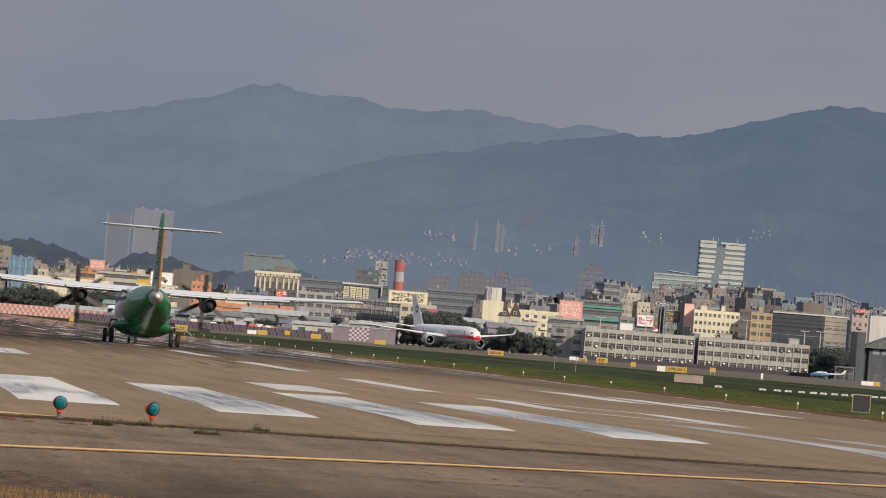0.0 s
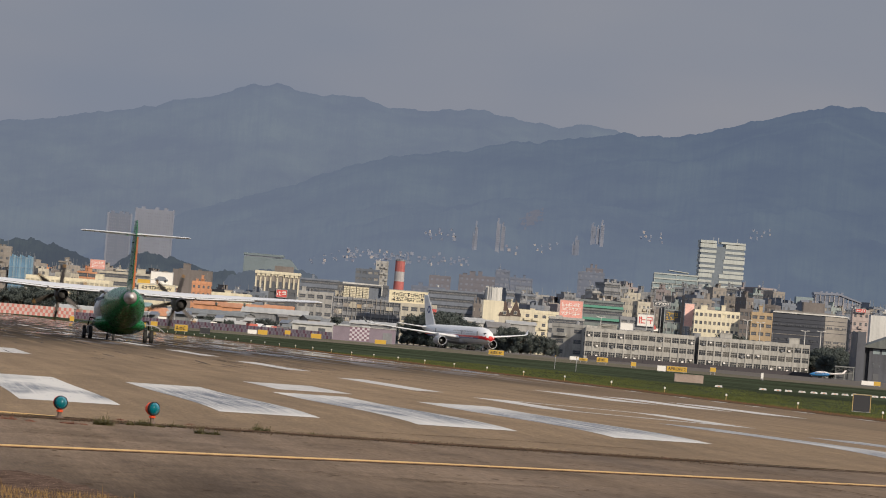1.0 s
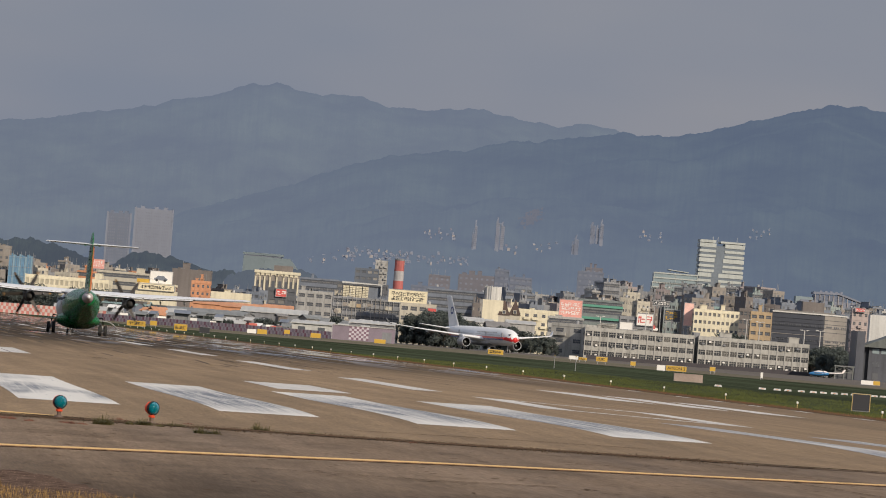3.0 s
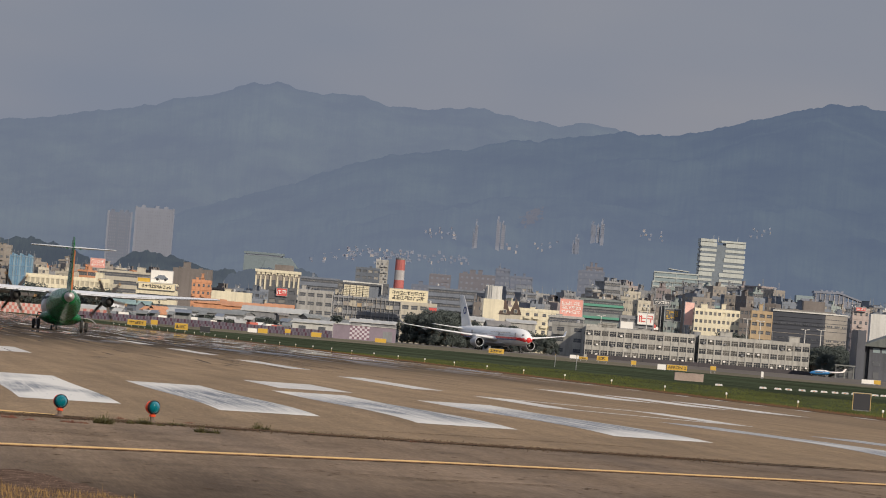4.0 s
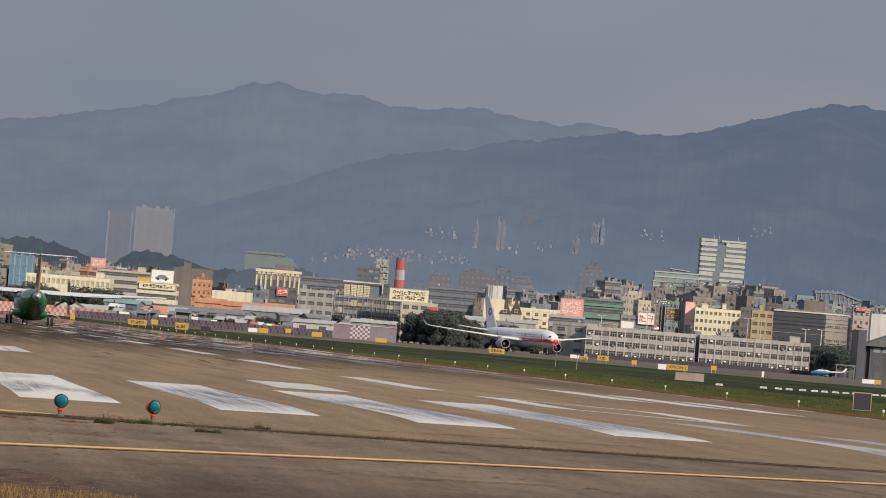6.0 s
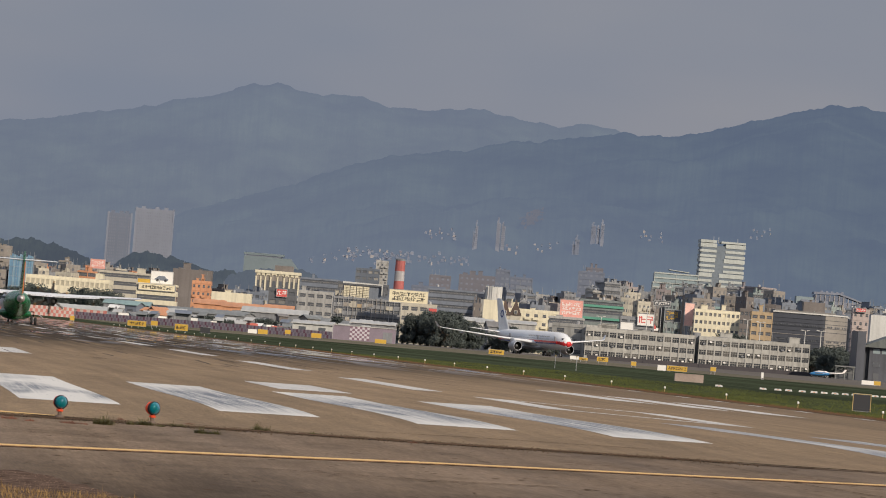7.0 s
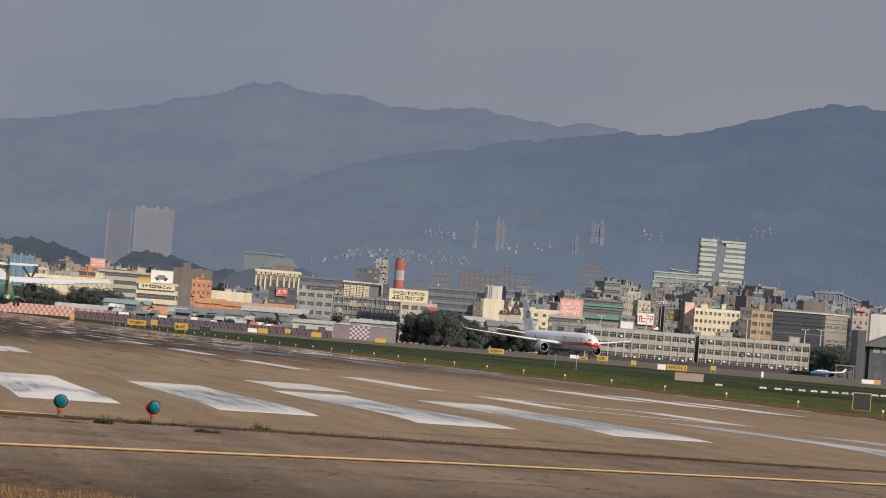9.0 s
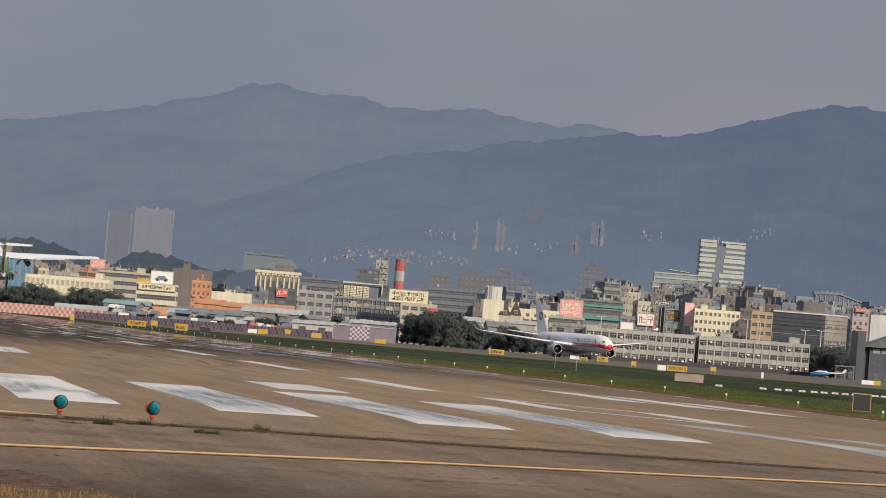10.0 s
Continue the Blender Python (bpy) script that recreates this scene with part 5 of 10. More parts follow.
building("apartment_block", 362.8, 2126, 5.5, 15.2, 27.4, 5, W_BROWN, "brown and orange tiled city block with small windows", 8, 3, "bars", side=3, bits=6, signs=2)
building("apartment_block", 368.5, 2136, 4.7, 11.4, 27.9, -4.5, W_GREY, "grey concrete city block with small windows", 8, 3, "bars", side=3, bits=4, signs=0)
building("apartment_block", 370.7, 2126.2, 5.3, 11.8, 27.7, -23.1, W_GREEN, "pale green city block with small windows", 8, 3, "grid", side=3, bits=4, signs=1)
building("apartment_block", 376.9, 2139.1, 4.9, 13.2, 31.4, 14.6, W_TAN, "tan tiled city block with small windows", 9, 1, "band", side=3, bits=4, signs=0, single=True)
building("apartment_block", 379.9, 2128.6, 6.6, 16.7, 28.5, 21.8, W_SLATE, "slate-grey tiled city block with small windows", 8, 3, "bars", side=3, bits=4, signs=0)
building("apartment_block", 372.5, 2056.9, 6.8, 10.6, 30.9, 23.6, W_BROWN, "brown and orange tiled city block with small windows", 9, 3, "bars", side=3, bits=5, signs=0)
building("apartment_block", 368.9, 2040.9, 3.6, 12.9, 31.2, 13.8, W_SLATE, "slate-grey tiled city block with small windows", 9, 3, "grid", side=3, bits=5, signs=2)
building("apartment_block", 373.9, 2047.3, 5.8, 12.9, 29.1, 16, W_TAN, "tan tiled city block with small windows", 8, 1, "band", side=3, bits=3, signs=1, single=True)
building("apartment_block", 394.2, 2132.2, 6.7, 15.8, 31.9, -11.7, W_SLATE, "slate-grey tiled city block with small windows", 9, 3, "grid", side=3, bits=3, signs=1)
building("apartment_block", 392.5, 2094.4, 5.3, 10.6, 32.6, -23.2, W_TAN, "tan tiled city block with small windows", 9, 3, "bars", side=3, bits=4, signs=2)
building("apartment_block", 398.6, 2101.8, 7.2, 11.8, 32.8, 18.6, W_SLATE, "slate-grey tiled city block with small windows", 9, 1, "band", side=3, bits=6, signs=0, single=True)
building("apartment_block", 396, 2064.2, 3.9, 9.4, 32.2, 20.7, W_BROWN, "brown and orange tiled city block with small windows", 9, 3, "bars", side=3, bits=4, signs=1)
building("apartment_block", 401.6, 2071.7, 7, 11.4, 31.9, 25.7, W_SLATE, "slate-grey tiled city block with small windows", 9, 3, "bars", side=3, bits=4, signs=0)
building("apartment_block", 407.5, 2074.9, 5.3, 16.7, 30, -19.5, W_BROWN, "brown and orange tiled city block with small windows", 9, 3, "bars", side=3, bits=4, signs=0)
building("apartment_block", 420.8, 2123.6, 4, 14, 33.6, 10, W_SLATE, "slate-grey tiled city block with small windows", 10, 1, "band", side=3, bits=5, signs=1, single=True)
building("apartment_block", 422.6, 2106.8, 7.9, 15.9, 31.7, 24.5, W_SLATE, "slate-grey tiled city block with small windows", 9, 3, "bars", side=3, bits=3, signs=0)
building("apartment_block", 297.7, 2234, 5.3, 17.6, 26.4, -7.6, W_PINK, "pinkish tiled city block with small windows", 8, 3, "bars", side=3, bits=5, signs=0)
building("apartment_block", 295.9, 2184.9, 6.9, 12, 25.3, 17.8, W_GREY, "grey concrete city block with small windows", 7, 3, "grid", side=3, bits=5, signs=1)
building("apartment_block", 306.8, 2231, 4.3, 15.3, 24.8, 20.2, W_GREY, "grey concrete city block with small windows", 7, 3, "bars", side=3, bits=6, signs=0)
building("apartment_block", 306, 2203, 4.1, 14.8, 28.1, 19.9, W_SLATE, "slate-grey tiled city block with small windows", 8, 1, "band", side=3, bits=4, signs=1, single=True)
building("apartment_block", 312.1, 2220.4, 5.9, 14.4, 25.6, 24.6, W_TAN, "tan tiled city block with small windows", 7, 1, "band", side=3, bits=5, signs=0, single=True)
building("apartment_block", 303.5, 2121.5, 6.3, 14.7, 26.4, 6.4, W_SLATE, "slate-grey tiled city block with small windows", 8, 1, "band", side=3, bits=4, signs=0, single=True)
building("apartment_block", 318.8, 2202, 4.5, 12.6, 26.4, 23.2, W_GREY, "grey concrete city block with small windows", 8, 3, "bars", side=3, bits=4, signs=2)
building("apartment_block", 313.5, 2131.6, 6.9, 16.3, 24.1, -27.1, W_PINK, "pinkish tiled city block with small windows", 7, 3, "bars", side=3, bits=3, signs=1)
building("apartment_block", 327.5, 2191.9, 6.8, 9.8, 26.7, 16.4, W_GREY, "grey concrete city block with small windows", 8, 3, "grid", side=3, bits=5, signs=2)
building("apartment_block", 322.7, 2122.9, 5.4, 17.1, 27.9, 3.4, W_GREY, "grey concrete city block with small windows", 8, 3, "grid", side=3, bits=4, signs=2)
building("apartment_block", 327.7, 2126.4, 5.6, 16.6, 26.5, 21, W_GREY, "grey concrete city block with small windows", 8, 3, "grid", side=3, bits=4, signs=0)
building("apartment_block", 337.2, 2158.1, 5.3, 16.2, 26.2, -10, W_GREEN, "pale green city block with small windows", 7, 3, "bars", side=3, bits=5, signs=2)
building("apartment_block", 348.1, 2197.6, 6.2, 10.4, 27.1, -9.4, W_GREY, "grey concrete city block with small windows", 8, 1, "band", side=3, bits=3, signs=0, single=True)
building("apartment_block", 258.1, 1957.6, 3.2, 13.2, 18.7, -6.7, W_BROWN, "brown and orange tiled city block with small windows", 5, 3, "bars", side=3, bits=6, signs=1)
building("apartment_block", 262.6, 1969.5, 3, 17.4, 20.6, -18.5, W_OFFWHITE, "weathered off-white city block with small windows", 6, 3, "bars", side=3, bits=4, signs=0)
building("apartment_block", 266.4, 1977.8, 3, 10.6, 20.6, -19.4, W_GREY, "grey concrete city block with small windows", 6, 3, "bars", side=3, bits=6, signs=0)
building("apartment_block", 270.9, 1983.7, 6.7, 15.9, 19.5, 24.4, W_OFFWHITE, "weathered off-white city block with small windows", 6, 3, "bars", side=3, bits=6, signs=1)
building("apartment_block", 272.4, 1960.8, 5.9, 11.7, 18.7, 23, W_PINK, "pinkish tiled city block with small windows", 5, 3, "bars", side=3, bits=6, signs=0)
building("apartment_block", 281.4, 1999.1, 4, 12.2, 19.2, 19.4, W_BRIGHT, "bright cream city block with small windows", 5, 3, "bars", side=3, bits=4, signs=0)
building("apartment_block", 287.6, 2020, 4.7, 12.3, 22, 10.7, W_GREY, "grey concrete city block with small windows", 6, 1, "band", side=3, bits=6, signs=0, single=True)
building("apartment_block", 285, 1964.7, 6.6, 15.5, 20.1, 14.2, W_SLATE, "slate-grey tiled city block with small windows", 6, 3, "bars", side=3, bits=3, signs=1)
building("apartment_block", 292.2, 1986.6, 3.3, 10.3, 20.4, 9.6, W_GREY, "grey concrete city block with small windows", 6, 3, "bars", side=3, bits=5, signs=2)
building("apartment_block", 301.2, 2026.7, 5.1, 12.9, 22.3, 22.4, W_TAN, "tan tiled city block with small windows", 6, 3, "grid", side=3, bits=4, signs=2)
building("apartment_block", 303.3, 2007.8, 6.9, 10.2, 21.8, 14.1, W_PINK, "pinkish tiled city block with small windows", 6, 3, "bars", side=3, bits=3, signs=0)
building("apartment_block", 310.3, 2025.6, 4.1, 10.7, 22.6, 22, W_GREY, "grey concrete city block with small windows", 6, 3, "bars", side=3, bits=6, signs=0)
building("apartment_block", 311, 2000.8, 6.6, 15.5, 19.6, 16.1, W_GREY, "grey concrete city block with small windows", 6, 1, "band", side=3, bits=6, signs=1, single=True)
building("apartment_block", 315.6, 2006, 4.6, 14, 20.4, 7, W_BROWN, "brown and orange tiled city block with small windows", 6, 1, "band", side=3, bits=5, signs=1, single=True)
building("apartment_block", 318.3, 2006.5, 3.2, 13.7, 21, -18, W_CREAM, "cream rendered city block with small windows", 6, 1, "band", side=3, bits=5, signs=0, single=True)
building("apartment_block", 171.7, 2205.8, 5.3, 17.6, 17.9, 21.6, W_BROWN, "brown and orange tiled city block with small windows", 5, 1, "band", side=3, bits=5, signs=0, single=True)
building("apartment_block", 171.8, 2152.5, 4.9, 13.4, 18, -4.1, W_SLATE, "slate-grey tiled city block with small windows", 5, 3, "grid", side=3, bits=3, signs=1)
building("apartment_block", 179.3, 2169.1, 8, 10.6, 17.4, -16.6, W_SLATE, "slate-grey tiled city block with small windows", 5, 3, "grid", side=3, bits=5, signs=2)
building("apartment_block", 187, 2179, 7.3, 12.8, 18.5, 25.6, W_SLATE, "slate-grey tiled city block with small windows", 5, 3, "bars", side=3, bits=4, signs=2)
building("apartment_block", 194.9, 2206.6, 5.1, 17.8, 18, -28.6, W_OFFWHITE, "weathered off-white city block with small windows", 5, 3, "bars", side=3, bits=5, signs=0)
building("apartment_block", 194.8, 2136.6, 9.6, 15.1, 16.8, 16.1, W_SLATE, "slate-grey tiled city block with small windows", 5, 3, "bars", side=3, bits=6, signs=0)
building("apartment_block", 198.8, 2126.5, 4.6, 12.4, 15.6, 10.4, W_OFFWHITE, "weathered off-white city block with small windows", 4, 3, "bars", side=3, bits=4, signs=0)
building("apartment_block", 211, 2214.6, 5.4, 9.1, 19.2, 6.5, W_GREY, "grey concrete city block with small windows", 5, 3, "bars", side=3, bits=4, signs=1)
building("apartment_block", 213.7, 2167.4, 10.5, 14.1, 18.2, 24.5, W_SLATE, "slate-grey tiled city block with small windows", 5, 3, "grid", side=3, bits=6, signs=2)
building("apartment_block", 223.7, 2204, 5.9, 17.7, 19, -14.2, W_CREAM, "cream rendered city block with small windows", 5, 3, "bars", side=3, bits=5, signs=0)
building("apartment_block", 226.9, 2175.9, 10, 16.1, 19, 26.5, W_BROWN, "brown and orange tiled city block with small windows", 5, 3, "bars", side=3, bits=3, signs=1)
building("apartment_block", 231.3, 2150.2, 8.6, 14.3, 19.1, 16.9, W_BROWN, "brown and orange tiled city block with small windows", 5, 3, "grid", side=3, bits=5, signs=1)
building("apartment_block", 246.5, 2216, 8.6, 12.9, 19, -17, W_SLATE, "slate-grey tiled city block with small windows", 5, 3, "bars", side=3, bits=5, signs=1)
building("apartment_block", 242.2, 2121.5, 6.6, 13.9, 17.4, -18.8, W_OFFWHITE, "weathered off-white city block with small windows", 5, 1, "band", side=3, bits=6, signs=1, single=True)
building("apartment_block", 252.3, 2158.5, 8.8, 9.1, 18.4, 11.8, W_GREY, "grey concrete city block with small windows", 5, 1, "band", side=3, bits=5, signs=1, single=True)
building("apartment_block", 154.6, 1973.5, 5.4, 14.5, 11.8, 5.5, W_GREY, "grey concrete city block with small windows", 3, 3, "grid", side=3, bits=3, signs=0)
building("apartment_block", 160.7, 1990.8, 4.4, 13, 11.8, -4.4, W_OFFWHITE, "weathered off-white city block with small windows", 3, 3, "grid", side=3, bits=4, signs=0)
building("apartment_block", 167.2, 2002.5, 9.4, 9.3, 12.8, 24.3, W_SLATE, "slate-grey tiled city block with small windows", 4, 3, "bars", side=3, bits=6, signs=1)
building("apartment_block", 173, 2000.7, 6.2, 11.6, 10.2, 12.3, W_CREAM, "cream rendered city block with small windows", 3, 3, "grid", side=3, bits=6, signs=0)
building("apartment_block", 178.6, 2003.7, 7.9, 14.8, 11.2, 3.2, W_SLATE, "slate-grey tiled city block with small windows", 3, 3, "bars", side=3, bits=5, signs=0)
building("apartment_block", 183.6, 1994.4, 4.4, 11.1, 12.4, -4.9, W_GREY, "grey concrete city block with small windows", 4, 3, "bars", side=3, bits=4, signs=2)
building("apartment_block", 189.8, 1997.6, 9.5, 14.2, 12.6, 26.5, W_SLATE, "slate-grey tiled city block with small windows", 4, 3, "grid", side=3, bits=4, signs=1)
building("apartment_block", 196.9, 2008.7, 6, 13.4, 11.4, 23.6, W_BROWN, "brown and orange tiled city block with small windows", 3, 3, "grid", side=3, bits=4, signs=0)
building("apartment_block", 197.1, 1976.9, 4.1, 16.9, 12.4, 12.5, W_BROWN, "brown and orange tiled city block with small windows", 4, 3, "bars", side=3, bits=6, signs=0)
building("apartment_block", 204.1, 2008.7, 5.5, 11.7, 13.5, 9.3, W_SLATE, "slate-grey tiled city block with small windows", 4, 3, "bars", side=3, bits=4, signs=0)
building("apartment_block", 208.7, 2009.6, 4.9, 14.4, 11.9, -25.1, W_OFFWHITE, "weathered off-white city block with small windows", 3, 1, "band", side=3, bits=6, signs=1, single=True)
building("apartment_block", 211.7, 2004, 4.1, 16.4, 11.6, 16.9, W_CREAM, "cream rendered city block with small windows", 3, 3, "bars", side=3, bits=6, signs=2)
building("apartment_block", 216.1, 1995.2, 8.5, 13.8, 12.9, 5.7, W_OFFWHITE, "weathered off-white city block with small windows", 4, 3, "bars", side=3, bits=5, signs=1)
building("apartment_block", 218.9, 1964.2, 6.2, 14.3, 11.5, -21.6, W_CREAM, "cream rendered city block with small windows", 3, 3, "bars", side=3, bits=5, signs=1)
building("apartment_block", 230.1, 2005.7, 8.5, 13.3, 12, -19.3, W_GREY, "grey concrete city block with small windows", 3, 3, "grid", side=3, bits=6, signs=0)
building("apartment_block", 233.7, 1985.2, 7.3, 10.8, 12.9, -27.2, W_CREAM, "cream rendered city block with small windows", 4, 1, "band", side=3, bits=6, signs=2, single=True)
building("apartment_block", 67.2, 2414.2, 6.3, 16.8, 24.4, 14.6, W_PINK, "pinkish tiled city block with small windows", 7, 3, "bars", side=3, bits=6, signs=1)
building("apartment_block", 72.6, 2456.8, 4.7, 11.4, 27, 8.5, W_CREAM, "cream rendered city block with small windows", 8, 1, "band", side=3, bits=4, signs=0, single=True)
building("apartment_block", 77.7, 2440, 7.9, 16.8, 23.5, -8.3, W_BROWN, "brown and orange tiled city block with small windows", 7, 3, "bars", side=3, bits=3, signs=0)
building("apartment_block", 84.1, 2457.1, 5.6, 17.1, 26, -27.1, W_TAN, "tan tiled city block with small windows", 7, 3, "bars", side=3, bits=5, signs=2)
building("apartment_block", 90.2, 2467.8, 7.1, 9.4, 24.9, 13.3, W_GREY, "grey concrete city block with small windows", 7, 1, "band", side=3, bits=4, signs=0, single=True)
building("apartment_block", 94.9, 2474.3, 4.2, 14.7, 24.3, -6.6, W_ORANGE, "brown and orange tiled city block with small windows", 7, 3, "grid", side=3, bits=3, signs=1)
building("apartment_block", 98.3, 2461.7, 5.1, 10.2, 23.2, 4.7, W_BROWN, "brown and orange tiled city block with small windows", 7, 3, "bars", side=3, bits=5, signs=0)
building("apartment_block", 104.9, 2515.3, 5, 10.6, 28.7, -10.8, W_TAN, "tan tiled city block with small windows", 8, 1, "band", side=3, bits=5, signs=0, single=True)
building("apartment_block", 105.4, 2407.4, 7.9, 9.1, 25.6, 15.4, W_TAN, "tan tiled city block with small windows", 7, 3, "bars", side=3, bits=6, signs=2)
building("apartment_block", 113.1, 2413.2, 8, 12.6, 24.5, 13.8, W_GREY, "grey concrete city block with small windows", 7, 1, "band", side=3, bits=3, signs=0, single=True)
building("apartment_block", 121.7, 2461.9, 7.8, 15, 26.6, 17.1, W_TAN, "tan tiled city block with small windows", 8, 3, "grid", side=3, bits=6, signs=0)
building("apartment_block", 129.7, 2504.1, 6.8, 13.7, 26.9, 13.8, W_TAN, "tan tiled city block with small windows", 8, 3, "bars", side=3, bits=6, signs=1)
building("apartment_block", 134.2, 2481, 5.2, 9.1, 26.3, 5.9, W_CREAM, "cream rendered city block with small windows", 8, 1, "band", side=3, bits=3, signs=2, single=True)
building("apartment_block", 139.1, 2489.7, 4.6, 16, 25.5, 4.1, W_GREY, "grey concrete city block with small windows", 7, 1, "band", side=3, bits=5, signs=0, single=True)
building("apartment_block", 139.4, 2410.1, 6.9, 14.7, 25.3, 4, W_BROWN, "brown and orange tiled city block with small windows", 7, 1, "band", side=3, bits=4, signs=0, single=True)
building("apartment_block", 147.6, 2440.9, 5.7, 12.9, 23.3, 3.1, W_PINK, "pinkish tiled city block with small windows", 7, 3, "grid", side=3, bits=6, signs=1)
building("apartment_block", 151.3, 2432.7, 4.8, 17.6, 25.9, 18.2, W_BROWN, "brown and orange tiled city block with small windows", 7, 3, "grid", side=3, bits=6, signs=2)
building("apartment_block", 157.2, 2435.3, 7.9, 14.9, 24.5, 8.7, W_BROWN, "brown and orange tiled city block with small windows", 7, 3, "grid", side=3, bits=3, signs=2)
building("apartment_block", 163.5, 2431.9, 9.6, 13.7, 24.6, 22.6, W_CREAM, "cream rendered city block with small windows", 7, 1, "band", side=3, bits=5, signs=0, single=True)
building("apartment_block", 169.6, 2445, 5.9, 14.5, 24.4, 23.3, W_BROWN, "brown and orange tiled city block with small windows", 7, 1, "band", side=3, bits=6, signs=2, single=True)
building("apartment_block", 63.9, 2260.8, 6.7, 16, 19.1, -8, W_TAN, "tan tiled city block with small windows", 5, 3, "bars", side=3, bits=6, signs=0)
building("apartment_block", 69.3, 2267.5, 7.1, 11.8, 18.1, 16.2, W_CREAM, "cream rendered city block with small windows", 5, 1, "band", side=3, bits=6, signs=2, single=True)
building("apartment_block", 74.1, 2281.9, 4.8, 17, 19.8, 25.8, W_PINK, "pinkish tiled city block with small windows", 6, 3, "bars", side=3, bits=4, signs=0)
building("apartment_block", 82, 2347.6, 9.4, 9, 21.4, 24.6, W_BROWN, "brown and orange tiled city block with small windows", 6, 3, "bars", side=3, bits=6, signs=1)
building("apartment_block", 85.6, 2281.5, 5.7, 17.1, 21.5, 22.7, W_CREAM, "cream rendered city block with small windows", 6, 3, "grid", side=3, bits=4, signs=0)
building("apartment_block", 90.8, 2300.3, 5.3, 12.1, 19.9, 9.3, W_GREY, "grey concrete city block with small windows", 6, 3, "bars", side=3, bits=5, signs=0)
building("apartment_block", 94.4, 2260.3, 8.2, 10.6, 20.2, -24.9, W_CREAM, "cream rendered city block with small windows", 6, 3, "bars", side=3, bits=3, signs=1)
building("apartment_block", 101.6, 2311.6, 5.2, 13, 20.8, 17.6, W_TAN, "tan tiled city block with small windows", 6, 3, "bars", side=3, bits=6, signs=2)
building("apartment_block", 104.2, 2268, 4.8, 13.3, 21.8, -23.7, W_ORANGE, "brown and orange tiled city block with small windows", 6, 1, "band", side=3, bits=6, signs=1, single=True)
building("apartment_block", 110.9, 2280.1, 8.2, 14.9, 20.6, -17.8, W_PINK, "pinkish tiled city block with small windows", 6, 3, "bars", side=3, bits=3, signs=0)
building("apartment_block", 120.4, 2348.1, 7.8, 10.5, 21.4, 3.1, W_TAN, "tan tiled city block with small windows", 6, 3, "bars", side=3, bits=6, signs=2)
building("apartment_block", 121, 2255.2, 6.7, 10.8, 21.6, 19.2, W_GREY, "grey concrete city block with small windows", 6, 3, "bars", side=3, bits=3, signs=0)
building("apartment_block", 127, 2267.2, 7.3, 15.9, 21.6, -28.3, W_ORANGE, "brown and orange tiled city block with small windows", 6, 1, "band", side=3, bits=5, signs=0, single=True)
building("apartment_block", 135.5, 2294.1, 7.7, 10.2, 19, 17.1, W_TAN, "tan tiled city block with small windows", 5, 1, "band", side=3, bits=6, signs=1, single=True)
building("apartment_block", 141.7, 2302.4, 5.7, 12, 20.8, 16.1, W_ORANGE, "brown and orange tiled city block with small windows", 6, 3, "grid", side=3, bits=5, signs=0)
building("apartment_block", 145.1, 2291.1, 4.3, 14.6, 17.5, -3.1, W_BROWN, "brown and orange tiled city block with small windows", 5, 3, "bars", side=3, bits=3, signs=0)
building("apartment_block", 151, 2313, 6.1, 16, 17.6, 15.7, W_BROWN, "brown and orange tiled city block with small windows", 5, 1, "band", side=3, bits=6, signs=0, single=True)
building("apartment_block", 153.8, 2257.9, 8.5, 17.6, 21.1, -18.7, W_BROWN, "brown and orange tiled city block with small windows", 6, 3, "grid", side=3, bits=4, signs=1)
building("apartment_block", 158.4, 2260.6, 4.9, 11.9, 20.4, -23.3, W_ORANGE, "brown and orange tiled city block with small windows", 6, 3, "bars", side=3, bits=3, signs=1)
building("apartment_block", 442.1, 2212.1, 4.1, 11.2, 31.2, -18.2, W_SLATE, "slate-grey tiled city block with small windows", 9, 1, "band", side=3, bits=5, signs=0, single=True)
building("apartment_block", 436.6, 2164.1, 5.3, 13.3, 31.7, 7.3, W_SLATE, "slate-grey tiled city block with small windows", 9, 3, "grid", side=3, bits=4, signs=0)
building("apartment_block", 452.5, 2220.9, 6.2, 12.9, 32.1, 9.8, W_SLATE, "slate-grey tiled city block with small windows", 9, 3, "bars", side=3, bits=6, signs=2)
building("apartment_block", 443.9, 2152.8, 8.6, 15.7, 30.7, 26.4, W_SLATE, "slate-grey tiled city block with small windows", 9, 3, "bars", side=3, bits=6, signs=2)
building("apartment_block", 453.7, 2172.9, 5.5, 15.7, 33.4, 4, W_SLATE, "slate-grey tiled city block with small windows", 10, 3, "grid", side=3, bits=6, signs=0)
building("apartment_block", 463, 2193.5, 5.5, 14.8, 32.8, 11.9, W_GREEN, "pale green city block with small windows", 9, 3, "bars", side=3, bits=4, signs=2)
building("apartment_block", 482.7, 2266.9, 4.6, 10.9, 32.6, 6.9, W_TAN, "tan tiled city block with small windows", 9, 1, "band", side=3, bits=3, signs=0, single=True)
building("apartment_block", 471.8, 2194.2, 6.7, 14.8, 32.9, -11.1, W_SLATE, "slate-grey tiled city block with small windows", 9, 1, "band", side=3, bits=4, signs=0, single=True)
building("apartment_block", 484.9, 2225.7, 7.9, 13.7, 32.4, 7.6, W_GREY, "grey concrete city block with small windows", 9, 3, "bars", side=3, bits=4, signs=1)
building("apartment_block", 490.8, 2225.5, 5.9, 17.6, 35, 26.6, W_SLATE, "slate-grey tiled city block with small windows", 10, 1, "band", side=3, bits=3, signs=1, single=True)
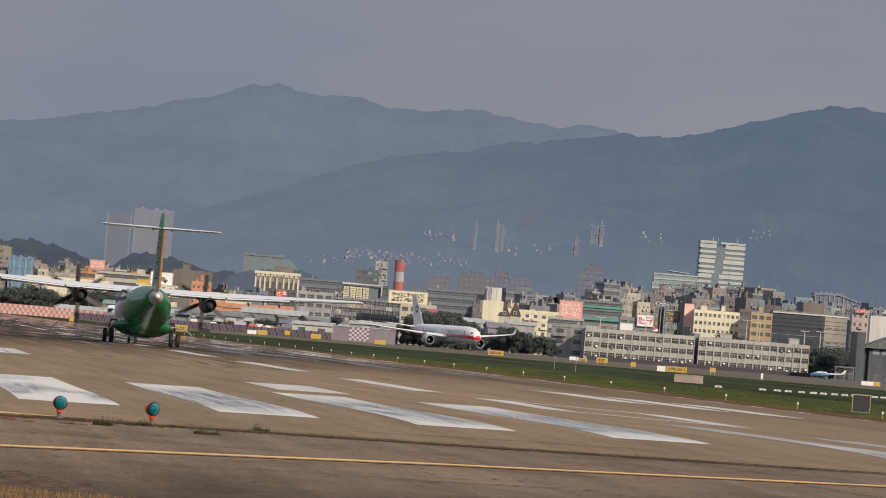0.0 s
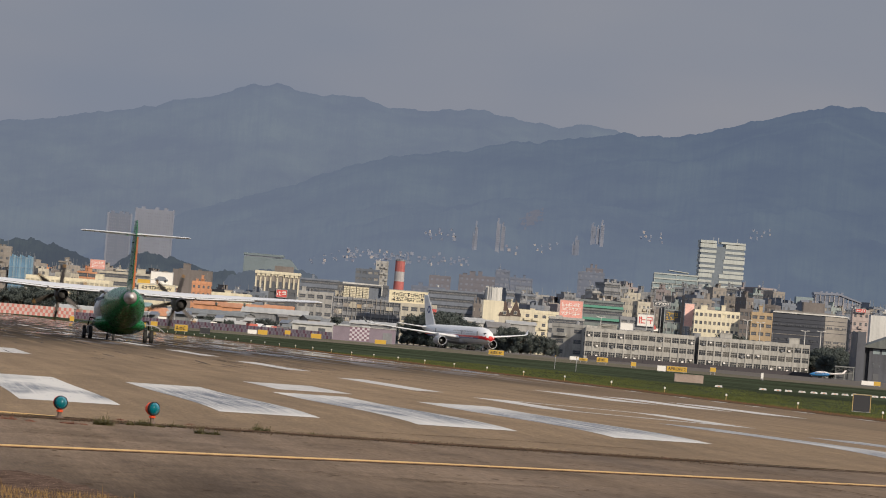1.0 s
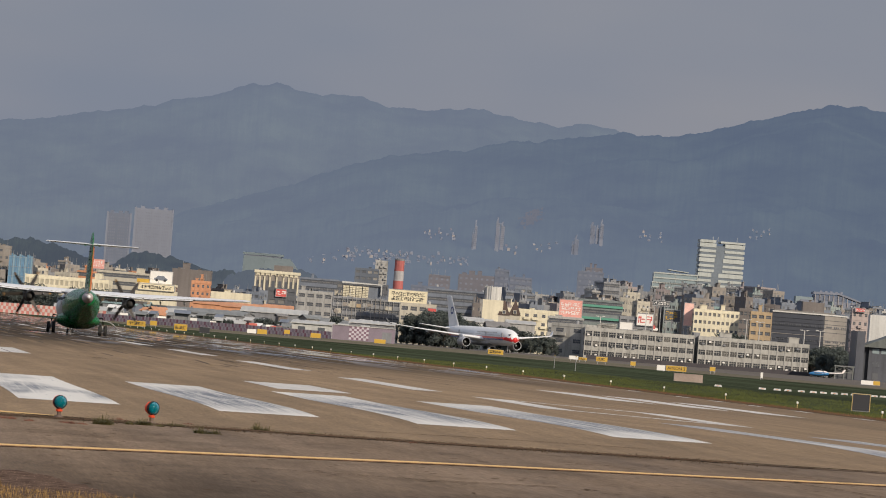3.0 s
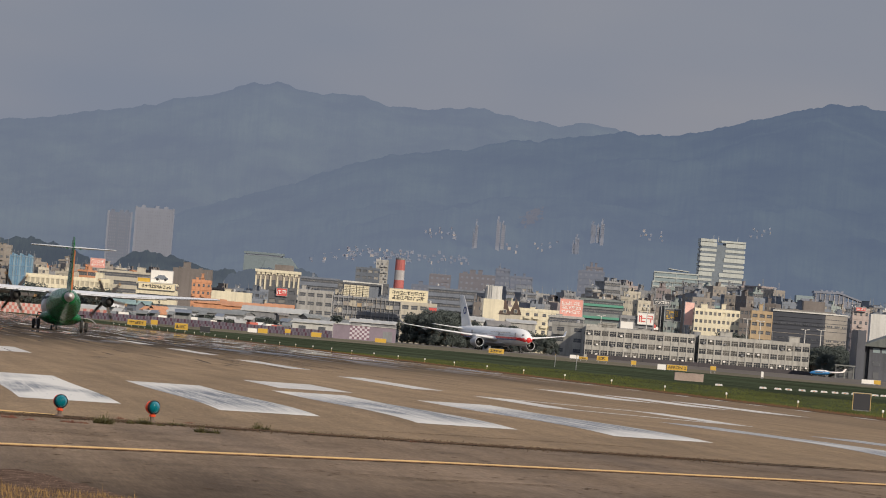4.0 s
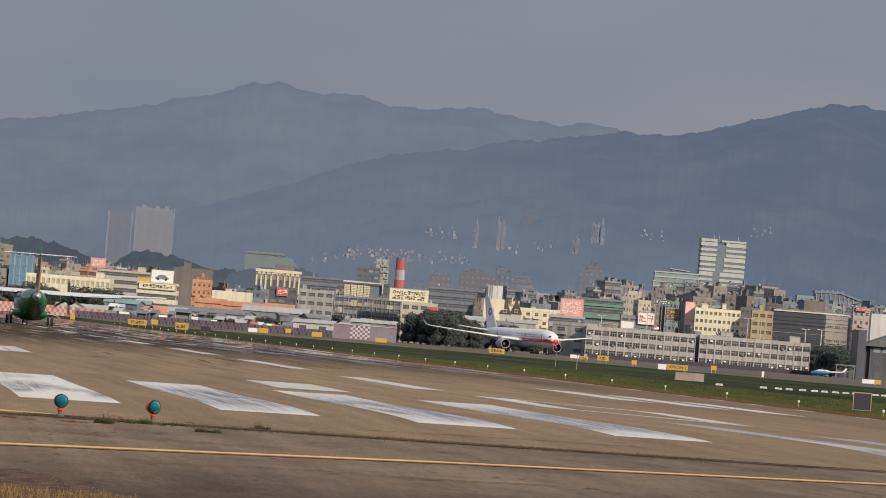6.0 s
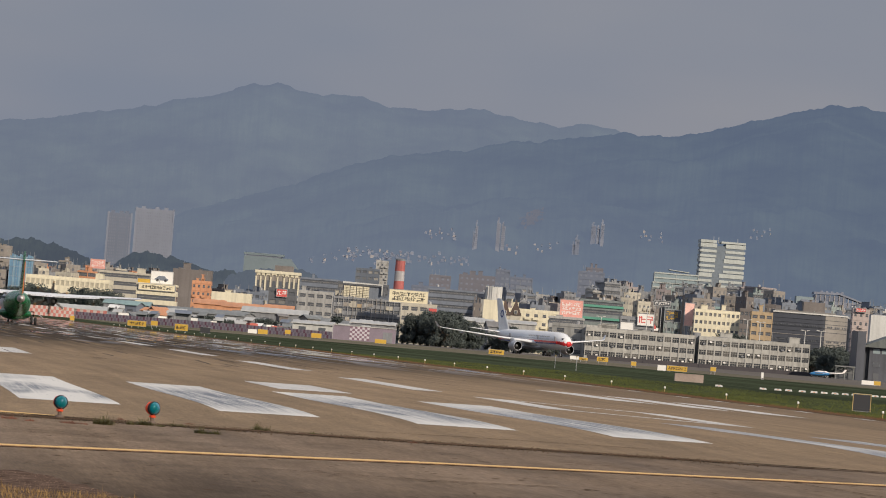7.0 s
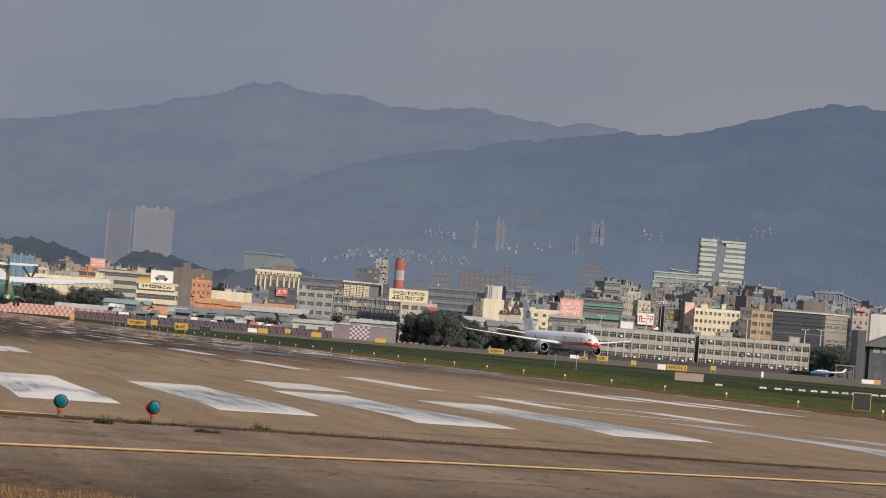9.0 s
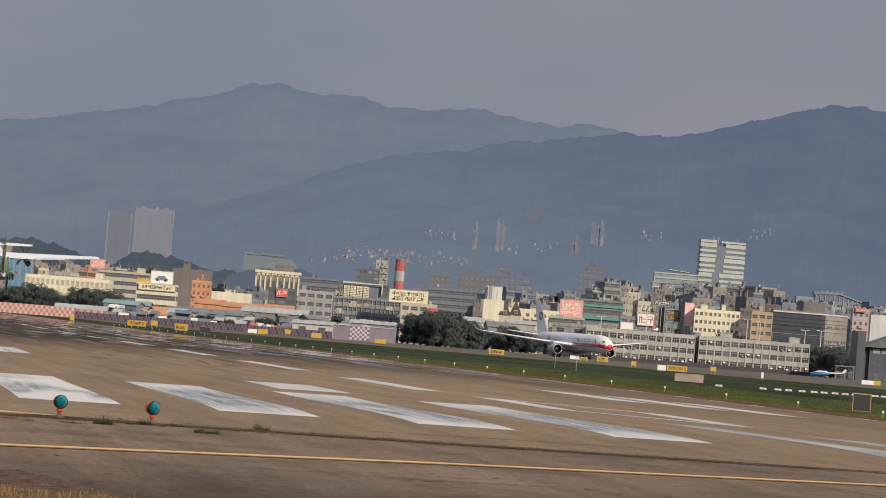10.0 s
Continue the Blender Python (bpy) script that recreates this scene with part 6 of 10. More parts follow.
building("apartment_block", 498.1, 2238.2, 6.3, 13.7, 33.4, 25.3, W_OFFWHITE, "weathered off-white city block with small windows", 10, 1, "band", side=3, bits=5, signs=0, single=True)
building("apartment_block", 412.8, 2058.8, 6.3, 12.9, 25.4, -31.7, W_TAN, "tan tiled city block with small windows", 7, 3, "bars", side=3, bits=6, signs=0)
building("apartment_block", 422.2, 2081.7, 5.2, 12.9, 25.7, 17, W_SLATE, "slate-grey tiled city block with small windows", 7, 3, "bars", side=3, bits=5, signs=0)
building("apartment_block", 419.9, 2054.2, 4, 9.4, 27.5, -24.6, W_SLATE, "slate-grey tiled city block with small windows", 8, 3, "grid", side=3, bits=6, signs=0)
building("apartment_block", 425.8, 2064.7, 3.7, 17.8, 27.9, -21.4, W_PINK, "pinkish tiled city block with small windows", 8, 3, "bars", side=3, bits=6, signs=2)
building("apartment_block", 417.6, 2011.1, 4.4, 15.1, 26.9, 21.8, W_GREEN, "pale green city block with small windows", 8, 3, "bars", side=3, bits=5, signs=0)
building("apartment_block", 423.1, 2021.5, 4.9, 12.6, 25.8, 24.2, W_SLATE, "slate-grey tiled city block with small windows", 7, 1, "band", side=3, bits=5, signs=0, single=True)
building("apartment_block", 423.8, 2005.3, 4.6, 16.9, 27.1, -27.2, W_SLATE, "slate-grey tiled city block with small windows", 8, 3, "bars", side=3, bits=4, signs=0)
building("apartment_block", 435.5, 2037.1, 6, 10.1, 25.7, 16.4, W_PINK, "pinkish tiled city block with small windows", 7, 1, "band", side=3, bits=4, signs=0, single=True)
building("apartment_block", 433.6, 2004.2, 7.1, 16.5, 25.2, 14.2, W_GREY, "grey concrete city block with small windows", 7, 1, "band", side=3, bits=3, signs=2, single=True)
building("apartment_block", 452, 2065.7, 4.4, 17.2, 29.2, -24.9, W_TAN, "tan tiled city block with small windows", 8, 3, "grid", side=3, bits=6, signs=2)
building("apartment_block", 443, 2003.7, 6.5, 10.1, 28.4, 4.5, W_SLATE, "slate-grey tiled city block with small windows", 8, 3, "bars", side=3, bits=5, signs=1)
building("apartment_block", 448.9, 2004.2, 6.5, 16.6, 27.3, 22.7, W_GREY, "grey concrete city block with small windows", 8, 3, "grid", side=3, bits=4, signs=1)

# front rows, by hand
scaffold_block(73.8, 2257.9, -7)
building("apartment_block", 65.4, 2309.3, 9, 8, 31.4, -7, W_TAN, "tan city block with roof sheds", 9, 3, "bars", side=3, bits=4)
building("factory", 83.7, 1954.4, 35.3, 24.7, 15.7, -7, W_BRIGHT, "long cream factory with pilasters and pale shutters", 3, 17, "grid", side=3, bits=2, single=True, pier=0.34, glass=SHUTTER)
building("factory", 110.1, 2001.6, 22, 15.4, 20.2, -7, W_CREAM, "cream workshop with flat roof", 6, 1, "band", side=3, bits=2, single=True)
building("shop_building", 114.8, 1849.8, 15.6, 10.9, 15.1, -7, W_BRIGHT, "yellow-cream shop building with lettering on its front", 4, 1, "band", side=3, bits=0, single=True)
building("brick_building", 149.2, 2147.9, 18.1, 12.7, 25.2, -7, W_BROWN, "grey-brown blank-walled city block", 7, 5, "blind", side=3, bits=4)
building("orange_building", 136, 1897.6, 7.9, 8, 18.1, -7, W_ORANGE, "orange brick house with stepped roof", 6, 4, "bars", side=3, bits=4, single=True)
building("workshop", 152.2, 1946, 16.9, 11.8, 14.6, -7, W_BRIGHT, "cream workshop with blank walls", 5, 5, "blind", side=3, bits=2)
building("dark_building", 176.2, 1973.3, 11.9, 8.3, 18.4, -7, W_DARK, "dark shop building behind a red sign", 5, 3, "grid", side=3, bits=0)
building("office_building", 187.4, 1941.7, 14.8, 10.3, 18.1, -7, W_OFFWHITE, "off-white office building with gridded front", 5, 4, "grid", side=3, bits=1, single=True)
louvred_hall(222.4, 2088.0, -7)
decks = building("car_park", 201.5, 1869.4, 27.6, 19.3, 16.2, -7, W_GREY, "grey multi-storey car park with dark decks", 5, 1, "band", side=3, bits=2, single=True)
rd = random.Random(61)
for k in range(15):
    px = -13.4 + k * 1.9 + rd.uniform(-0.3, 0.3)
    part("deck_post", boxes((px - 0.09, px + 0.09, -0.62, -0.36, 0.1, 16.2 + rd.uniform(0.2, 1.6))), rd.choice((W_OFFWHITE, STEEL, W_TAN)), decks)
for k in range(26):
    px, fl, wd = rd.uniform(-13, 12), rd.randrange(1, 5), rd.uniform(0.8, 2.8)
    part("deck_screen", boxes((px, px + wd, -0.50 - 0.004 * k, -0.37, fl * 3.24 + rd.uniform(-0.2, 0.9), fl * 3.24 + rd.uniform(1.3, 2.6))), rd.choice((W_OFFWHITE, W_CREAM, W_TAN, W_TAN, W_SLATE, W_DARK, W_SAND)), decks)
building("office_building", 220.1, 1846.9, 14.5, 10.2, 15.6, -7, W_CREAM, "cream office building beside a red box", 4, 4, "grid", side=3, bits=1, single=True)
building("tower_base", 248.3, 1833.4, 8.1, 8, 19.3, -7, W_BRIGHT, "cream base of a water tower", 6, 3, "blind", side=3, bits=0)
building("office_building", 269.6, 1860.7, 23.8, 12.1, 17.0, -7, W_BRIGHT, "cream office building with terraces", 5, 7, "bars", side=3, bits=3, single=True)
building("office_building", 270.1, 1780.3, 13.2, 9.2, 14.5, -7, W_OFFWHITE, "off-white low building under a red billboard", 4, 1, "band", side=3, bits=1, single=True)
green_block = building("office_building", 306.7, 1927, 17.9, 12.5, 23.9, -7, W_GREENDARK, "dim green-grey office building with ribbon windows", 7, 1, "band", side=3, bits=2, single=True)
for z in (16.4, 21.6):
    part("green_band", boxes((-9.2, 9.2, -0.9, -0.36, z, z + 1.0)), GREEN_BAND, green_block, "bright green band")
building("office_building", 310.4, 1856, 13.8, 9.6, 17.4, -7, W_GREY, "grey building with roof hoarding", 5, 4, "grid", side=3, bits=2, single=True)
building("office_building", 339.4, 1872.6, 7.9, 8, 27.3, -7, W_TAN, "cream tiled office tower with windows", 8, 3, "bars", side=3, bits=1, single=True)
building("office_building", 340.5, 1842.2, 18.3, 12.8, 22.6, -7, W_BRIGHT, "cream office building with rows of windows and lettering", 7, 10, "grid", side=3, bits=4, pier=0.4)
building("office_building", 367.1, 1919.5, 5.5, 8, 25.2, -7, W_BROWN, "brown tiled city block", 7, 3, "grid", side=3, bits=1, single=True)
building("office_building", 356.5, 1830.1, 8.6, 8, 23.2, -7, W_SAND, "tan office building with framed front", 7, 3, "grid", side=3, bits=1, single=True)
building("office_building", 415.4, 2014.3, 9.5, 8, 31.5, -7, W_BROWN, "brown block with blank walls", 9, 3, "blind", side=3, bits=1)
curved_hall(384.4, 1867, 32, 25.1, -7)
building("pink_tower", 389.4, 1795.9, 6.7, 8, 27.1, -7, W_ROSE, "slim pink tower with a red sign at its top", 8, 3, "bars", side=2, bits=1, single=True)
building("white_shed", 390.3, 1765.5, 7, 8, 24.8, -7, W_WHITE, "white hall with blank walls", 7, 3, "blind", side=3, bits=1)
office = building("airport_office", 282.3, 1678.1, 40.3, 14, 10.7, -7, W_OFFICE, "weathered white three-storey airport office with rows of windows", 3, 14, "grid", side=2, bits=4, pier=0.17, single=True, glass=GLASS_OFFICE)
air_units(office, 40.3, 10.7, 3, 14, 1039)
office = building("airport_office", 323.9, 1672.9, 40.7, 14, 10.7, -7, W_OFFICE, "weathered white three-storey airport office with rows of windows", 3, 14, "grid", side=2, bits=4, pier=0.17, single=True, glass=GLASS_OFFICE)
air_units(office, 40.7, 10.7, 3, 14, 1240)
building("stair_tower", 303.7, 1679.5, 2.3, 12, 11.9, -7, W_GREY, "grey stair tower between two offices", 3, 3, "blind", side=3, bits=0)
building("airport_annex", 258.6, 1696.1, 14.2, 14, 11.6, -33, W_OFFICE, "plain grey-white airport annex with few windows", 3, 2, "bars", side=3, bits=1, single=True)

# low sheds behind the fence
shed("shed", 124.1, 1697.6, 27.5, 14, 5.5, 1.6, -4.1, W_GREY, ROOF_DULL, "long low shed with a weathered grey roof")
shed("shed", 150.7, 1714.4, 24.2, 14, 7.6, 1.8, -9.2, W_GREY, ROOF_METAL, "low shed with a pale sheet roof")
shed("shed", 142.4, 1755.8, 16.1, 14, 8.9, 1.6, -6.1, W_ORANGE, ROOF_ORANGE, "low shed with an orange sheet roof")
shed("shed", 153.9, 1734.2, 10.6, 14, 8.8, 2, -6.5, W_ORANGE, ROOF_ORANGE, "low shed with an orange sheet roof")
shed("shed", 132.5, 1797.3, 12.1, 14, 9.4, 1.8, -5.5, W_ORANGE, ROOF_ORANGE, "low shed with an orange sheet roof")
shed("shed", 149.6, 1553.4, 13.4, 14, 4.5, 1, -11.2, W_WHITE, ROOF_METAL, "white site hut with a flat sheet roof")
shed("shed", 178.3, 1630.4, 15.6, 14, 6.3, 1, -9.9, W_GREY, ROOF_METAL, "grey open store with a sheet roof")
shed("shed", 107.2, 1649.3, 12.1, 14, 5, 1.2, -4.8, W_CREAM, ROOF_METAL, "low cream shed with sheet roof")
shed("shed", 100.5, 1801.2, 17.6, 14, 6.8, 1.4, -10.5, W_GREY, ROOF_GREEN, "grey workshop with a teal roof")
shed("shed", 82.4, 1783.3, 19.6, 14, 3.6, 1.4, -5, W_TAN, ROOF_METAL, "low tan workshop with sheet roof")
shed("shed", 229.5, 1785.3, 18.8, 14, 11, 1.4, -1.4, W_CREAM, ROOF_METAL, "low cream shed with sheet roof")
shed("shed", 237.5, 1774.3, 6.1, 14, 10.6, 1.4, -8.4, W_WHITE, ROOF_METAL, "low white house with sheet roof")
shed("shed", 241.1, 1758.7, 8.5, 14, 9.3, 2, -1.5, W_GREY, ROOF, "low grey house with dark roof")
shed("shed", 251.5, 1772.5, 10.9, 14, 11.3, 1.2, -5.7, W_OFFWHITE, ROOF_METAL, "low white shed with sheet roof")

# small houses and huts between the sheds
shed("shed", 164.9, 1646.5, 4.8, 8.9, 2.2, 0.9, -13.4, W_GREY, ROOF_DULL, "small grey hut with a weathered grey roof")
shed("shed", 173.8, 1725, 5.5, 8.8, 5.2, 0.8, 0.6, W_GREY, ROOF_DULL, "small grey hut with a weathered grey roof")
shed("shed", 165.8, 1675.7, 2.5, 8.4, 5.7, 1.4, -13.1, W_TAN, ROOF_DULL, "small tan house with a weathered grey roof")
shed("shed", 117.2, 1663, 5.3, 6.3, 0.6, 1.8, 12.4, W_SLATE, ROOF_GREEN, "small blue-grey hut with a teal roof")
shed("shed", 137.4, 1709.5, 4.3, 7.9, 6.1, 0.9, -31.2, W_GREY, ROOF_DULL, "small grey house with a weathered grey roof")
shed("shed", 98.7, 1684.3, 6.4, 8.3, 2.2, 1.6, 5.9, W_BROWN, ROOF, "small brown house with a dark roof")
shed("shed", 99.9, 1761.3, 5, 7.2, 6.5, 1.4, -28.8, W_SLATE, ROOF_GREEN, "small blue-grey hut with a teal roof")
shed("shed", 164.6, 1696.8, 6.5, 7.5, 6.6, 1.3, 18.7, W_TAN, ROOF_DULL, "small tan house with a weathered grey roof")
shed("shed", 151.7, 1686.1, 3.3, 6.7, 6.7, 0.7, 5, W_BROWN, ROOF, "small brown house with a dark roof")
shed("shed", 95.1, 1737, 4.4, 9.7, 2.3, 1.7, 7.2, W_GREY, ROOF_DULL, "small grey house with a weathered grey roof")
shed("shed", 109.9, 1711.4, 2.7, 8, 4.3, 1.3, 8.1, W_WHITE, ROOF_METAL, "small white house with a pale sheet roof")
shed("shed", 98.3, 1725.8, 6, 6, 0.5, 1.7, -22.1, W_GREY, ROOF_DULL, "small grey hut with a weathered grey roof")
shed("shed", 103.3, 1631.8, 5, 7.2, 3.5, 1.6, 18.4, W_CREAM, ROOF_ORANGE, "small cream house with an orange roof")
shed("shed", 162.4, 1678.1, 3.3, 6.3, 4.3, 1.2, 15, W_GREY, ROOF_METAL, "small grey hut with a pale sheet roof")
shed("shed", 98.2, 1680.4, 2.9, 7.7, 2.2, 1.3, 19.8, W_GREY, ROOF_DULL, "small grey house with a weathered grey roof")
shed("shed", 107.6, 1667.2, 4.9, 9.3, 1.2, 1.6, -26.7, W_GREY, ROOF_METAL, "small grey hut with a pale sheet roof")
shed("shed", 173.3, 1730.1, 4.5, 6.3, 3.4, 0.8, 13.2, W_GREY, ROOF_DULL, "small grey hut with a weathered grey roof")
shed("shed", 109, 1685.7, 2.9, 8.1, 0.6, 1.3, -6.9, W_TAN, ROOF_DULL, "small tan house with a weathered grey roof")
shed("shed", 114, 1689.5, 3.5, 9.6, 1.5, 0.9, -24.9, W_BROWN, ROOF, "small brown house with a dark roof")
shed("shed", 92.5, 1687.2, 5.6, 9.5, 1.4, 1.4, -25.2, W_SLATE, ROOF_GREEN, "small blue-grey hut with a teal roof")
shed("shed", 132.8, 1625.6, 4.4, 7.6, 1, 1.6, -36.4, W_GREY, ROOF_METAL, "small grey hut with a pale sheet roof")
shed("shed", 160.2, 1754.7, 7.1, 8.1, 6.7, 1, -16.8, W_GREY, ROOF_DULL, "small grey house with a weathered grey roof")
shed("shed", 135, 1720.6, 5.3, 6.8, 1.1, 1.4, 4.2, W_WHITE, ROOF_METAL, "small white house with a pale sheet roof")
shed("shed", 134.2, 1711, 5, 9.9, 3.2, 1.4, 11.6, W_TAN, ROOF_DULL, "small tan house with a weathered grey roof")
shed("shed", 120.1, 1669.4, 3.2, 7.3, 3.5, 0.8, 13, W_GREY, ROOF_METAL, "small grey hut with a pale sheet roof")
shed("shed", 101.2, 1657, 7, 6.5, 4.7, 1.1, -28.1, W_ORANGE, ROOF_ORANGE, "small orange house with a sheet roof")
shed("shed", 128.3, 1711, 4.3, 7.7, 3.3, 1.7, 5.6, W_GREY, ROOF_METAL, "small grey hut with a pale sheet roof")
shed("shed", 149.2, 1644.1, 3.7, 6.4, 0.7, 1.8, -28.8, W_GREY, ROOF_DULL, "small grey hut with a weathered grey roof")
shed("shed", 75.2, 1650.4, 4.8, 9, 1.1, 1.1, 17, W_TAN, ROOF_DULL, "small tan house with a weathered grey roof")
shed("shed", 88.1, 1712.6, 4.6, 8, 1.6, 0.8, -22.6, W_GREY, ROOF_METAL, "small grey hut with a pale sheet roof")
shed("shed", 105.2, 1647.9, 4.4, 8, 0.6, 1.1, -20.6, W_GREY, ROOF_DULL, "small grey house with a weathered grey roof")
shed("shed", 134.3, 1618.9, 3.7, 6.7, 1.1, 1.5, 10.3, W_TAN, ROOF_DULL, "small tan house with a weathered grey roof")
shed("shed", 139.4, 1753.9, 3, 9.1, 6.7, 1.8, -22.6, W_GREY, ROOF_DULL, "small grey house with a weathered grey roof")
shed("shed", 104.3, 1639.3, 4.9, 8.2, 4.9, 1.3, 11.8, W_ORANGE, ROOF_ORANGE, "small orange house with a sheet roof")
shed("shed", 135.6, 1705.7, 5.3, 9.4, 2.7, 0.6, -9.3, W_GREY, ROOF_DULL, "small grey hut with a weathered grey roof")
shed("shed", 112.4, 1722.7, 7.1, 8.1, 2, 0.9, -18.2, W_GREY, ROOF_DULL, "small grey house with a weathered grey roof")
shed("shed", 184.6, 1711.3, 2.8, 7.2, 3.5, 1.2, 12.5, W_GREY, ROOF_METAL, "small grey hut with a pale sheet roof")
shed("shed", 178, 1669.8, 3.3, 6.9, 5.1, 0.9, 22.4, W_WHITE, ROOF_METAL, "small white house with a pale sheet roof")
shed("shed", 178, 1666.8, 6.4, 6.1, 4, 1.4, -7.7, W_SLATE, ROOF_GREEN, "small blue-grey hut with a teal roof")
shed("shed", 182.2, 1697.2, 5.7, 7.5, 1.8, 1.1, 5.6, W_TAN, ROOF_DULL, "small tan house with a weathered grey roof")
shed("shed", 179.1, 1645.1, 6.2, 9.3, 4.3, 0.9, -16.1, W_GREY, ROOF_DULL, "small grey hut with a weathered grey roof")
shed("shed", 173.1, 1652.6, 4.3, 8.8, 3.6, 1.7, -36.6, W_GREY, ROOF_DULL, "small grey house with a weathered grey roof")
shed("shed", 172, 1663.6, 4.8, 9.8, 4.9, 1.8, -29.1, W_GREY, ROOF_DULL, "small grey hut with a weathered grey roof")
shed("shed", 189.6, 1739, 4.8, 8.5, 6.4, 1.5, 21.7, W_GREY, ROOF_METAL, "small grey hut with a pale sheet roof")

# stalls, awnings and stacked stores crowd the strip behind the fence
def stall(x, y, w, h, rz, cloth, label):
    """A lean-to: posts, sloping sheet, counter."""
    top = base("stall", x, y, GROUND, rz, label, "stall", "stores behind the fence")
    part("store", boxes((-w / 2, w / 2, 0.5, 3.0, 0, h)), W_GREY, top)
    bm = bmesh.new()
    v = [bm.verts.new(p) for p in ((-w / 2 - 0.2, -1.2, h - 0.5), (w / 2 + 0.2, -1.2, h - 0.5), (w / 2 + 0.2, 3.1, h + 0.6), (-w / 2 - 0.2, 3.1, h + 0.6))]
    u = [bm.verts.new(q.co + Vector((0, 0, 0.12))) for q in v]
    for f4 in ((v[3], v[2], v[1], v[0]), u, *((v[k], v[(k + 1) % 4], u[(k + 1) % 4], u[k]) for k in range(4))):
        bm.faces.new(f4)
    part("awning", bm, cloth, top)
    for q in (-1, 1):
        part("post", boxes((q * w / 2 - 0.08, q * w / 2 + 0.08, -1.1, -0.94, 0, h - 0.5)), STEEL, top)


rs = random.Random(88)
for k in range(58):
    u = k / 57
    cloth, words = rs.choice(((SIGN_WHITE, "white"), (ROOF_METAL, "pale grey"), (ROOF_METAL, "pale grey"), (ROOF_DULL, "weathered grey"), (ROOF_DULL, "weathered grey"), (W_SLATE, "blue-grey")))
    stall(84 + 104 * u + rs.uniform(-2, 2), 1588 + rs.uniform(0, 95), rs.uniform(1.8, 5.5), rs.uniform(2.4, 5.2), -7 + rs.uniform(-14, 14), cloth, "low store with a sloping " + words + " awning behind the fence")

# billboards and signs on roofs
billboard("billboard", 111.9, 2283, 24.2, 7.2, 4.5, -7, SIGN_PALERED, SIGN_WHITE, "red billboard with white lettering on a roof", 2, 341, 3.7)
billboard("billboard", 116.8, 1852.6, 16, 8.8, 4.8, -7, SIGN_WHITE, W_SLATE, "white billboard with a car picture on a roof", 0, 342, 0.9)
billboard("billboard", 175.8, 1972.3, 15.5, 4.4, 3.1, -7, SIGN_RED, SIGN_WHITE, "small red sign with white lettering", 1, 343, 0.2)
billboard("billboard", 216, 1850.5, 16.2, 15.5, 5, -7, SIGN_CREAM, INK, "long cream billboard with two lines of dark lettering", 2, 344, 0.6)
billboard("billboard", 272, 1783.1, 15.3, 8.8, 6.6, -7, SIGN_PALERED, SIGN_WHITE, "faded red billboard covered with white lettering", 3, 345, 0.9)
billboard("billboard", 313.6, 1854.5, 14.9, 6.4, 4.6, -7, SIGN_WHITE, SIGN_RED, "white billboard with red lettering", 1, 346, 0.2)
billboard("billboard", 331.1, 1853.4, 16.1, 3.7, 9.2, -7, SIGN_SALMON, SIGN_RED, "tall pink billboard on a roof", 0, 347, 16.3)
billboard("billboard", 325.4, 1859.2, 17.4, 6.4, 4.6, -7, W_DARK, SIGN_YELLOW, "dark billboard with gold lettering", 2, 348, 17.6)
billboard("billboard", 323.2, 1874.5, 23.6, 6.6, 1.9, -7, W_DARK, SIGN_WHITE, "dark billboard with pale lettering", 1, 349, 23.8)
billboard("billboard", 277.6, 1681.7, 11.7, 4.6, 2.5, -7, SIGN_WHITE, INK, "white board with a ring emblem", 0, 350, 1)
billboard("billboard", 225.5, 1845.2, 12, 3.2, 2.7, -7, SIGN_RED, SIGN_WHITE, "red box sign on a building", 0, 351, 0.2)
billboard("billboard", 389, 1794.9, 26.7, 3.8, 1.3, -7, SIGN_RED, SIGN_WHITE, "red sign on a pink tower", 1, 352, 0.2)
billboard("billboard", 114.8, 1848.8, 13.1, 14.5, 2.3, -7, SIGN_CREAM, INK, "cream fascia with dark lettering", 1, 353, 0.2)
billboard("billboard", 111.5, 1853.3, 15.8, 8.6, 1.6, -7, SIGN_YELLOW, INK, "yellow fascia board on a shop", 0, 354, 0.7)

# ---- airfield things ----
LAMP_ORANGE = material("orange lamp body", (0.72, 0.085, 0.03), 0.45, 0.15, 3.0, 40.0)
RUST = material("weathered brown metal", (0.14, 0.10, 0.08), 0.7, 0.3, 5.0, 40.0)
LENS = bpy.data.materials.new("teal lamp glass")
LENS.use_nodes = True
_b = LENS.node_tree.nodes["Principled BSDF"]
_b.inputs["Base Color"].default_value = (0.0, 0.150, 0.190, 1)
_b.inputs["Transmission Weight"].default_value = 0.3
_b.inputs["Coat Weight"].default_value = 0.3
_b.inputs["Coat Roughness"].default_value = 0.05
_b.inputs["Roughness"].default_value = 0.09
_b.inputs["IOR"].default_value = 1.45
_b.inputs["Specular IOR Level"].default_value = 0.12
_n = LENS.node_tree.nodes.new("ShaderNodeTexNoise")       # moulded ripples in the glass
_n.inputs["Scale"].default_value = 26.0
_p = LENS.node_tree.nodes.new("ShaderNodeBump")
_p.inputs["Strength"].default_value, _p.inputs["Distance"].default_value = 0.12, 0.02
LENS.node_tree.links.new(_n.outputs["Fac"], _p.inputs["Height"])
LENS.node_tree.links.new(_p.outputs["Normal"], _b.inputs["Normal"])
MIRROR = material("lamp reflector", (0.45, 0.45, 0.45), 0.2, 0.05, 4.0, 30.0, metal=0.9)
RUBBER = material("black rubber", (0.02, 0.02, 0.02), 0.8, 0.2, 4.0, 30.0, space="Object")
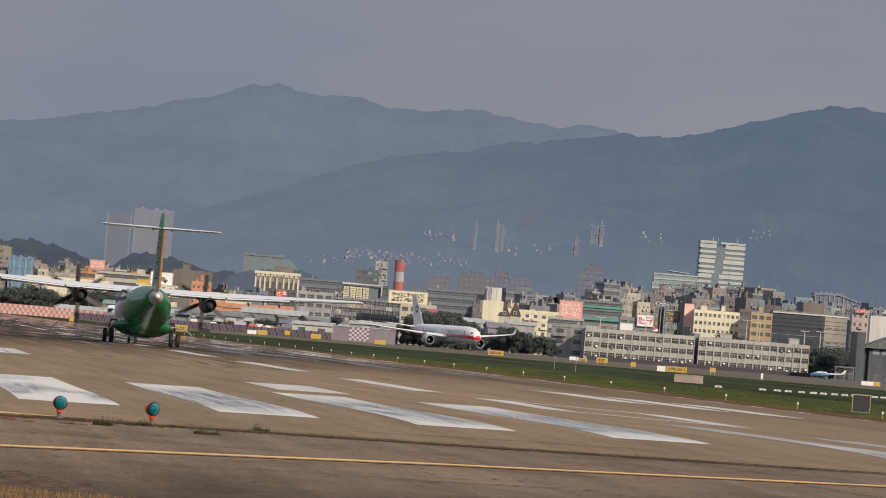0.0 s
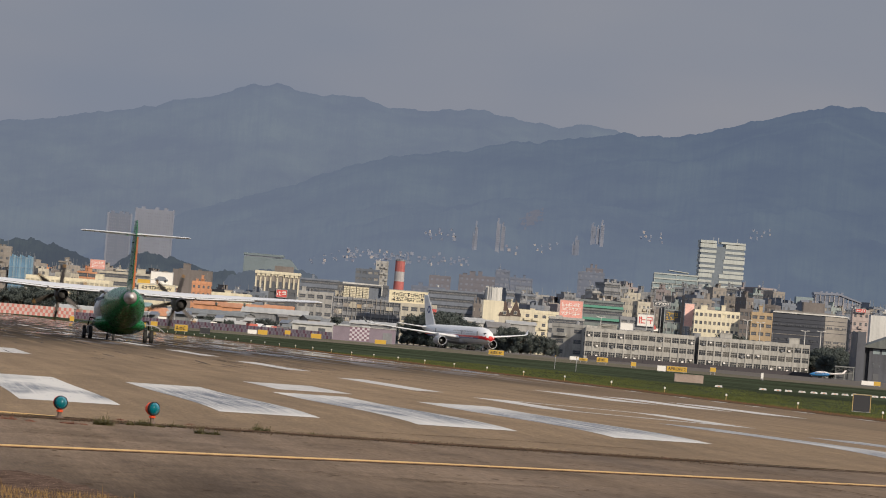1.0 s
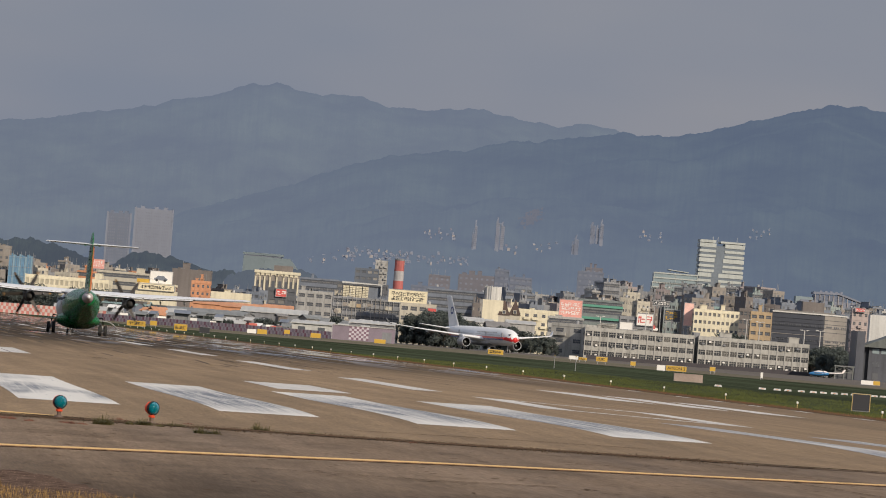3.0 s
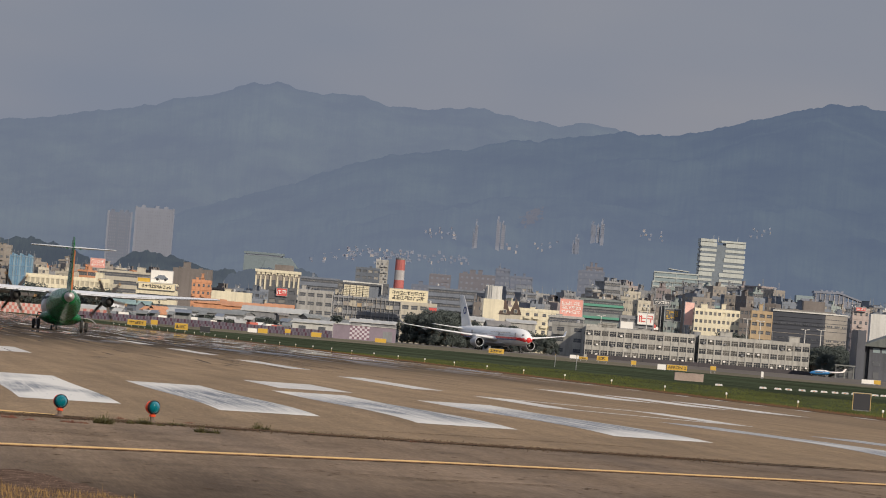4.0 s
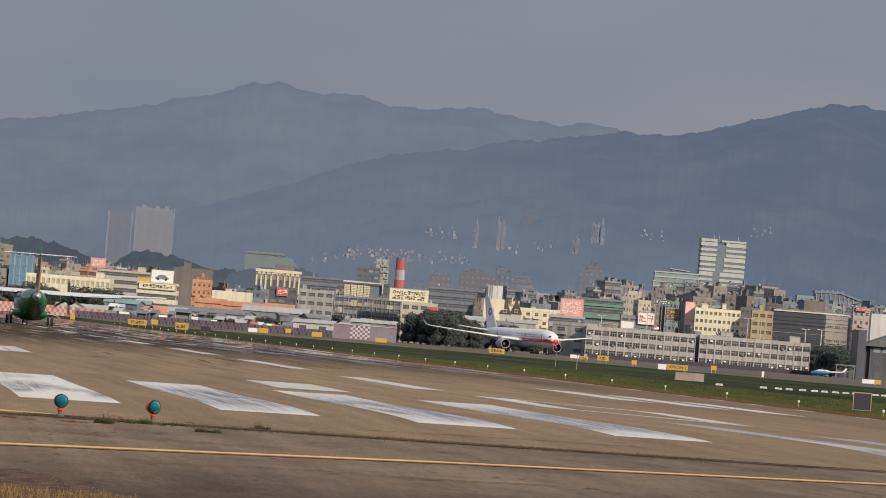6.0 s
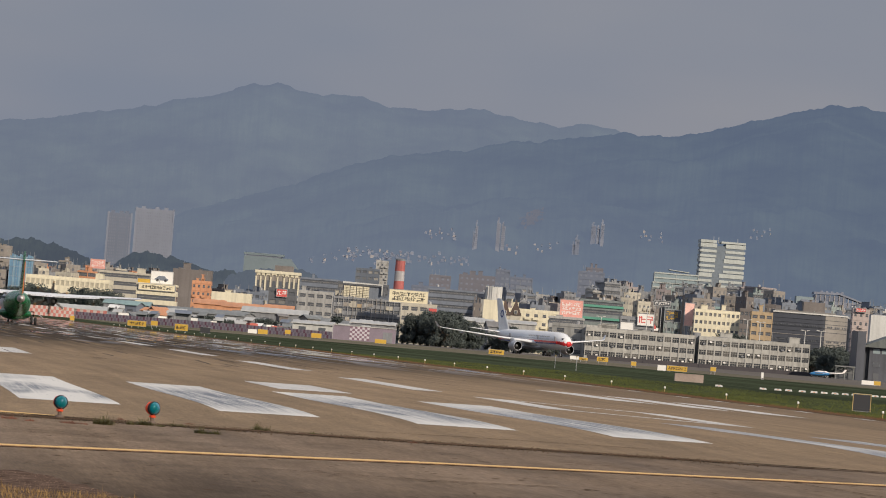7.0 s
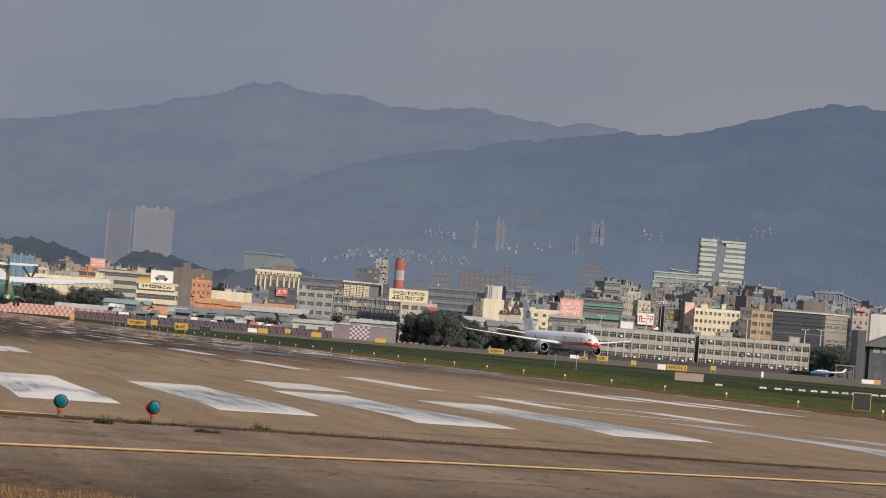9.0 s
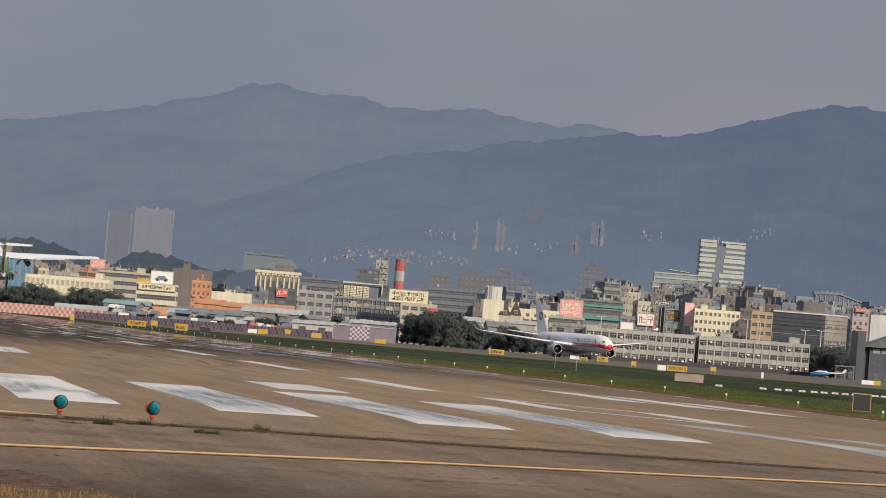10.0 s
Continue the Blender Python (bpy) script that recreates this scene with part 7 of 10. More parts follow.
CONC_BOX = material("rough concrete", (0.34, 0.27, 0.23), 0.9, 0.25, 1.0, 8.0, bump=0.4)
LILAC = material("pale lilac hoarding", (0.31, 0.265, 0.30), 0.8, 0.2, 0.3, 3.0)
PURPLE = material("faded purple-grey hoarding", (0.23, 0.19, 0.23), 0.8, 0.2, 0.3, 3.0)
WHITE_P = material("white painted panel", (0.74, 0.70, 0.68), 0.6, 0.12, 0.5, 4.0)
RED_P = material("red painted panel", (0.50, 0.13, 0.10), 0.6, 0.15, 0.5, 4.0)
# white is dulled here for the exhaust haze before the barrier
BARRIER_PALE = material("haze-dulled white barrier panel", (0.47, 0.40, 0.37), 0.7, 0.2, 0.5, 4.0)
PINK_P = material("washed-out red panel", (0.46, 0.165, 0.14), 0.6, 0.2, 0.5, 4.0)
CHECK_PALE = material("dusty white tile", (0.52, 0.48, 0.52), 0.7, 0.15, 0.5, 4.0)
CHECK_DARK = material("faded maroon tile", (0.20, 0.12, 0.16), 0.7, 0.15, 0.5, 4.0)
MAROON = material("maroon painted panel", (0.19, 0.085, 0.12), 0.6, 0.15, 0.5, 4.0)


def ball(bm, c, r, n=12, m=8, sy=1.0):
    rings = []
    for j in range(1, m):
        a = math.pi * j / m
        rings.append([bm.verts.new((c[0] + r * math.sin(a) * math.cos(2 * math.pi * k / n), c[1] - r * sy * math.cos(a), c[2] + r * math.sin(a) * math.sin(2 * math.pi * k / n))) for k in range(n)])
    p0, p1 = bm.verts.new((c[0], c[1] - r * sy, c[2])), bm.verts.new((c[0], c[1] + r * sy, c[2]))
    for k in range(n):
        bm.faces.new((p0, rings[0][(k + 1) % n], rings[0][k]))
        bm.faces.new((p1, rings[-1][k], rings[-1][(k + 1) % n]))
    for r0, r1 in zip(rings, rings[1:]):
        for k in range(n):
            bm.faces.new((r0[k], r0[(k + 1) % n], r1[(k + 1) % n], r1[k]))


def threshold_lamp(x, y, turn):
    top = base("threshold_light", x, y, level(x), turn, "threshold light with teal glass and orange body on a short stem", "airfield light", "threshold lights")
    bm = bmesh.new()
    tube(bm, [(0, 0, 0), (0, 0, 0.03), (0, 0, 0.035), (0, 0, 0.10)], [0.07, 0.065, 0.032, 0.032], 12)
    part("stem", bm, RUST, top)
    bm = bmesh.new()
    tube(bm, [(0, 0, 0.095), (0, 0, 0.12), (0, 0, 0.125), (0, 0, 0.16)], [0.05, 0.055, 0.038, 0.04], 12)
    part("collar", bm, LAMP_ORANGE, top)
    bm = bmesh.new()
    tube(bm, [(0, 0.012, 0.235), (0, 0.02, 0.235), (0, 0.05, 0.235), (0, 0.09, 0.235), (0, 0.115, 0.235)], [0.09, 0.102, 0.099, 0.08, 0.04], 20)
    part("housing", bm, LAMP_ORANGE, top, smooth=True)
    bm = bmesh.new()
    ball(bm, (0, -0.025, 0.235), 0.1, 20, 10, 0.75)
    part("lens", bm, LENS, top, "teal glass lens", smooth=True)
    bm = bmesh.new()
    tube(bm, [(0, 0.02, 0.235), (0, 0.005, 0.235), (0, -0.025, 0.235)], [0.02, 0.06, 0.088], 18, caps=False)
    part("reflector", bm, MIRROR, top, "silver reflector bowl", smooth=True)
    bm = bmesh.new()
    ball(bm, (0, -0.03, 0.235), 0.022, 10, 6)
    part("bulb", bm, SIGN_WHITE, top, smooth=True)
    bm = bmesh.new()
    tube(bm, [(0, -0.05, 0.235), (0, -0.045, 0.235), (0, -0.02, 0.235), (0, 0.0, 0.235)], [0.101, 0.105, 0.108, 0.105], 20, caps=False)
    part("rim", bm, RUBBER, top)
    return top


threshold_lamp(3.05, 70.22, 16)
threshold_lamp(4.45, 70.21, 34)
for k in (-3, -2, -1):
    threshold_lamp(3.05 + 1.4 * k, 70.22, -4)

WEED = material("green weed blades", (0.110, 0.098, 0.034), 0.8, 0.4, 3.0, 20.0)
DRYGRASS = material("straw-coloured dry grass", (0.27, 0.165, 0.06), 0.9, 0.35, 3.0, 20.0)


def tuft(name, x, y, w, h, n, mat, seed, label, kind=""):
    """Blades of grass from one root patch."""
    r = random.Random(seed)
    bm = bmesh.new()
    roots = [(r.gauss(0, w * 0.35), r.uniform(-0.25, 0.25), r.uniform(0.45, 1.0)) for _ in range(max(3, n // 70))]
    for _ in range(n * 3):
        cx, cy, big = r.choice(roots)
        px, py = cx + r.gauss(0, 0.03), cy + r.gauss(0, 0.05)
        hh = h * big * (r.uniform(0.9, 1.35) if r.random() < 0.06 else r.uniform(0.12, 0.75))
        a, lean = r.uniform(0, 6.28), r.uniform(0.5, 2.6) * (1.0 if hh < h * 0.8 else 0.4)
        d = Vector((math.cos(a), math.sin(a), 0))
        s = Vector((-d.y, d.x, 0)) * r.uniform(0.002, 0.0045)
        p0 = Vector((px, py, -0.01))
        p1 = p0 + d * lean * hh * 0.35 + Vector((0, 0, hh * 0.65))
        p2 = p0 + d * lean * hh + Vector((0, 0, hh * (1.0 - lean * 0.25)))
        v = [bm.verts.new(q) for q in (p0 - s, p0 + s, p1 + s * 0.8, p1 - s * 0.8, p2)]
        bm.faces.new(v[:4])
        bm.faces.new((v[3], v[2], v[4]))
    ob = part(name, bm, mat)
    ob.location = (x, y, level(x))
    return tagged(ob, label, "weeds", "", kind or "stuff")


DEADWEED = material("reddish dead weed", (0.22, 0.095, 0.06), 0.9, 0.4, 3.0, 20.0)
tuft("weed", 3.60, 67.85, 0.17, 0.23, 260, WEED, 0, "small green weed tuft in the pavement seam")
tuft("weed", 4.13, 69.13, 0.22, 0.19, 260, WEED, 1, "small green weed tuft in the pavement seam")
tuft("weed", 4.36, 69.08, 0.18, 0.14, 180, WEED, 2, "small green weed tuft in the pavement seam")
tuft("weed", 4.71, 69.61, 0.24, 0.12, 220, WEED, 3, "small green weed tuft in the pavement seam")
tuft("weed", 5.07, 71.72, 0.16, 0.05, 160, DEADWEED, 4, "small reddish dry weed tuft in the pavement seam")
tuft("weed", 5.03, 66.32, 0.28, 0.12, 280, WEED, 5, "small green weed tuft in the pavement seam")
tuft("weed", 6.19, 70.66, 0.18, 0.18, 120, WEED, 6, "small green weed tuft in the pavement seam")
tuft("weed", 6.33, 70.09, 0.1, 0.09, 40, WEED, 7, "small green weed tuft in the pavement seam")
tuft("weed", 6.90, 70.51, 0.12, 0.07, 90, WEED, 8, "small green weed tuft in the pavement seam")
tuft("weed", 2.24, 67.86, 0.25, 0.06, 240, DEADWEED, 9, "small reddish dry weed tuft in the pavement seam")
tuft("weed", 2.54, 67.07, 0.2, 0.05, 160, DEADWEED, 10, "small reddish dry weed tuft in the pavement seam")
tuft("weed", 3.07, 67.18, 0.15, 0.06, 180, DEADWEED, 11, "small reddish dry weed tuft in the pavement seam")
tuft("weed", 3.29, 67.40, 0.12, 0.05, 120, DEADWEED, 12, "small reddish dry weed tuft in the pavement seam")
tuft("weed", 4.04, 71.46, 0.15, 0.06, 120, DEADWEED, 13, "small reddish dry weed tuft in the pavement seam")
tuft("weed", 10.36, 70.08, 0.12, 0.04, 50, WEED, 14, "small green weed tuft in the pavement seam")
tuft("weed", 12.26, 69.71, 0.15, 0.05, 100, DEADWEED, 15, "small reddish dry weed tuft in the pavement seam")
tuft("weed", 8.31, 69.35, 0.1, 0.05, 60, DEADWEED, 16, "small reddish dry weed tuft in the pavement seam")

# dry verge beside the pad
r = random.Random(5)
bm = bmesh.new()
for _ in range(9000):
    px, py = r.uniform(0.2, 2.5), r.uniform(36.8, 42.2)
    if py > 42.2 - max(0.0, px - 1.0) * 0.9 + 0.5 * noise.noise(Vector((px * 3, py * 3, 0))):
        continue
    a, hh, lean = r.uniform(0, 6.28), r.uniform(0.02, 0.10) * (1.5 if r.random() < 0.03 else 0.8), r.uniform(0.1, 0.7)
    d = Vector((math.cos(a), math.sin(a), 0))
    s = Vector((-d.y, d.x, 0)) * 0.004
    p0 = Vector((px, py, level(px) - 0.02))
    v = [bm.verts.new(q) for q in (p0 - s, p0 + s, p0 + d * lean * hh + Vector((0, 0, hh)))]
    bm.faces.new(v)
tagged(part("dry_grass", bm, DRYGRASS), "dry straw-coloured grass verge", "grass", kind="stuff")


def verge_soil():
    """Gravelly soil washed over the pad's corner, with a wandering edge and loose stones."""
    rr = random.Random(6)
    bm = bmesh.new()
    edge = ((0.0, 46.2), (1.2, 46.0), (1.6, 46.4), (1.9, 45.6), (2.05, 44.0), (2.3, 42.4), (2.5, 40.6), (2.6, 36.0))
    prev = None
    for (ax, ay), (bx, by) in zip(edge, edge[1:]):
        for i in range(8):
            x, y = ax + (bx - ax) * i / 8, ay + (by - ay) * i / 8
            x, y = x + rr.gauss(0, 0.02), y + rr.gauss(0, 0.12)
            row = [bm.verts.new((x, y, level(x) + 0.003)), bm.verts.new((x, 30.0, level(x) + 0.003))]
            if prev and row[0].co.x > prev[0].co.x:
                bm.faces.new((prev[0], prev[1], row[1], row[0]))
                prev = row
            elif not prev:
                prev = row
    bmesh.ops.recalc_face_normals(bm, faces=bm.faces)
    tagged(part("soil_verge", bm, VERGE), "gravelly reddish soil of the verge", "soil", kind="structure")
    bm = bmesh.new()
    for _ in range(1500):
        x = rr.uniform(0.3, 2.5)
        y = rr.uniform(38.0, 46.0)
        if y > interp(edge, x):
            continue
        q = rr.uniform(0.002, 0.005)
        box(bm, x - q, x + q * 1.4, y - q, y + q, level(x) - 0.004, level(x) + q * 1.2)
    tagged(part("verge_gravel", bm, PEBBLE), "pale loose gravel on the verge", "gravel", kind="stuff")


VERGE = material("gravelly verge soil", (0.135, 0.092, 0.070), 0.95, 0.7, 4.0, 22.0, spec=0.0)
PEBBLE = material("pale gravel", (0.24, 0.165, 0.12), 0.9, 0.4, 3.0, 20.0, spec=0.0)
verge_soil()


GRIT = material("brown grit", (0.125, 0.090, 0.064), 0.95, 0.5, 3.0, 20.0, spec=0.0)


def seam():
    """The crumbling joint between pad and runway: a ragged line of soil with loose grit."""
    rr = random.Random(9)
    bm = bmesh.new()
    prev = None
    for k in range(321):
        x = 0.5 + k * 0.05
        y = 69.8 + 0.12 * math.sin(x * 1.3)
        w = 0.10 + 0.40 * abs(noise.noise(Vector((x * 0.8, 2.0, 0)))) + rr.uniform(0.0, 0.14) + 0.30 * abs(noise.noise(Vector((x * 4.5, 5.0, 0))))
        w *= interp(((12.4, 1.0), (13.2, 0.45), (16.5, 0.3)), x)
        row = [bm.verts.new((x, y - w, level(x) + 0.0085)), bm.verts.new((x, y + w * 1.2, level(x) + 0.0085))]
        if prev:
            bm.faces.new((prev[0], row[0], row[1], prev[1]))
        prev = row
    tagged(part("seam_soil", bm, SOIL), "reddish soil filling the pavement joint", "soil", kind="structure")
    bm = bmesh.new()
    for _ in range(3200):
        x = 0.5 + 13.0 * rr.random()
        y = 69.9 + rr.gauss(0, 0.6)
        s = rr.uniform(0.002, 0.0055)
        box(bm, x - s, x + s * 1.5, y - s, y + s, level(x) - 0.01, level(x) + 0.008 + s * 0.9)
    return tagged(part("seam_grit", bm, GRIT), "loose reddish grit and soil along the pavement joint", "grit", kind="stuff")


seam()

# edge marker pegs along the grass
PEG = material("yellow peg paint", (0.42, 0.30, 0.13), 0.6, 0.15, 4.0, 30.0)
for k in range(-1, 34):
    y = 217.8 + 18.6 * k
    top = base("edge_light", 44.5, y, GROUND, 0, "small edge light on a yellow post in the grass", "airfield light", "runway edge lights")
    bm = bmesh.new()
    tube(bm, [(0, 0, 0), (0, 0, 0.22)], [0.018, 0.018], 8)
    part("post", bm, PEG, top)
    bm = bmesh.new()
    tube(bm, [(0, 0, 0.22), (0, 0, 0.24), (0, 0, 0.31), (0, 0, 0.34)], [0.03, 0.052, 0.052, 0.025], 10)
    part("lamp", bm, SIGN_WHITE, top)


def ground_sign(name, x, y, w, h, rz, face, label, ink=None, text="", legs=0.25, bars=0, z=GROUND):
    top = base(name, x, y, z, rz, label, "airfield sign")
    part("panel", boxes((-w / 2, w / 2, -0.1, 0.1, legs, legs + h)), face, top)
    part("housing", boxes((-w / 2 - 0.05, w / 2 + 0.05, -0.06, 0.16, legs - 0.05, legs - 0.005), (-w / 2 - 0.05, w / 2 + 0.05, -0.06, 0.16, legs + h + 0.005, legs + h + 0.05)), STEEL, top)
    for s in (-0.35, 0.35):
        part("leg", boxes((s * w - 0.04, s * w + 0.04, -0.04, 0.04, 0, legs - 0.05)), STEEL, top)
    if text:
        cu = bpy.data.curves.new("letters", "FONT")
        cu.body, cu.size, cu.align_x, cu.align_y, cu.extrude = text, h * 0.85, "CENTER", "CENTER", 0.01
        cu.materials.append(INK)
        ob = new("letters", cu)
        ob.parent = top
        ob.matrix_local = pose(0, -0.115, legs + h / 2, 90, 0, 0)
    if bars:
        rows_of_bars(top, w * 0.8, legs + h * 0.15, legs + h * 0.85, -0.105, 1, INK, bars)
    return top


# slender poles standing in the grass
for px, py, h in ((73.9, 493.0, 1.25), (71.3, 461.2, 1.35)):
    top = base("marker_pole", px, py, GROUND, 0, "slender grey pole standing in the mown grass", "pole", "poles in the grass")
    bm = bmesh.new()
    tube(bm, [(0, 0, -0.02), (0, 0, h)], [0.03, 0.025], 8)
    part("pole", bm, STEEL, top)
    bm = bmesh.new()
    tube(bm, [(0, 0, h), (0, 0, h + 0.04), (0, 0, h + 0.14), (0, 0, h + 0.17)], [0.03, 0.06, 0.06, 0.03], 8)
    part("cap", bm, PEG, top)

# longer grass along the runway's right edge
r = random.Random(21)
TALL = material("coarse grass blades", (0.082, 0.094, 0.033), 0.9, 0.65, 0.25, 2.2, spec=0.0)
bm = bmesh.new()
for _ in range(60000):
    px = 44.3 + 22 * r.random() ** 1.6
    py = 150 + 300 * r.random() ** 1.4
    hh = r.uniform(0.03, 0.11) * (1.5 if noise.noise(Vector((px * 0.3, py * 0.06, 0))) > 0.1 else 0.8)
    a, lean = r.uniform(0, 6.28), r.uniform(0.1, 0.7)
    d = Vector((math.cos(a), math.sin(a), 0))
    s = Vector((1, 0, 0)) * r.uniform(0.012, 0.035)
    p0 = Vector((px, py, GROUND - 0.03))
    bm.faces.new([bm.verts.new(q) for q in (p0 - s, p0 + s, p0 + d * lean * hh + Vector((0, 0, hh)))])
tagged(part("grass_fringe", bm, TALL), "coarse olive-green grass along the runway edge", "grass", kind="stuff")

bm = bmesh.new()
for _ in range(9000):
    px, py = 42.6 + 2.4 * r.random(), 150 + 330 * r.random() ** 1.4
    hh, a, lean = r.uniform(0.03, 0.11), r.uniform(0, 6.28), r.uniform(0.1, 0.9)
    d = Vector((math.cos(a), math.sin(a), 0))
    s = Vector((1, 0, 0)) * r.uniform(0.015, 0.04)
    p0 = Vector((px, py, GROUND - 0.03))
    bm.faces.new([bm.verts.new(q) for q in (p0 - s, p0 + s, p0 + d * lean * hh + Vector((0, 0, hh)))])
BROWNGRASS = material("dead brown grass", (0.15, 0.085, 0.045), 0.95, 0.5, 0.4, 4.0, spec=0.0)
tagged(part("dead_grass", bm, BROWNGRASS), "dead brown grass on the runway's edge", "grass", kind="stuff")
def hoarding(name, a, b, h, rows, step, mats, label):
    """A long barrier of panels from a to b; its panels alternate along and up."""
    a, b = Vector(a), Vector(b)
    n = max(1, int((b - a).length / step))
    ang = math.degrees(math.atan2((b - a).y, (b - a).x))
    top = base(name, a.x, a.y, GROUND, ang, label, "fence")
    w = (b - a).length / n
    part("backing", boxes((0, n * w, 0.06, 0.2, 0, h)), STEEL, top)
    meshes = []
    for m in mats:
        me = bpy.data.meshes.new("panel")
        bm = boxes((0.02, w - 0.02, -0.04, 0.05, 0.02, h / rows - 0.02))
        bm.to_mesh(me)
        bm.free()
        me.materials.append(m)
        meshes.append(me)
    for i in range(n):
        for j in range(rows):
            ob = new("panel", meshes[(i + j) % len(mats)])
            ob.parent = top
            ob.location = (i * w, 0, j * h / rows)
    return top


def site_hut(x, y, rz):
    top = base("site_hut", x, y, GROUND, rz, "purple-grey site building with a black and white checkered panel", "hut")
    part("wall", boxes((-10, 10, 0, 8, 0, 4.6)), PURPLE, top)
    part("roof", boxes((-10.2, 10.2, -0.2, 8.2, 4.601, 4.8)), ROOF_METAL, top)
    for i in range(8):
        for j in range(6):
            part("checker_tile", boxes((-4.6 + i * 0.78, -4.6 + (i + 1) * 0.78, -0.06, -0.004, 0.3 + j * 0.7, 0.3 + (j + 1) * 0.7)), (CHECK_PALE, CHECK_DARK)[(i + j) % 2], top)
    part("gate", boxes((6.0, 9.0, -0.08, -0.004, 0.05, 3.4)), W_GREY, top)


HELI_BLUE = material("blue helicopter paint", (0.03, 0.18, 0.42), 0.35, 0.1, 1.0, 10.0)


def helicopter(x, y, rz):
    top = base("helicopter", x, y, GROUND, rz, "parked blue and white helicopter on the apron", "helicopter")
    bm = bmesh.new()
    tube(bm, [(0, 4.8, 1.5), (0, 4.3, 1.55), (0, 3.2, 1.7), (0, 1.0, 1.8), (0, -1.6, 1.95), (0, -2.6, 2.1)], [0.15, (0.6, 0.5), (0.95, 0.85), (1.05, 0.95), (0.9, 0.8), (0.45, 0.4)], 14)
    part("cabin", bm, HELI_BLUE, top, smooth=True)
    bm = bmesh.new()
    tube(bm, [(0, -2.4, 2.3), (0, -5.0, 2.5), (0, -7.6, 2.8)], [0.5, 0.32, 0.2], 10)
    part("tail_boom", bm, WHITE_P, top, smooth=True)
    bm = bmesh.new()
    v = [bm.verts.new((s, yy, zz)) for s in (-0.06, 0.06) for yy, zz in ((-7.0, 2.7), (-8.0, 2.8), (-8.9, 4.5), (-8.2, 4.5))]
    for f4 in ((0, 1, 2, 3), (7, 6, 5, 4), (0, 4, 5, 1), (1, 5, 6, 2), (2, 6, 7, 3), (3, 7, 4, 0)):
        bm.faces.new([v[i] for i in f4])
    part("tail_fin", bm, WHITE_P, top)
    bm = bmesh.new()
    tube(bm, [(0, 3.0, 2.45), (0, 1.4, 2.75), (0, -1.2, 2.75), (0, -2.4, 2.4)], [(0.4, 0.2), (0.8, 0.5), (0.75, 0.5), (0.35, 0.25)], 10)
    part("engine_cowl", bm, WHITE_P, top, smooth=True)
    part("window", boxes((-1.03, 1.03, 0.2, 3.0, 1.75, 2.2)), GLASS, top)
    bm = bmesh.new()
    tube(bm, [(0, 0.3, 3.5), (0, 0.3, 3.95)], [0.14, 0.12], 8)
    part("mast", bm, STEEL, top)
    for k in range(4):
        bm = boxes((-0.16, 0.16, 0.3, 6.4, -0.02, 0.03))
        ob = part("rotor_blade", bm, RUBBER, top)
        ob.matrix_local = pose(0, 0.3, 3.9, 0, 0, 35 + 90 * k)
    for px, py in ((0, 4.0), (-1.1, -0.9), (1.1, -0.9)):
        bm = bmesh.new()
        tube(bm, [(px - 0.1, py, 0.3), (px + 0.1, py, 0.3)], [0.3, 0.3], 12)
        part("wheel", bm, RUBBER, top)
        part("strut", boxes((px - 0.06, px + 0.06, py - 0.06, py + 0.06, 0.3, 1.3)), STEEL, top)
    top.scale = (0.93, 0.93, 0.74)


def hangar(x, y, rz):
    top = base("hangar", x, y, GROUND, rz, "grey hangar with a dark side tower and a gabled sheet roof", "hangar")
    part("side_tower", boxes((-11.5, -8.6, -3.0, 24, 0, 17.5)), W_HANGARPALE, top, "slate-grey sheeted side tower")
    part("wall", boxes((-8.59, -6.6, 2.0, 24, 0, 12.6)), W_HANGAR, top)
    part("front_wall", boxes((-6.599, 34, 0.6, 24, 0, 12.6)), W_HANGARPALE, top, "slate-grey sheeted front")
    bm = bmesh.new()
    v = [bm.verts.new(p) for yy in (-1.2, 25) for p in ((-8.5, yy, 12.7), (13.7, yy, 22.0), (36, yy, 12.7), (36, yy, 12.1), (-8.5, yy, 12.1))]
    for f4 in ((0, 1, 6, 5), (1, 2, 7, 6), (2, 3, 8, 7), (3, 4, 9, 8), (4, 0, 5, 9), (4, 3, 2, 1, 0), (5, 6, 7, 8, 9)):
        bm.faces.new([v[i] for i in f4])
    part("roof", bm, ROOF_HANGAR, top, "grey-green sheet roof")
    for i in range(6):
        part("window", boxes((-5.4 + i * 3.2, -3.0 + i * 3.2, 0.5, 0.61, 10.0, 11.6)), GLASS_PALE, top)
    part("window", boxes((-5.2, -2.6, 0.5, 0.61, 5.2, 7.0)), GLASS, top)
    part("door_leaf", boxes((-4.8, -2.8, 0.5, 0.61, 0.05, 3.0)), W_DARK, top)
    part("door_leaf", boxes((1.0, 5.0, 0.5, 0.61, 0.05, 4.0)), W_DARK, top)


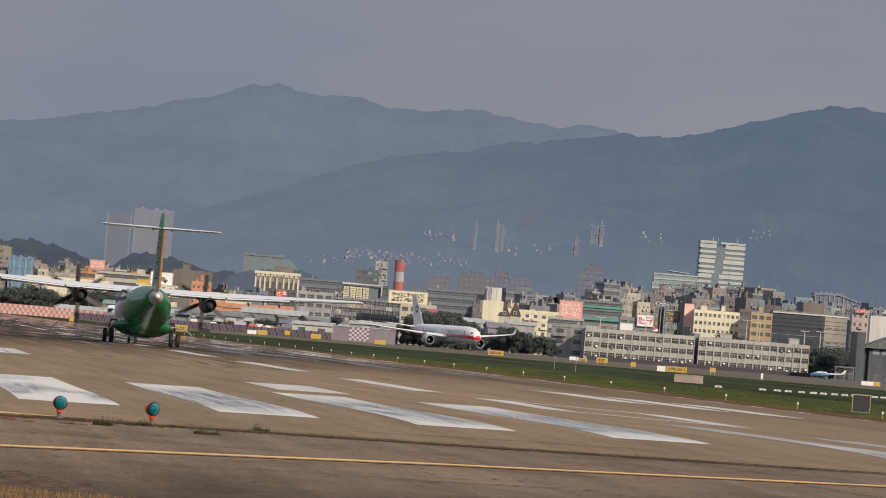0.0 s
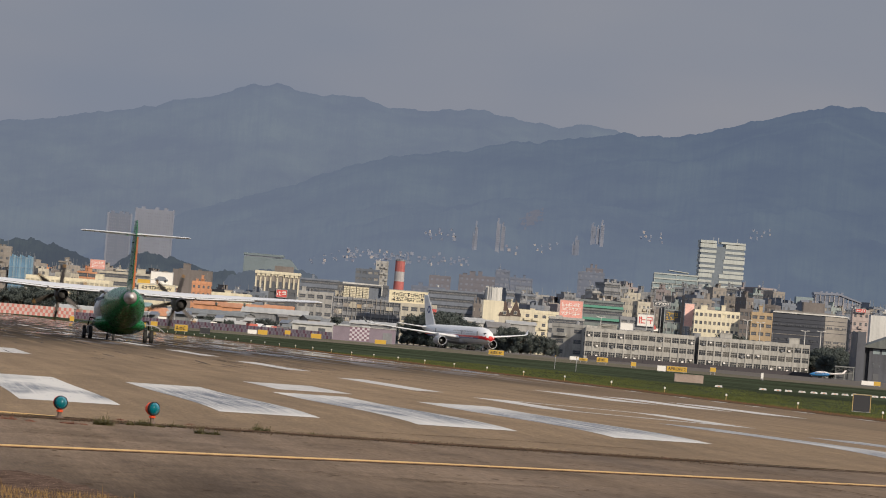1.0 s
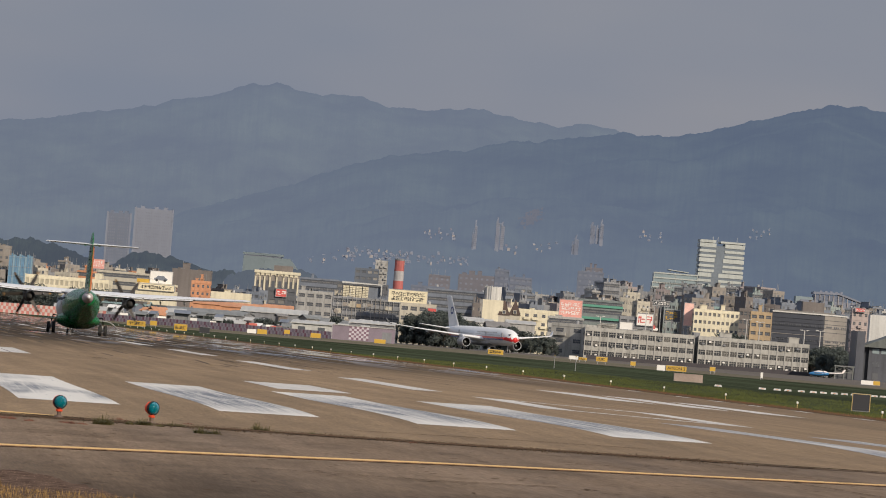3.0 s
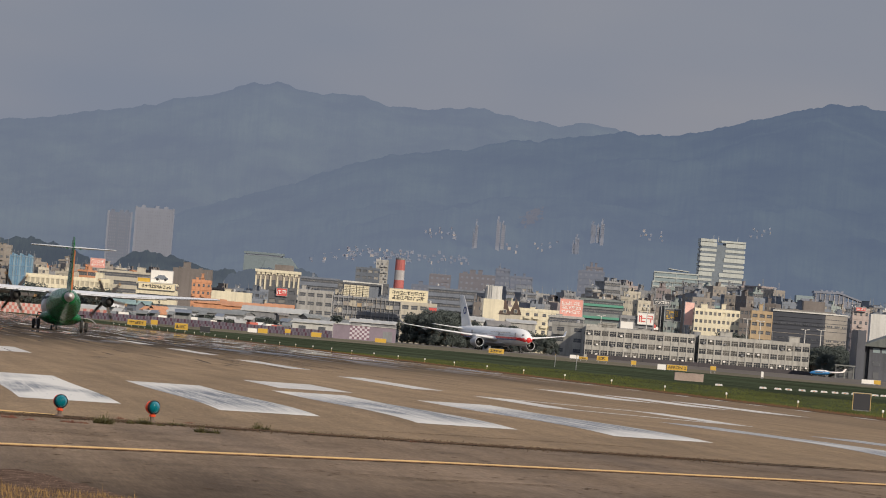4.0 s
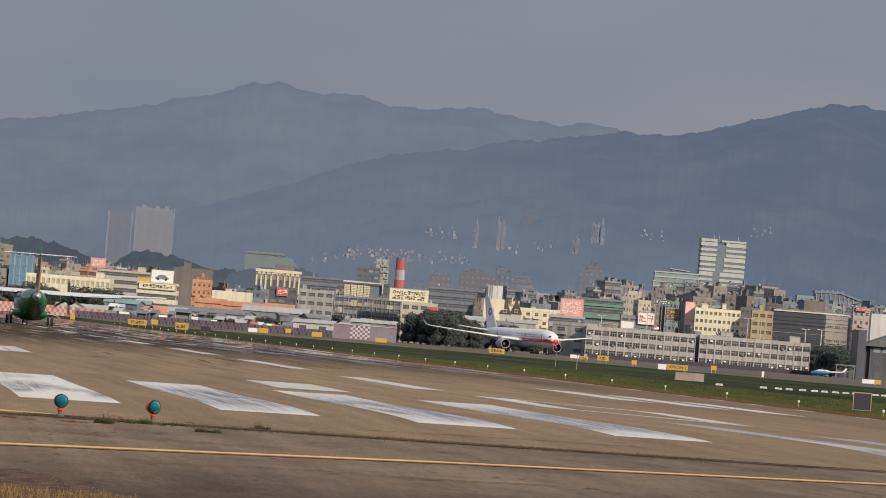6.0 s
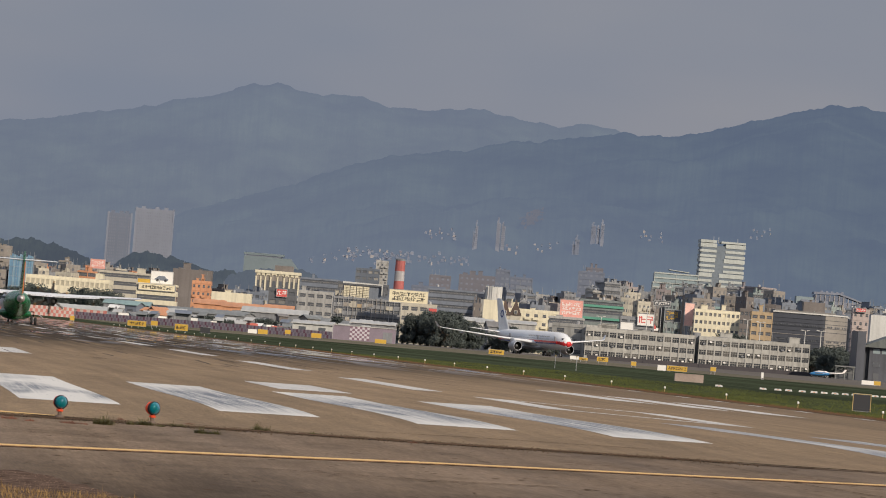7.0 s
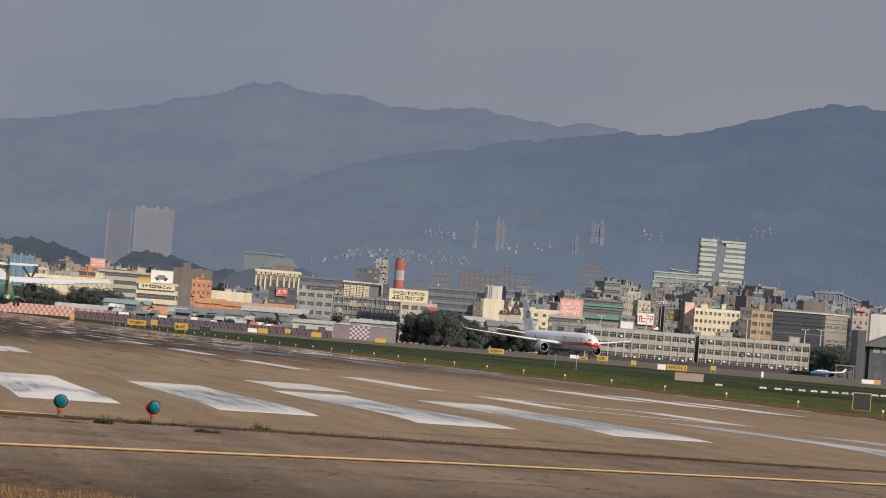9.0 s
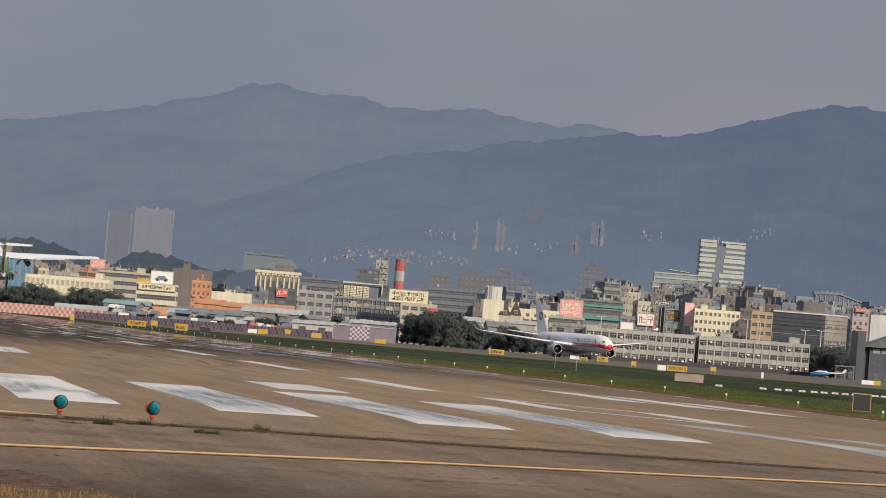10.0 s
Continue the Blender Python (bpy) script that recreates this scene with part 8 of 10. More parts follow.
def cart_shelter(x, y, rz):
    top = base("cart_shelter", x, y, GROUND, rz, "open shelter with a greyed white frame beside the hangar", "shelter")
    for px in (-3.1, 0, 3.1):
        for py in (0, 2.4):
            part("post", boxes((px - 0.1, px + 0.1, py - 0.1, py + 0.1, 0, 4.3)), SHELTER, top)
    part("roof", boxes((-3.5, 3.5, -0.3, 2.7, 4.31, 4.7)), SHELTER, top)
    part("rail", boxes((-3.1, 3.1, -0.2, -0.11, 2.3, 2.55)), SHELTER, top)
    for px in (-3.1, 0):
        bm = bmesh.new()
        tube(bm, [(px + 0.1, -0.04, 2.6), (px + 3.0, -0.04, 4.25)], [0.06, 0.06], 6)
        tube(bm, [(px + 0.1, 0.04, 4.25), (px + 3.0, 0.04, 2.6)], [0.06, 0.06], 6)
        part("cross_brace", bm, SHELTER, top)
    part("back_panel", boxes((-3.0, 3.0, 2.52, 2.6, 0.1, 3.4)), W_DARK, top)


# both stack colours are muted to stand in for haze
STACK_PALE = material("white stack paint in haze", (0.40, 0.385, 0.39), 0.8, 0.2, 0.3, 1.5, streak=0.3)
STACK_RED = material("red stack paint in haze", (0.42, 0.125, 0.115), 0.8, 0.2, 0.3, 1.5, streak=0.3)


def chimney(x, y, h, r):
    top = base("chimney", x, y, GROUND, 0, "tall industrial chimney with red and white bands", "chimney")
    bands = ((0, 0.28, STACK_PALE), (0.28, 0.45, STACK_RED), (0.45, 0.62, STACK_PALE), (0.62, 0.75, STACK_RED), (0.75, 0.87, STACK_PALE), (0.87, 1.0, STACK_RED))
    for a, b, m in bands:
        bm = bmesh.new()
        tube(bm, [(0, 0, h * a), (0, 0, h * b)], [r * (1.25 - 0.25 * a), r * (1.25 - 0.25 * b)], 24)
        part("band", bm, m, top, smooth=False)
    bm = bmesh.new()
    tube(bm, [(0, 0, h * 0.999), (0, 0, h + 0.6)], [r * 1.06, r * 1.06], 24)
    part("rim", bm, W_GREY, top)


def drum_tower(x, y, z0, z1, r):
    top = base("water_drum", x, y, z0, 0, "white ribbed drum standing on a cream tower", "water tower")
    bm = bmesh.new()
    tube(bm, [(0, 0, 0), (0, 0, z1 - z0)], [r, r], 20)
    part("drum", bm, W_WHITE, top)
    for k in range(10):
        a = 2 * math.pi * k / 10
        part("rib", boxes((r * math.cos(a) - 0.2, r * math.cos(a) + 0.2, r * math.sin(a) - 0.2, r * math.sin(a) + 0.2, 0, z1 - z0 + 0.3)), W_WHITE, top)


def gable_tower(x, y, z0, z1, w, rz):
    top = base("gabled_house", x, y, GROUND, rz, "narrow house with a steep brown roof", "house")
    part("wall", boxes((-w / 2, w / 2, 0, 6, 0, z0)), W_CREAM, top)
    bm = bmesh.new()
    v = [bm.verts.new(p) for p in ((-w / 2 - 0.3, -0.3, z0), (w / 2 + 0.3, -0.3, z0), (w / 2 + 0.3, 6.3, z0), (-w / 2 - 0.3, 6.3, z0), (0, 1.2, z1), (0, 4.8, z1))]
    for f4 in ((0, 1, 4), (1, 2, 5, 4), (2, 3, 5), (3, 0, 4, 5), (3, 2, 1, 0)):
        bm.faces.new([v[i] for i in f4])
    part("roof", bm, ROOF_BROWN, top)
    part("dormer", boxes((-0.7, 0.7, -0.5, 1.0, z0 + 0.4, z0 + 1.9)), W_CREAM, top)
    part("window", boxes((-0.5, 0.5, -0.56, -0.502, z0 + 0.6, z0 + 1.7)), GLASS, top)


BARK = material("grey-brown bark", (0.09, 0.07, 0.05), 0.95, 0.3, 2.0, 12.0, space="Object")
# leaf colour is lifted towards grey to stand in for haze
LEAF = material("dark evergreen leaves", (0.078, 0.092, 0.086), 0.95, 0.3, 0.25, 3.0, spec=0.1)


def tree_mesh(seed):
    """A tree of unit height: tapered trunk, limbs and leaf sprays set on uneven boughs."""
    r = random.Random(seed)
    bt, bl = bmesh.new(), bmesh.new()
    tube(bt, [(0, 0, -0.01), (0.01, 0, 0.15), (0.0, 0.015, 0.34), (0.02, 0, 0.6)], [0.035, 0.028, 0.022, 0.008], 7)
    boughs = []
    for k in range(24):
        a = k * 2.4 + r.uniform(-0.4, 0.4)
        z0 = 0.2 + 0.35 * r.random()
        rad = r.uniform(0.16, 0.46)
        p1 = Vector((math.cos(a) * rad, math.sin(a) * rad, r.uniform(0.12, 0.86)))
        tube(bt, [(0, 0, z0), tuple(Vector((0, 0, z0)).lerp(p1, 0.5) + Vector((0, 0, 0.03))), tuple(p1)], [0.012, 0.008, 0.003], 5)
        boughs.append((p1, r.uniform(0.11, 0.19)))
    boughs += [(Vector((r.uniform(-0.1, 0.1), r.uniform(-0.1, 0.1), r.uniform(0.6, 0.88))), 0.16) for _ in range(4)]
    for c, br in boughs:
        for _ in range(150):
            d = Vector((r.gauss(0, 1), r.gauss(0, 1), r.gauss(0, 0.8))).normalized() * br * r.uniform(0.55, 1.05)
            p = c + d
            if p.z < 0.02 or p.z > 1.0:
                continue
            n = (d.normalized() + Vector((r.uniform(-0.8, 0.8), r.uniform(-0.8, 0.8), r.uniform(-0.3, 0.9)))).normalized()
            u = n.orthogonal().normalized()
            w = n.cross(u)
            s = r.uniform(0.018, 0.036)
            v = [bl.verts.new(p + q) for q in (u * s, w * s * 0.7 + n * s * 0.2, -u * s, -w * s * 0.7 + n * s * 0.2)]
            bl.faces.new(v)
    return bt, bl


TREES = []
for s in (11, 12, 13):
    bt, bl = tree_mesh(s)
    mt, ml = bpy.data.meshes.new("trunk"), bpy.data.meshes.new("crown")
    bt.to_mesh(mt), bl.to_mesh(ml)
    bt.free(), bl.free()
    mt.materials.append(BARK), ml.materials.append(LEAF)
    TREES.append((mt, ml))


def plant_tree(x, y, h, turn, kind):
    top = base("tree", x, y, GROUND, turn, "dense dark green broadleaf tree behind the taxiway", "tree", "airfield trees")
    for name, me in zip(("trunk", "crown"), TREES[kind]):
        ob = new(name, me)
        ob.parent = top
        ob.scale = (h, h, h)
    return top


def lamp_mast(x, y, h, rz):
    top = base("street_lamp", x, y, GROUND, rz, "tall grey lamp mast with two heads", "street lamp", "lamp masts")
    bm = bmesh.new()
    tube(bm, [(0, 0, 0), (0, 0, h)], [0.22, 0.14], 8)
    part("pole", bm, W_WHITE, top)
    part("arm", boxes((-1.2, 1.2, -0.08, 0.08, h + 0.001, h + 0.15)), W_WHITE, top)
    for s in (-1, 1):
        part("lamp_head", boxes((s * 1.2 - 0.5, s * 1.2 + 0.5, -0.25, 0.25, h + 0.151, h + 0.4)), W_WHITE, top)


def marker_cone(x, y):
    top = base("edge_marker", x, y, GROUND, -12, "low white marker box lying in the grass", "marker", "white grass markers")
    bm = bmesh.new()
    v = [bm.verts.new(p) for p in ((-0.31, -0.2, 0), (0.31, -0.2, 0), (0.31, 0.2, 0), (-0.31, 0.2, 0), (-0.26, -0.13, 0.15), (0.26, -0.13, 0.15), (0.26, 0.13, 0.15), (-0.26, 0.13, 0.15))]
    for f4 in ((3, 2, 1, 0), (4, 5, 6, 7), (0, 1, 5, 4), (1, 2, 6, 5), (2, 3, 7, 6), (3, 0, 4, 7)):
        bm.faces.new([v[i] for i in f4])
    part("body", bm, W_WHITE, top)
    part("stripe", boxes((-0.08, 0.1, -0.195, -0.16, 0.03, 0.09)), W_ORANGE, top)


def van(x, y, rz, paint, label, h):
    """A small delivery van: box body, cab with windscreen, wheels."""
    top = base("van", x, y, GROUND, rz, label, "van", "vehicles behind the fence")
    bm = boxes((-0.95, 0.95, -2.6, 1.0, 0.35, h))
    part("cargo_box", bm, paint, top)
    bm = bmesh.new()
    v = [bm.verts.new((s, yy, zz)) for s in (-0.9, 0.9) for yy, zz in ((1.02, 0.35), (2.5, 0.35), (2.5, 1.1), (1.9, 1.95), (1.02, 1.95))]
    bm.faces.new(v[:5][::-1]), bm.faces.new(v[5:])
    for k in range(5):
        bm.faces.new((v[k], v[(k + 1) % 5], v[5 + (k + 1) % 5], v[5 + k]))
    part("cab", bm, paint, top)
    part("windscreen", boxes((-0.8, 0.8, 2.2, 2.3, 1.2, 1.75)), GLASS, top)
    for wx in (-0.8, 0.8):
        for wy in (-1.7, 1.7):
            bm = bmesh.new()
            tube(bm, [(wx - 0.12, wy, 0.34), (wx + 0.12, wy, 0.34)], [0.34, 0.34], 10)
            part("wheel", bm, RUBBER, top)


def low_wall(a, b, h):
    a, b = Vector(a), Vector(b)
    ang = math.degrees(math.atan2((b - a).y, (b - a).x))
    top = base("boundary_wall", a.x, a.y, GROUND, ang, "low dark boundary wall before the airport offices", "wall")
    n = 12
    w = (b - a).length / n
    for k in range(n):
        part("panel", boxes((k * w + 0.03, (k + 1) * w - 0.03, 0, 0.25, 0, h)), W_BASE, top)
        part("pier", boxes((k * w - 0.15, k * w + 0.029, -0.1, 0.35, 0, h + 0.2)), W_BASE, top)
    return top


def arcade_front(x, y, w, h, rz):
    """Cream front of columns carrying round arches, dark bays behind, under a heavy cornice."""
    top = base("arcade_building", x, y, GROUND, rz, "cream building with a row of round arches on columns", "building")
    part("wall", boxes((-w / 2, w / 2, 0.5, 16, 0, h - 0.6)), W_TAN, top, "shaded wall behind the arches")
    part("cornice", boxes((-w / 2 - 0.4, w / 2 + 0.4, -0.25, 16.2, h - 0.599, h + 0.9)), W_BRIGHT, top)
    bays = (1.9, 1.9, 2.4, 3.2, 3.2, 2.4, 1.9, 1.9)
    k0 = w / (sum(bays) + 0.9 * (len(bays) + 1))
    cx = -w / 2
    zs = h - 2.9
    for k, b in enumerate(bays + (0,)):
        c = 0.9 * k0
        part("column", boxes((cx, cx + c, 0.0, 0.49, 0, zs)), W_BRIGHT, top)
        part("capital", boxes((cx - 0.12, cx + c + 0.12, -0.1, 0.48, zs + 0.001, zs + 0.45)), W_BRIGHT, top)
        if not b:
            break
        cx += c
        b *= k0
        # spandrel with a round arch cut out of it
        bm = bmesh.new()
        r, mx, n = b / 2, cx + b / 2, 8
        z1 = h - 0.6
        arc = [(mx - r * math.cos(math.pi * i / n), zs + 0.45 + r * 0.9 * math.sin(math.pi * i / n)) for i in range(n + 1)]
        for (ax, az), (bx, bz) in zip(arc, arc[1:]):
            v = [bm.verts.new((px, yy, pz)) for yy in (0.1, 0.45) for px, pz in ((ax, az), (bx, bz), (bx, max(z1, bz + 0.05)), (ax, max(z1, az + 0.05)))]
            for f4 in ((0, 1, 2, 3), (7, 6, 5, 4), (0, 4, 5, 1)):
                bm.faces.new([v[q] for q in f4])
        bmesh.ops.remove_doubles(bm, verts=bm.verts, dist=0.001)
        bmesh.ops.recalc_face_normals(bm, faces=bm.faces)
        part("arch", bm, W_BRIGHT, top)
        part("balustrade", boxes((cx + 0.05, cx + b - 0.05, 0.1, 0.39, h * 0.60, h * 0.64)), W_BRIGHT, top)
        part("window", boxes((cx + b * 0.2, cx + b * 0.8, 0.4, 0.49, h * 0.66, h * 0.86)), GLASS, top)
        cx += b
    part("roof_house", boxes((-2, 8, 4, 12, h + 0.9, h + 4.0)), W_BROWN, top)


def car_picture(x, y, z, rz):
    """The flat silhouette of a car on a hoarding."""
    bm = bmesh.new()
    body = ((-2.6, 0.5), (2.6, 0.5), (2.7, 1.2), (1.9, 1.5), (1.2, 2.3), (-1.2, 2.3), (-2.0, 1.5), (-2.7, 1.3))
    bm.faces.new([bm.verts.new((px, 0, pz)) for px, pz in body])
    ob = tagged(part("car_picture", bm, W_SLATE), "printed picture of a grey car on a hoarding", "picture")
    ob.matrix_world = pose(x, y, z, 0, 0, rz)
    for cx in (-1.6, 1.6):
        bm = bmesh.new()
        bm.faces.new([bm.verts.new((cx + 0.55 * math.cos(2 * math.pi * i / 14), -0.03, 0.55 + 0.55 * math.sin(2 * math.pi * i / 14))) for i in range(14)])
        part("wheel_picture", bm, INK, ob)

ground_sign("guidance_sign", 127.3, 719.8, 3.20, 0.80, -7.0, SIGN_YELLOW, "yellow guidance sign reading APRON 2", legs=0.18, text="APRON 2")
ground_sign("guidance_sign", 124.9, 720.1, 1.33, 0.80, -7.0, SIGN_WHITE, "blank white back of a guidance sign", legs=0.12)
ground_sign("guidance_sign", 52.6, 900.3, 3.62, 0.99, -7.0, SIGN_YELLOW, "yellow guidance sign with dark lettering", legs=0.20, bars=3)
ground_sign("guidance_sign", 57.8, 849.3, 2.38, 1.14, -7.0, SIGN_YELLOW, "yellow guidance sign with dark lettering", legs=0.12, bars=4)
ground_sign("guidance_sign", 40.1, 901.9, 0.88, 0.88, -7.0, SIGN_YELLOW, "small yellow guidance sign on the grass", legs=0.29)
ground_sign("guidance_sign", 57.8, 929.9, 1.36, 0.91, -7.0, SIGN_YELLOW, "small yellow guidance sign on the grass", legs=0.53)
ground_sign("guidance_sign", 135.6, 990.9, 3.29, 0.97, -7.0, SIGN_YELLOW, "yellow guidance sign with dark lettering", legs=0.12, bars=5)
ground_sign("guidance_sign", 142.5, 889.2, 2.19, 0.88, -7.0, SIGN_YELLOW, "small yellow guidance sign on the grass", legs=0.51, bars=7)
ground_sign("guidance_sign", 144.7, 939.4, 1.85, 0.69, -7.0, SIGN_WHITE, "small white guidance sign on the grass", legs=0.44)
ground_sign("guidance_sign", 146.6, 939.3, 1.7, 0.52, -7.0, SIGN_YELLOW, "small yellow guidance sign on the grass", legs=0.42, bars=11)
ground_sign("guidance_sign", 140.3, 839.1, 0.93, 0.72, -7.0, SIGN_YELLOW, "small yellow guidance sign on the grass", legs=0.31)
ground_sign("guidance_sign", 145.7, 788.1, 0.97, 0.68, -7.0, SIGN_YELLOW, "small yellow guidance sign on the grass", legs=0.53)
ground_sign("guidance_sign", 106.8, 1246.3, 2.59, 1.22, -7.0, SIGN_YELLOW, "yellow guidance sign on the grass", legs=0.12)
ground_sign("guidance_sign", 104.0, 1246.6, 2.44, 1.07, -7.0, SIGN_WHITE, "white guidance sign on the grass", legs=0.12)
ground_sign("guidance_sign", 118.0, 1295.3, 1.58, 1.11, -7.0, SIGN_YELLOW, "small yellow guidance sign on the grass", legs=0.64)
ground_sign("guidance_sign", 126.0, 1294.3, 2.85, 1.27, -7.0, SIGN_YELLOW, "small yellow guidance sign on the grass", legs=0.17)
ground_sign("guidance_sign", 138.4, 1242.4, 3.05, 1.07, -7.0, SIGN_YELLOW, "small yellow guidance sign on the grass", legs=0.12)
ground_sign("guidance_sign", 194.0, 882.9, 2.85, 0.77, -7.0, SIGN_WHITE, "small white guidance sign on the grass", legs=0.15)
ground_sign("guidance_sign", 195.6, 882.7, 1.32, 0.77, -7.0, SIGN_YELLOW, "small yellow guidance sign on the grass", legs=0.17)
ground_sign("guidance_sign", 134.9, 688.7, 0.36, 0.80, -7.0, SIGN_WHITE, "white marker post beside the taxiway", legs=0.26)
ground_sign("distance_board", 58.5, 798.8, 1.75, 0.97, -7.0, INK, "black distance board beside the runway", legs=0.12)
ground_sign("distance_board", 49.73, 227.63, 0.84, 0.80, -11.0, INK, "black square board with a yellow frame in the grass", legs=0.06)
board_frame = tagged(part("board_frame", boxes((-0.46, -0.425, -0.11, 0.11, 0.02, 0.9), (0.425, 0.46, -0.11, 0.11, 0.02, 0.9), (-0.425, 0.425, -0.11, 0.11, 0.865, 0.9)), PEG), "yellow frame of a black square board", "frame")
board_frame.matrix_world = pose(49.73, 227.63, GROUND, 0, 0, -11.0)
conc = tagged(part("concrete_box", boxes((-1.30, 1.30, 0, 1.2, -0.02, 0.66), (-1.32, 1.32, -0.02, 1.22, 0.661, 0.71)), CONC_BOX), "low rough concrete service box in the grass", "service box")
conc.matrix_world = pose(74.4, 414.0, GROUND, 0, 0, -7.0)
arcade_front(217.4, 2472.0, 23.6, 31.7, -7.0)
car_picture(116.62, 1852.60, 16.68, -7.0)
hoarding("checker_barrier", (36.4, 1552.2), (70.4, 1573.2), 3.4, 3, 1.05, (PINK_P, BARRIER_PALE), "red and white checkered barrier at the airfield edge")
hoarding("striped_fence", (70.6, 1573.2), (150.4, 1492.8), 2.3, 2, 0.76, (PURPLE, LILAC, MAROON, LILAC), "purple and lilac hoarding fence of narrow boards")
hoarding("checker_barrier", (72.1, 1593.1), (82.4, 1591.9), 3.2, 3, 1.05, (PINK_P, BARRIER_PALE), "red and white checkered barrier behind the hoarding fence")
site_hut(158.5, 1471.7, -7.0)
helicopter(320.6, 1532.3, 91.0)
hangar(361.7, 1617.9, -7.0)
cart_shelter(336.4, 1570.7, -7.0)
chimney(238.6, 2086.5, 37.1, 2.17)
drum_tower(248.8, 1839.4, 18.7, 25.2, 3.16)
gable_tower(252.9, 1832.8, 14.5, 20.8, 4.2, -7.0)
gable_tower(257.2, 1832.3, 14.8, 21.1, 4.2, -7.0)
plant_tree(194.8, 1661.6, 8.1, 43, 1)
plant_tree(196.1, 1653.1, 10.5, 157, 1)
plant_tree(197.6, 1647.9, 11.3, 81, 1)
plant_tree(201.0, 1655.2, 12.7, 260, 1)
plant_tree(201.5, 1641.0, 11.6, 18, 0)
plant_tree(206.0, 1659.6, 13.5, 216, 2)
plant_tree(204.4, 1630.2, 11.5, 90, 1)
plant_tree(208.5, 1642.7, 11.5, 263, 2)
plant_tree(213.9, 1661.1, 11.1, 212, 2)
plant_tree(215.9, 1657.5, 9.9, 303, 1)
plant_tree(217.8, 1655.3, 8.8, 204, 2)
plant_tree(200.9, 1671.5, 9.2, 142, 1)
plant_tree(204.3, 1678.0, 11.4, 232, 1)
plant_tree(206.6, 1673.6, 12.8, 233, 1)
plant_tree(211.1, 1681.5, 13.5, 85, 2)
plant_tree(213.3, 1680.1, 11.3, 258, 2)
plant_tree(215.5, 1669.6, 9.8, 159, 2)
plant_tree(230.9, 1702.5, 7.3, 319, 0)
plant_tree(232.9, 1695.6, 7.1, 97, 2)
plant_tree(234.9, 1704.5, 8.0, 302, 0)
plant_tree(239.7, 1717.3, 9.7, 69, 1)
plant_tree(237.1, 1689.9, 9.8, 216, 2)
plant_tree(239.0, 1683.6, 8.4, 127, 2)
plant_tree(240.0, 1685.8, 7.2, 20, 2)
plant_tree(244.8, 1695.3, 6.2, 80, 2)
plant_tree(248.3, 1700.4, 6.6, 22, 0)
plant_tree(246.4, 1674.9, 7.6, 315, 2)
plant_tree(249.6, 1677.5, 6.4, 15, 1)
plant_tree(352.5, 1705.6, 10.1, 135, 1)
plant_tree(355.0, 1702.9, 11.4, 115, 0)
plant_tree(353.8, 1687.7, 11.5, 229, 0)
plant_tree(359.5, 1705.3, 12.9, 167, 0)
plant_tree(358.8, 1688.1, 11.9, 214, 2)
plant_tree(361.4, 1696.3, 10.6, 29, 1)
plant_tree(360.4, 1680.8, 8.7, 325, 0)
plant_tree(348.6, 1684.4, 8.4, 126, 0)
plant_tree(344.8, 1649.1, 8.5, 116, 2)
plant_tree(352.5, 1669.8, 9.6, 350, 1)
plant_tree(355.9, 1674.3, 8.7, 196, 1)
plant_tree(356.9, 1664.8, 7.1, 52, 0)
plant_tree(52.0, 1862.9, 8.1, 12, 2)
plant_tree(55.8, 1850.8, 10.2, 194, 0)
plant_tree(59.2, 1862.4, 10.6, 222, 1)
plant_tree(61.7, 1855.0, 10.8, 214, 2)
plant_tree(65.2, 1867.9, 12.5, 245, 1)
plant_tree(67.3, 1869.3, 11.0, 187, 1)
plant_tree(71.5, 1867.6, 10.9, 350, 1)
plant_tree(72.5, 1842.9, 10.8, 344, 0)
plant_tree(76.3, 1832.8, 8.9, 237, 0)
plant_tree(80.7, 1843.9, 8.1, 12, 1)
plant_tree(83.2, 1847.9, 10.1, 251, 0)
plant_tree(85.5, 1833.9, 12.1, 71, 1)
plant_tree(88.9, 1823.6, 11.0, 41, 2)
plant_tree(94.0, 1843.3, 12.8, 354, 0)
plant_tree(95.9, 1843.8, 11.3, 254, 1)
plant_tree(99.3, 1835.4, 9.4, 137, 1)
plant_tree(331.1, 1767.4, 14.1, 214, 1)
plant_tree(332.1, 1760.2, 14.5, 250, 2)
plant_tree(333.9, 1765.1, 13.4, 43, 2)
plant_tree(171.3, 1700.3, 8.3, 90, 2)
plant_tree(172.3, 1693.9, 8.3, 44, 2)
plant_tree(135.6, 1647.1, 3.9, 151, 1)
plant_tree(137.4, 1647.7, 5.2, 224, 0)
plant_tree(139.0, 1625.6, 5.4, 216, 0)
plant_tree(142.2, 1630.5, 5.4, 86, 0)
plant_tree(146.9, 1647.8, 4.9, 183, 2)
plant_tree(149.5, 1638.2, 4.3, 304, 1)
plant_tree(115.2, 1641.3, 3.7, 247, 1)
plant_tree(119.5, 1661.6, 4.9, 331, 1)
plant_tree(122.6, 1654.8, 5.0, 337, 0)
plant_tree(127.7, 1666.1, 4.3, 318, 0)
plant_tree(130.2, 1658.5, 4.0, 325, 0)
plant_tree(113.6, 1726.5, 2.5, 238, 2)
plant_tree(93.4, 1660.4, 2.5, 110, 2)
plant_tree(136.6, 1629.6, 2.5, 51, 1)
plant_tree(164.6, 1624.0, 2.5, 300, 2)
plant_tree(93.1, 1624.4, 2.5, 313, 2)
plant_tree(124.8, 1678.8, 2.5, 239, 2)
plant_tree(94.2, 1615.4, 2.5, 1, 1)
plant_tree(131.0, 1609.9, 2.5, 302, 1)
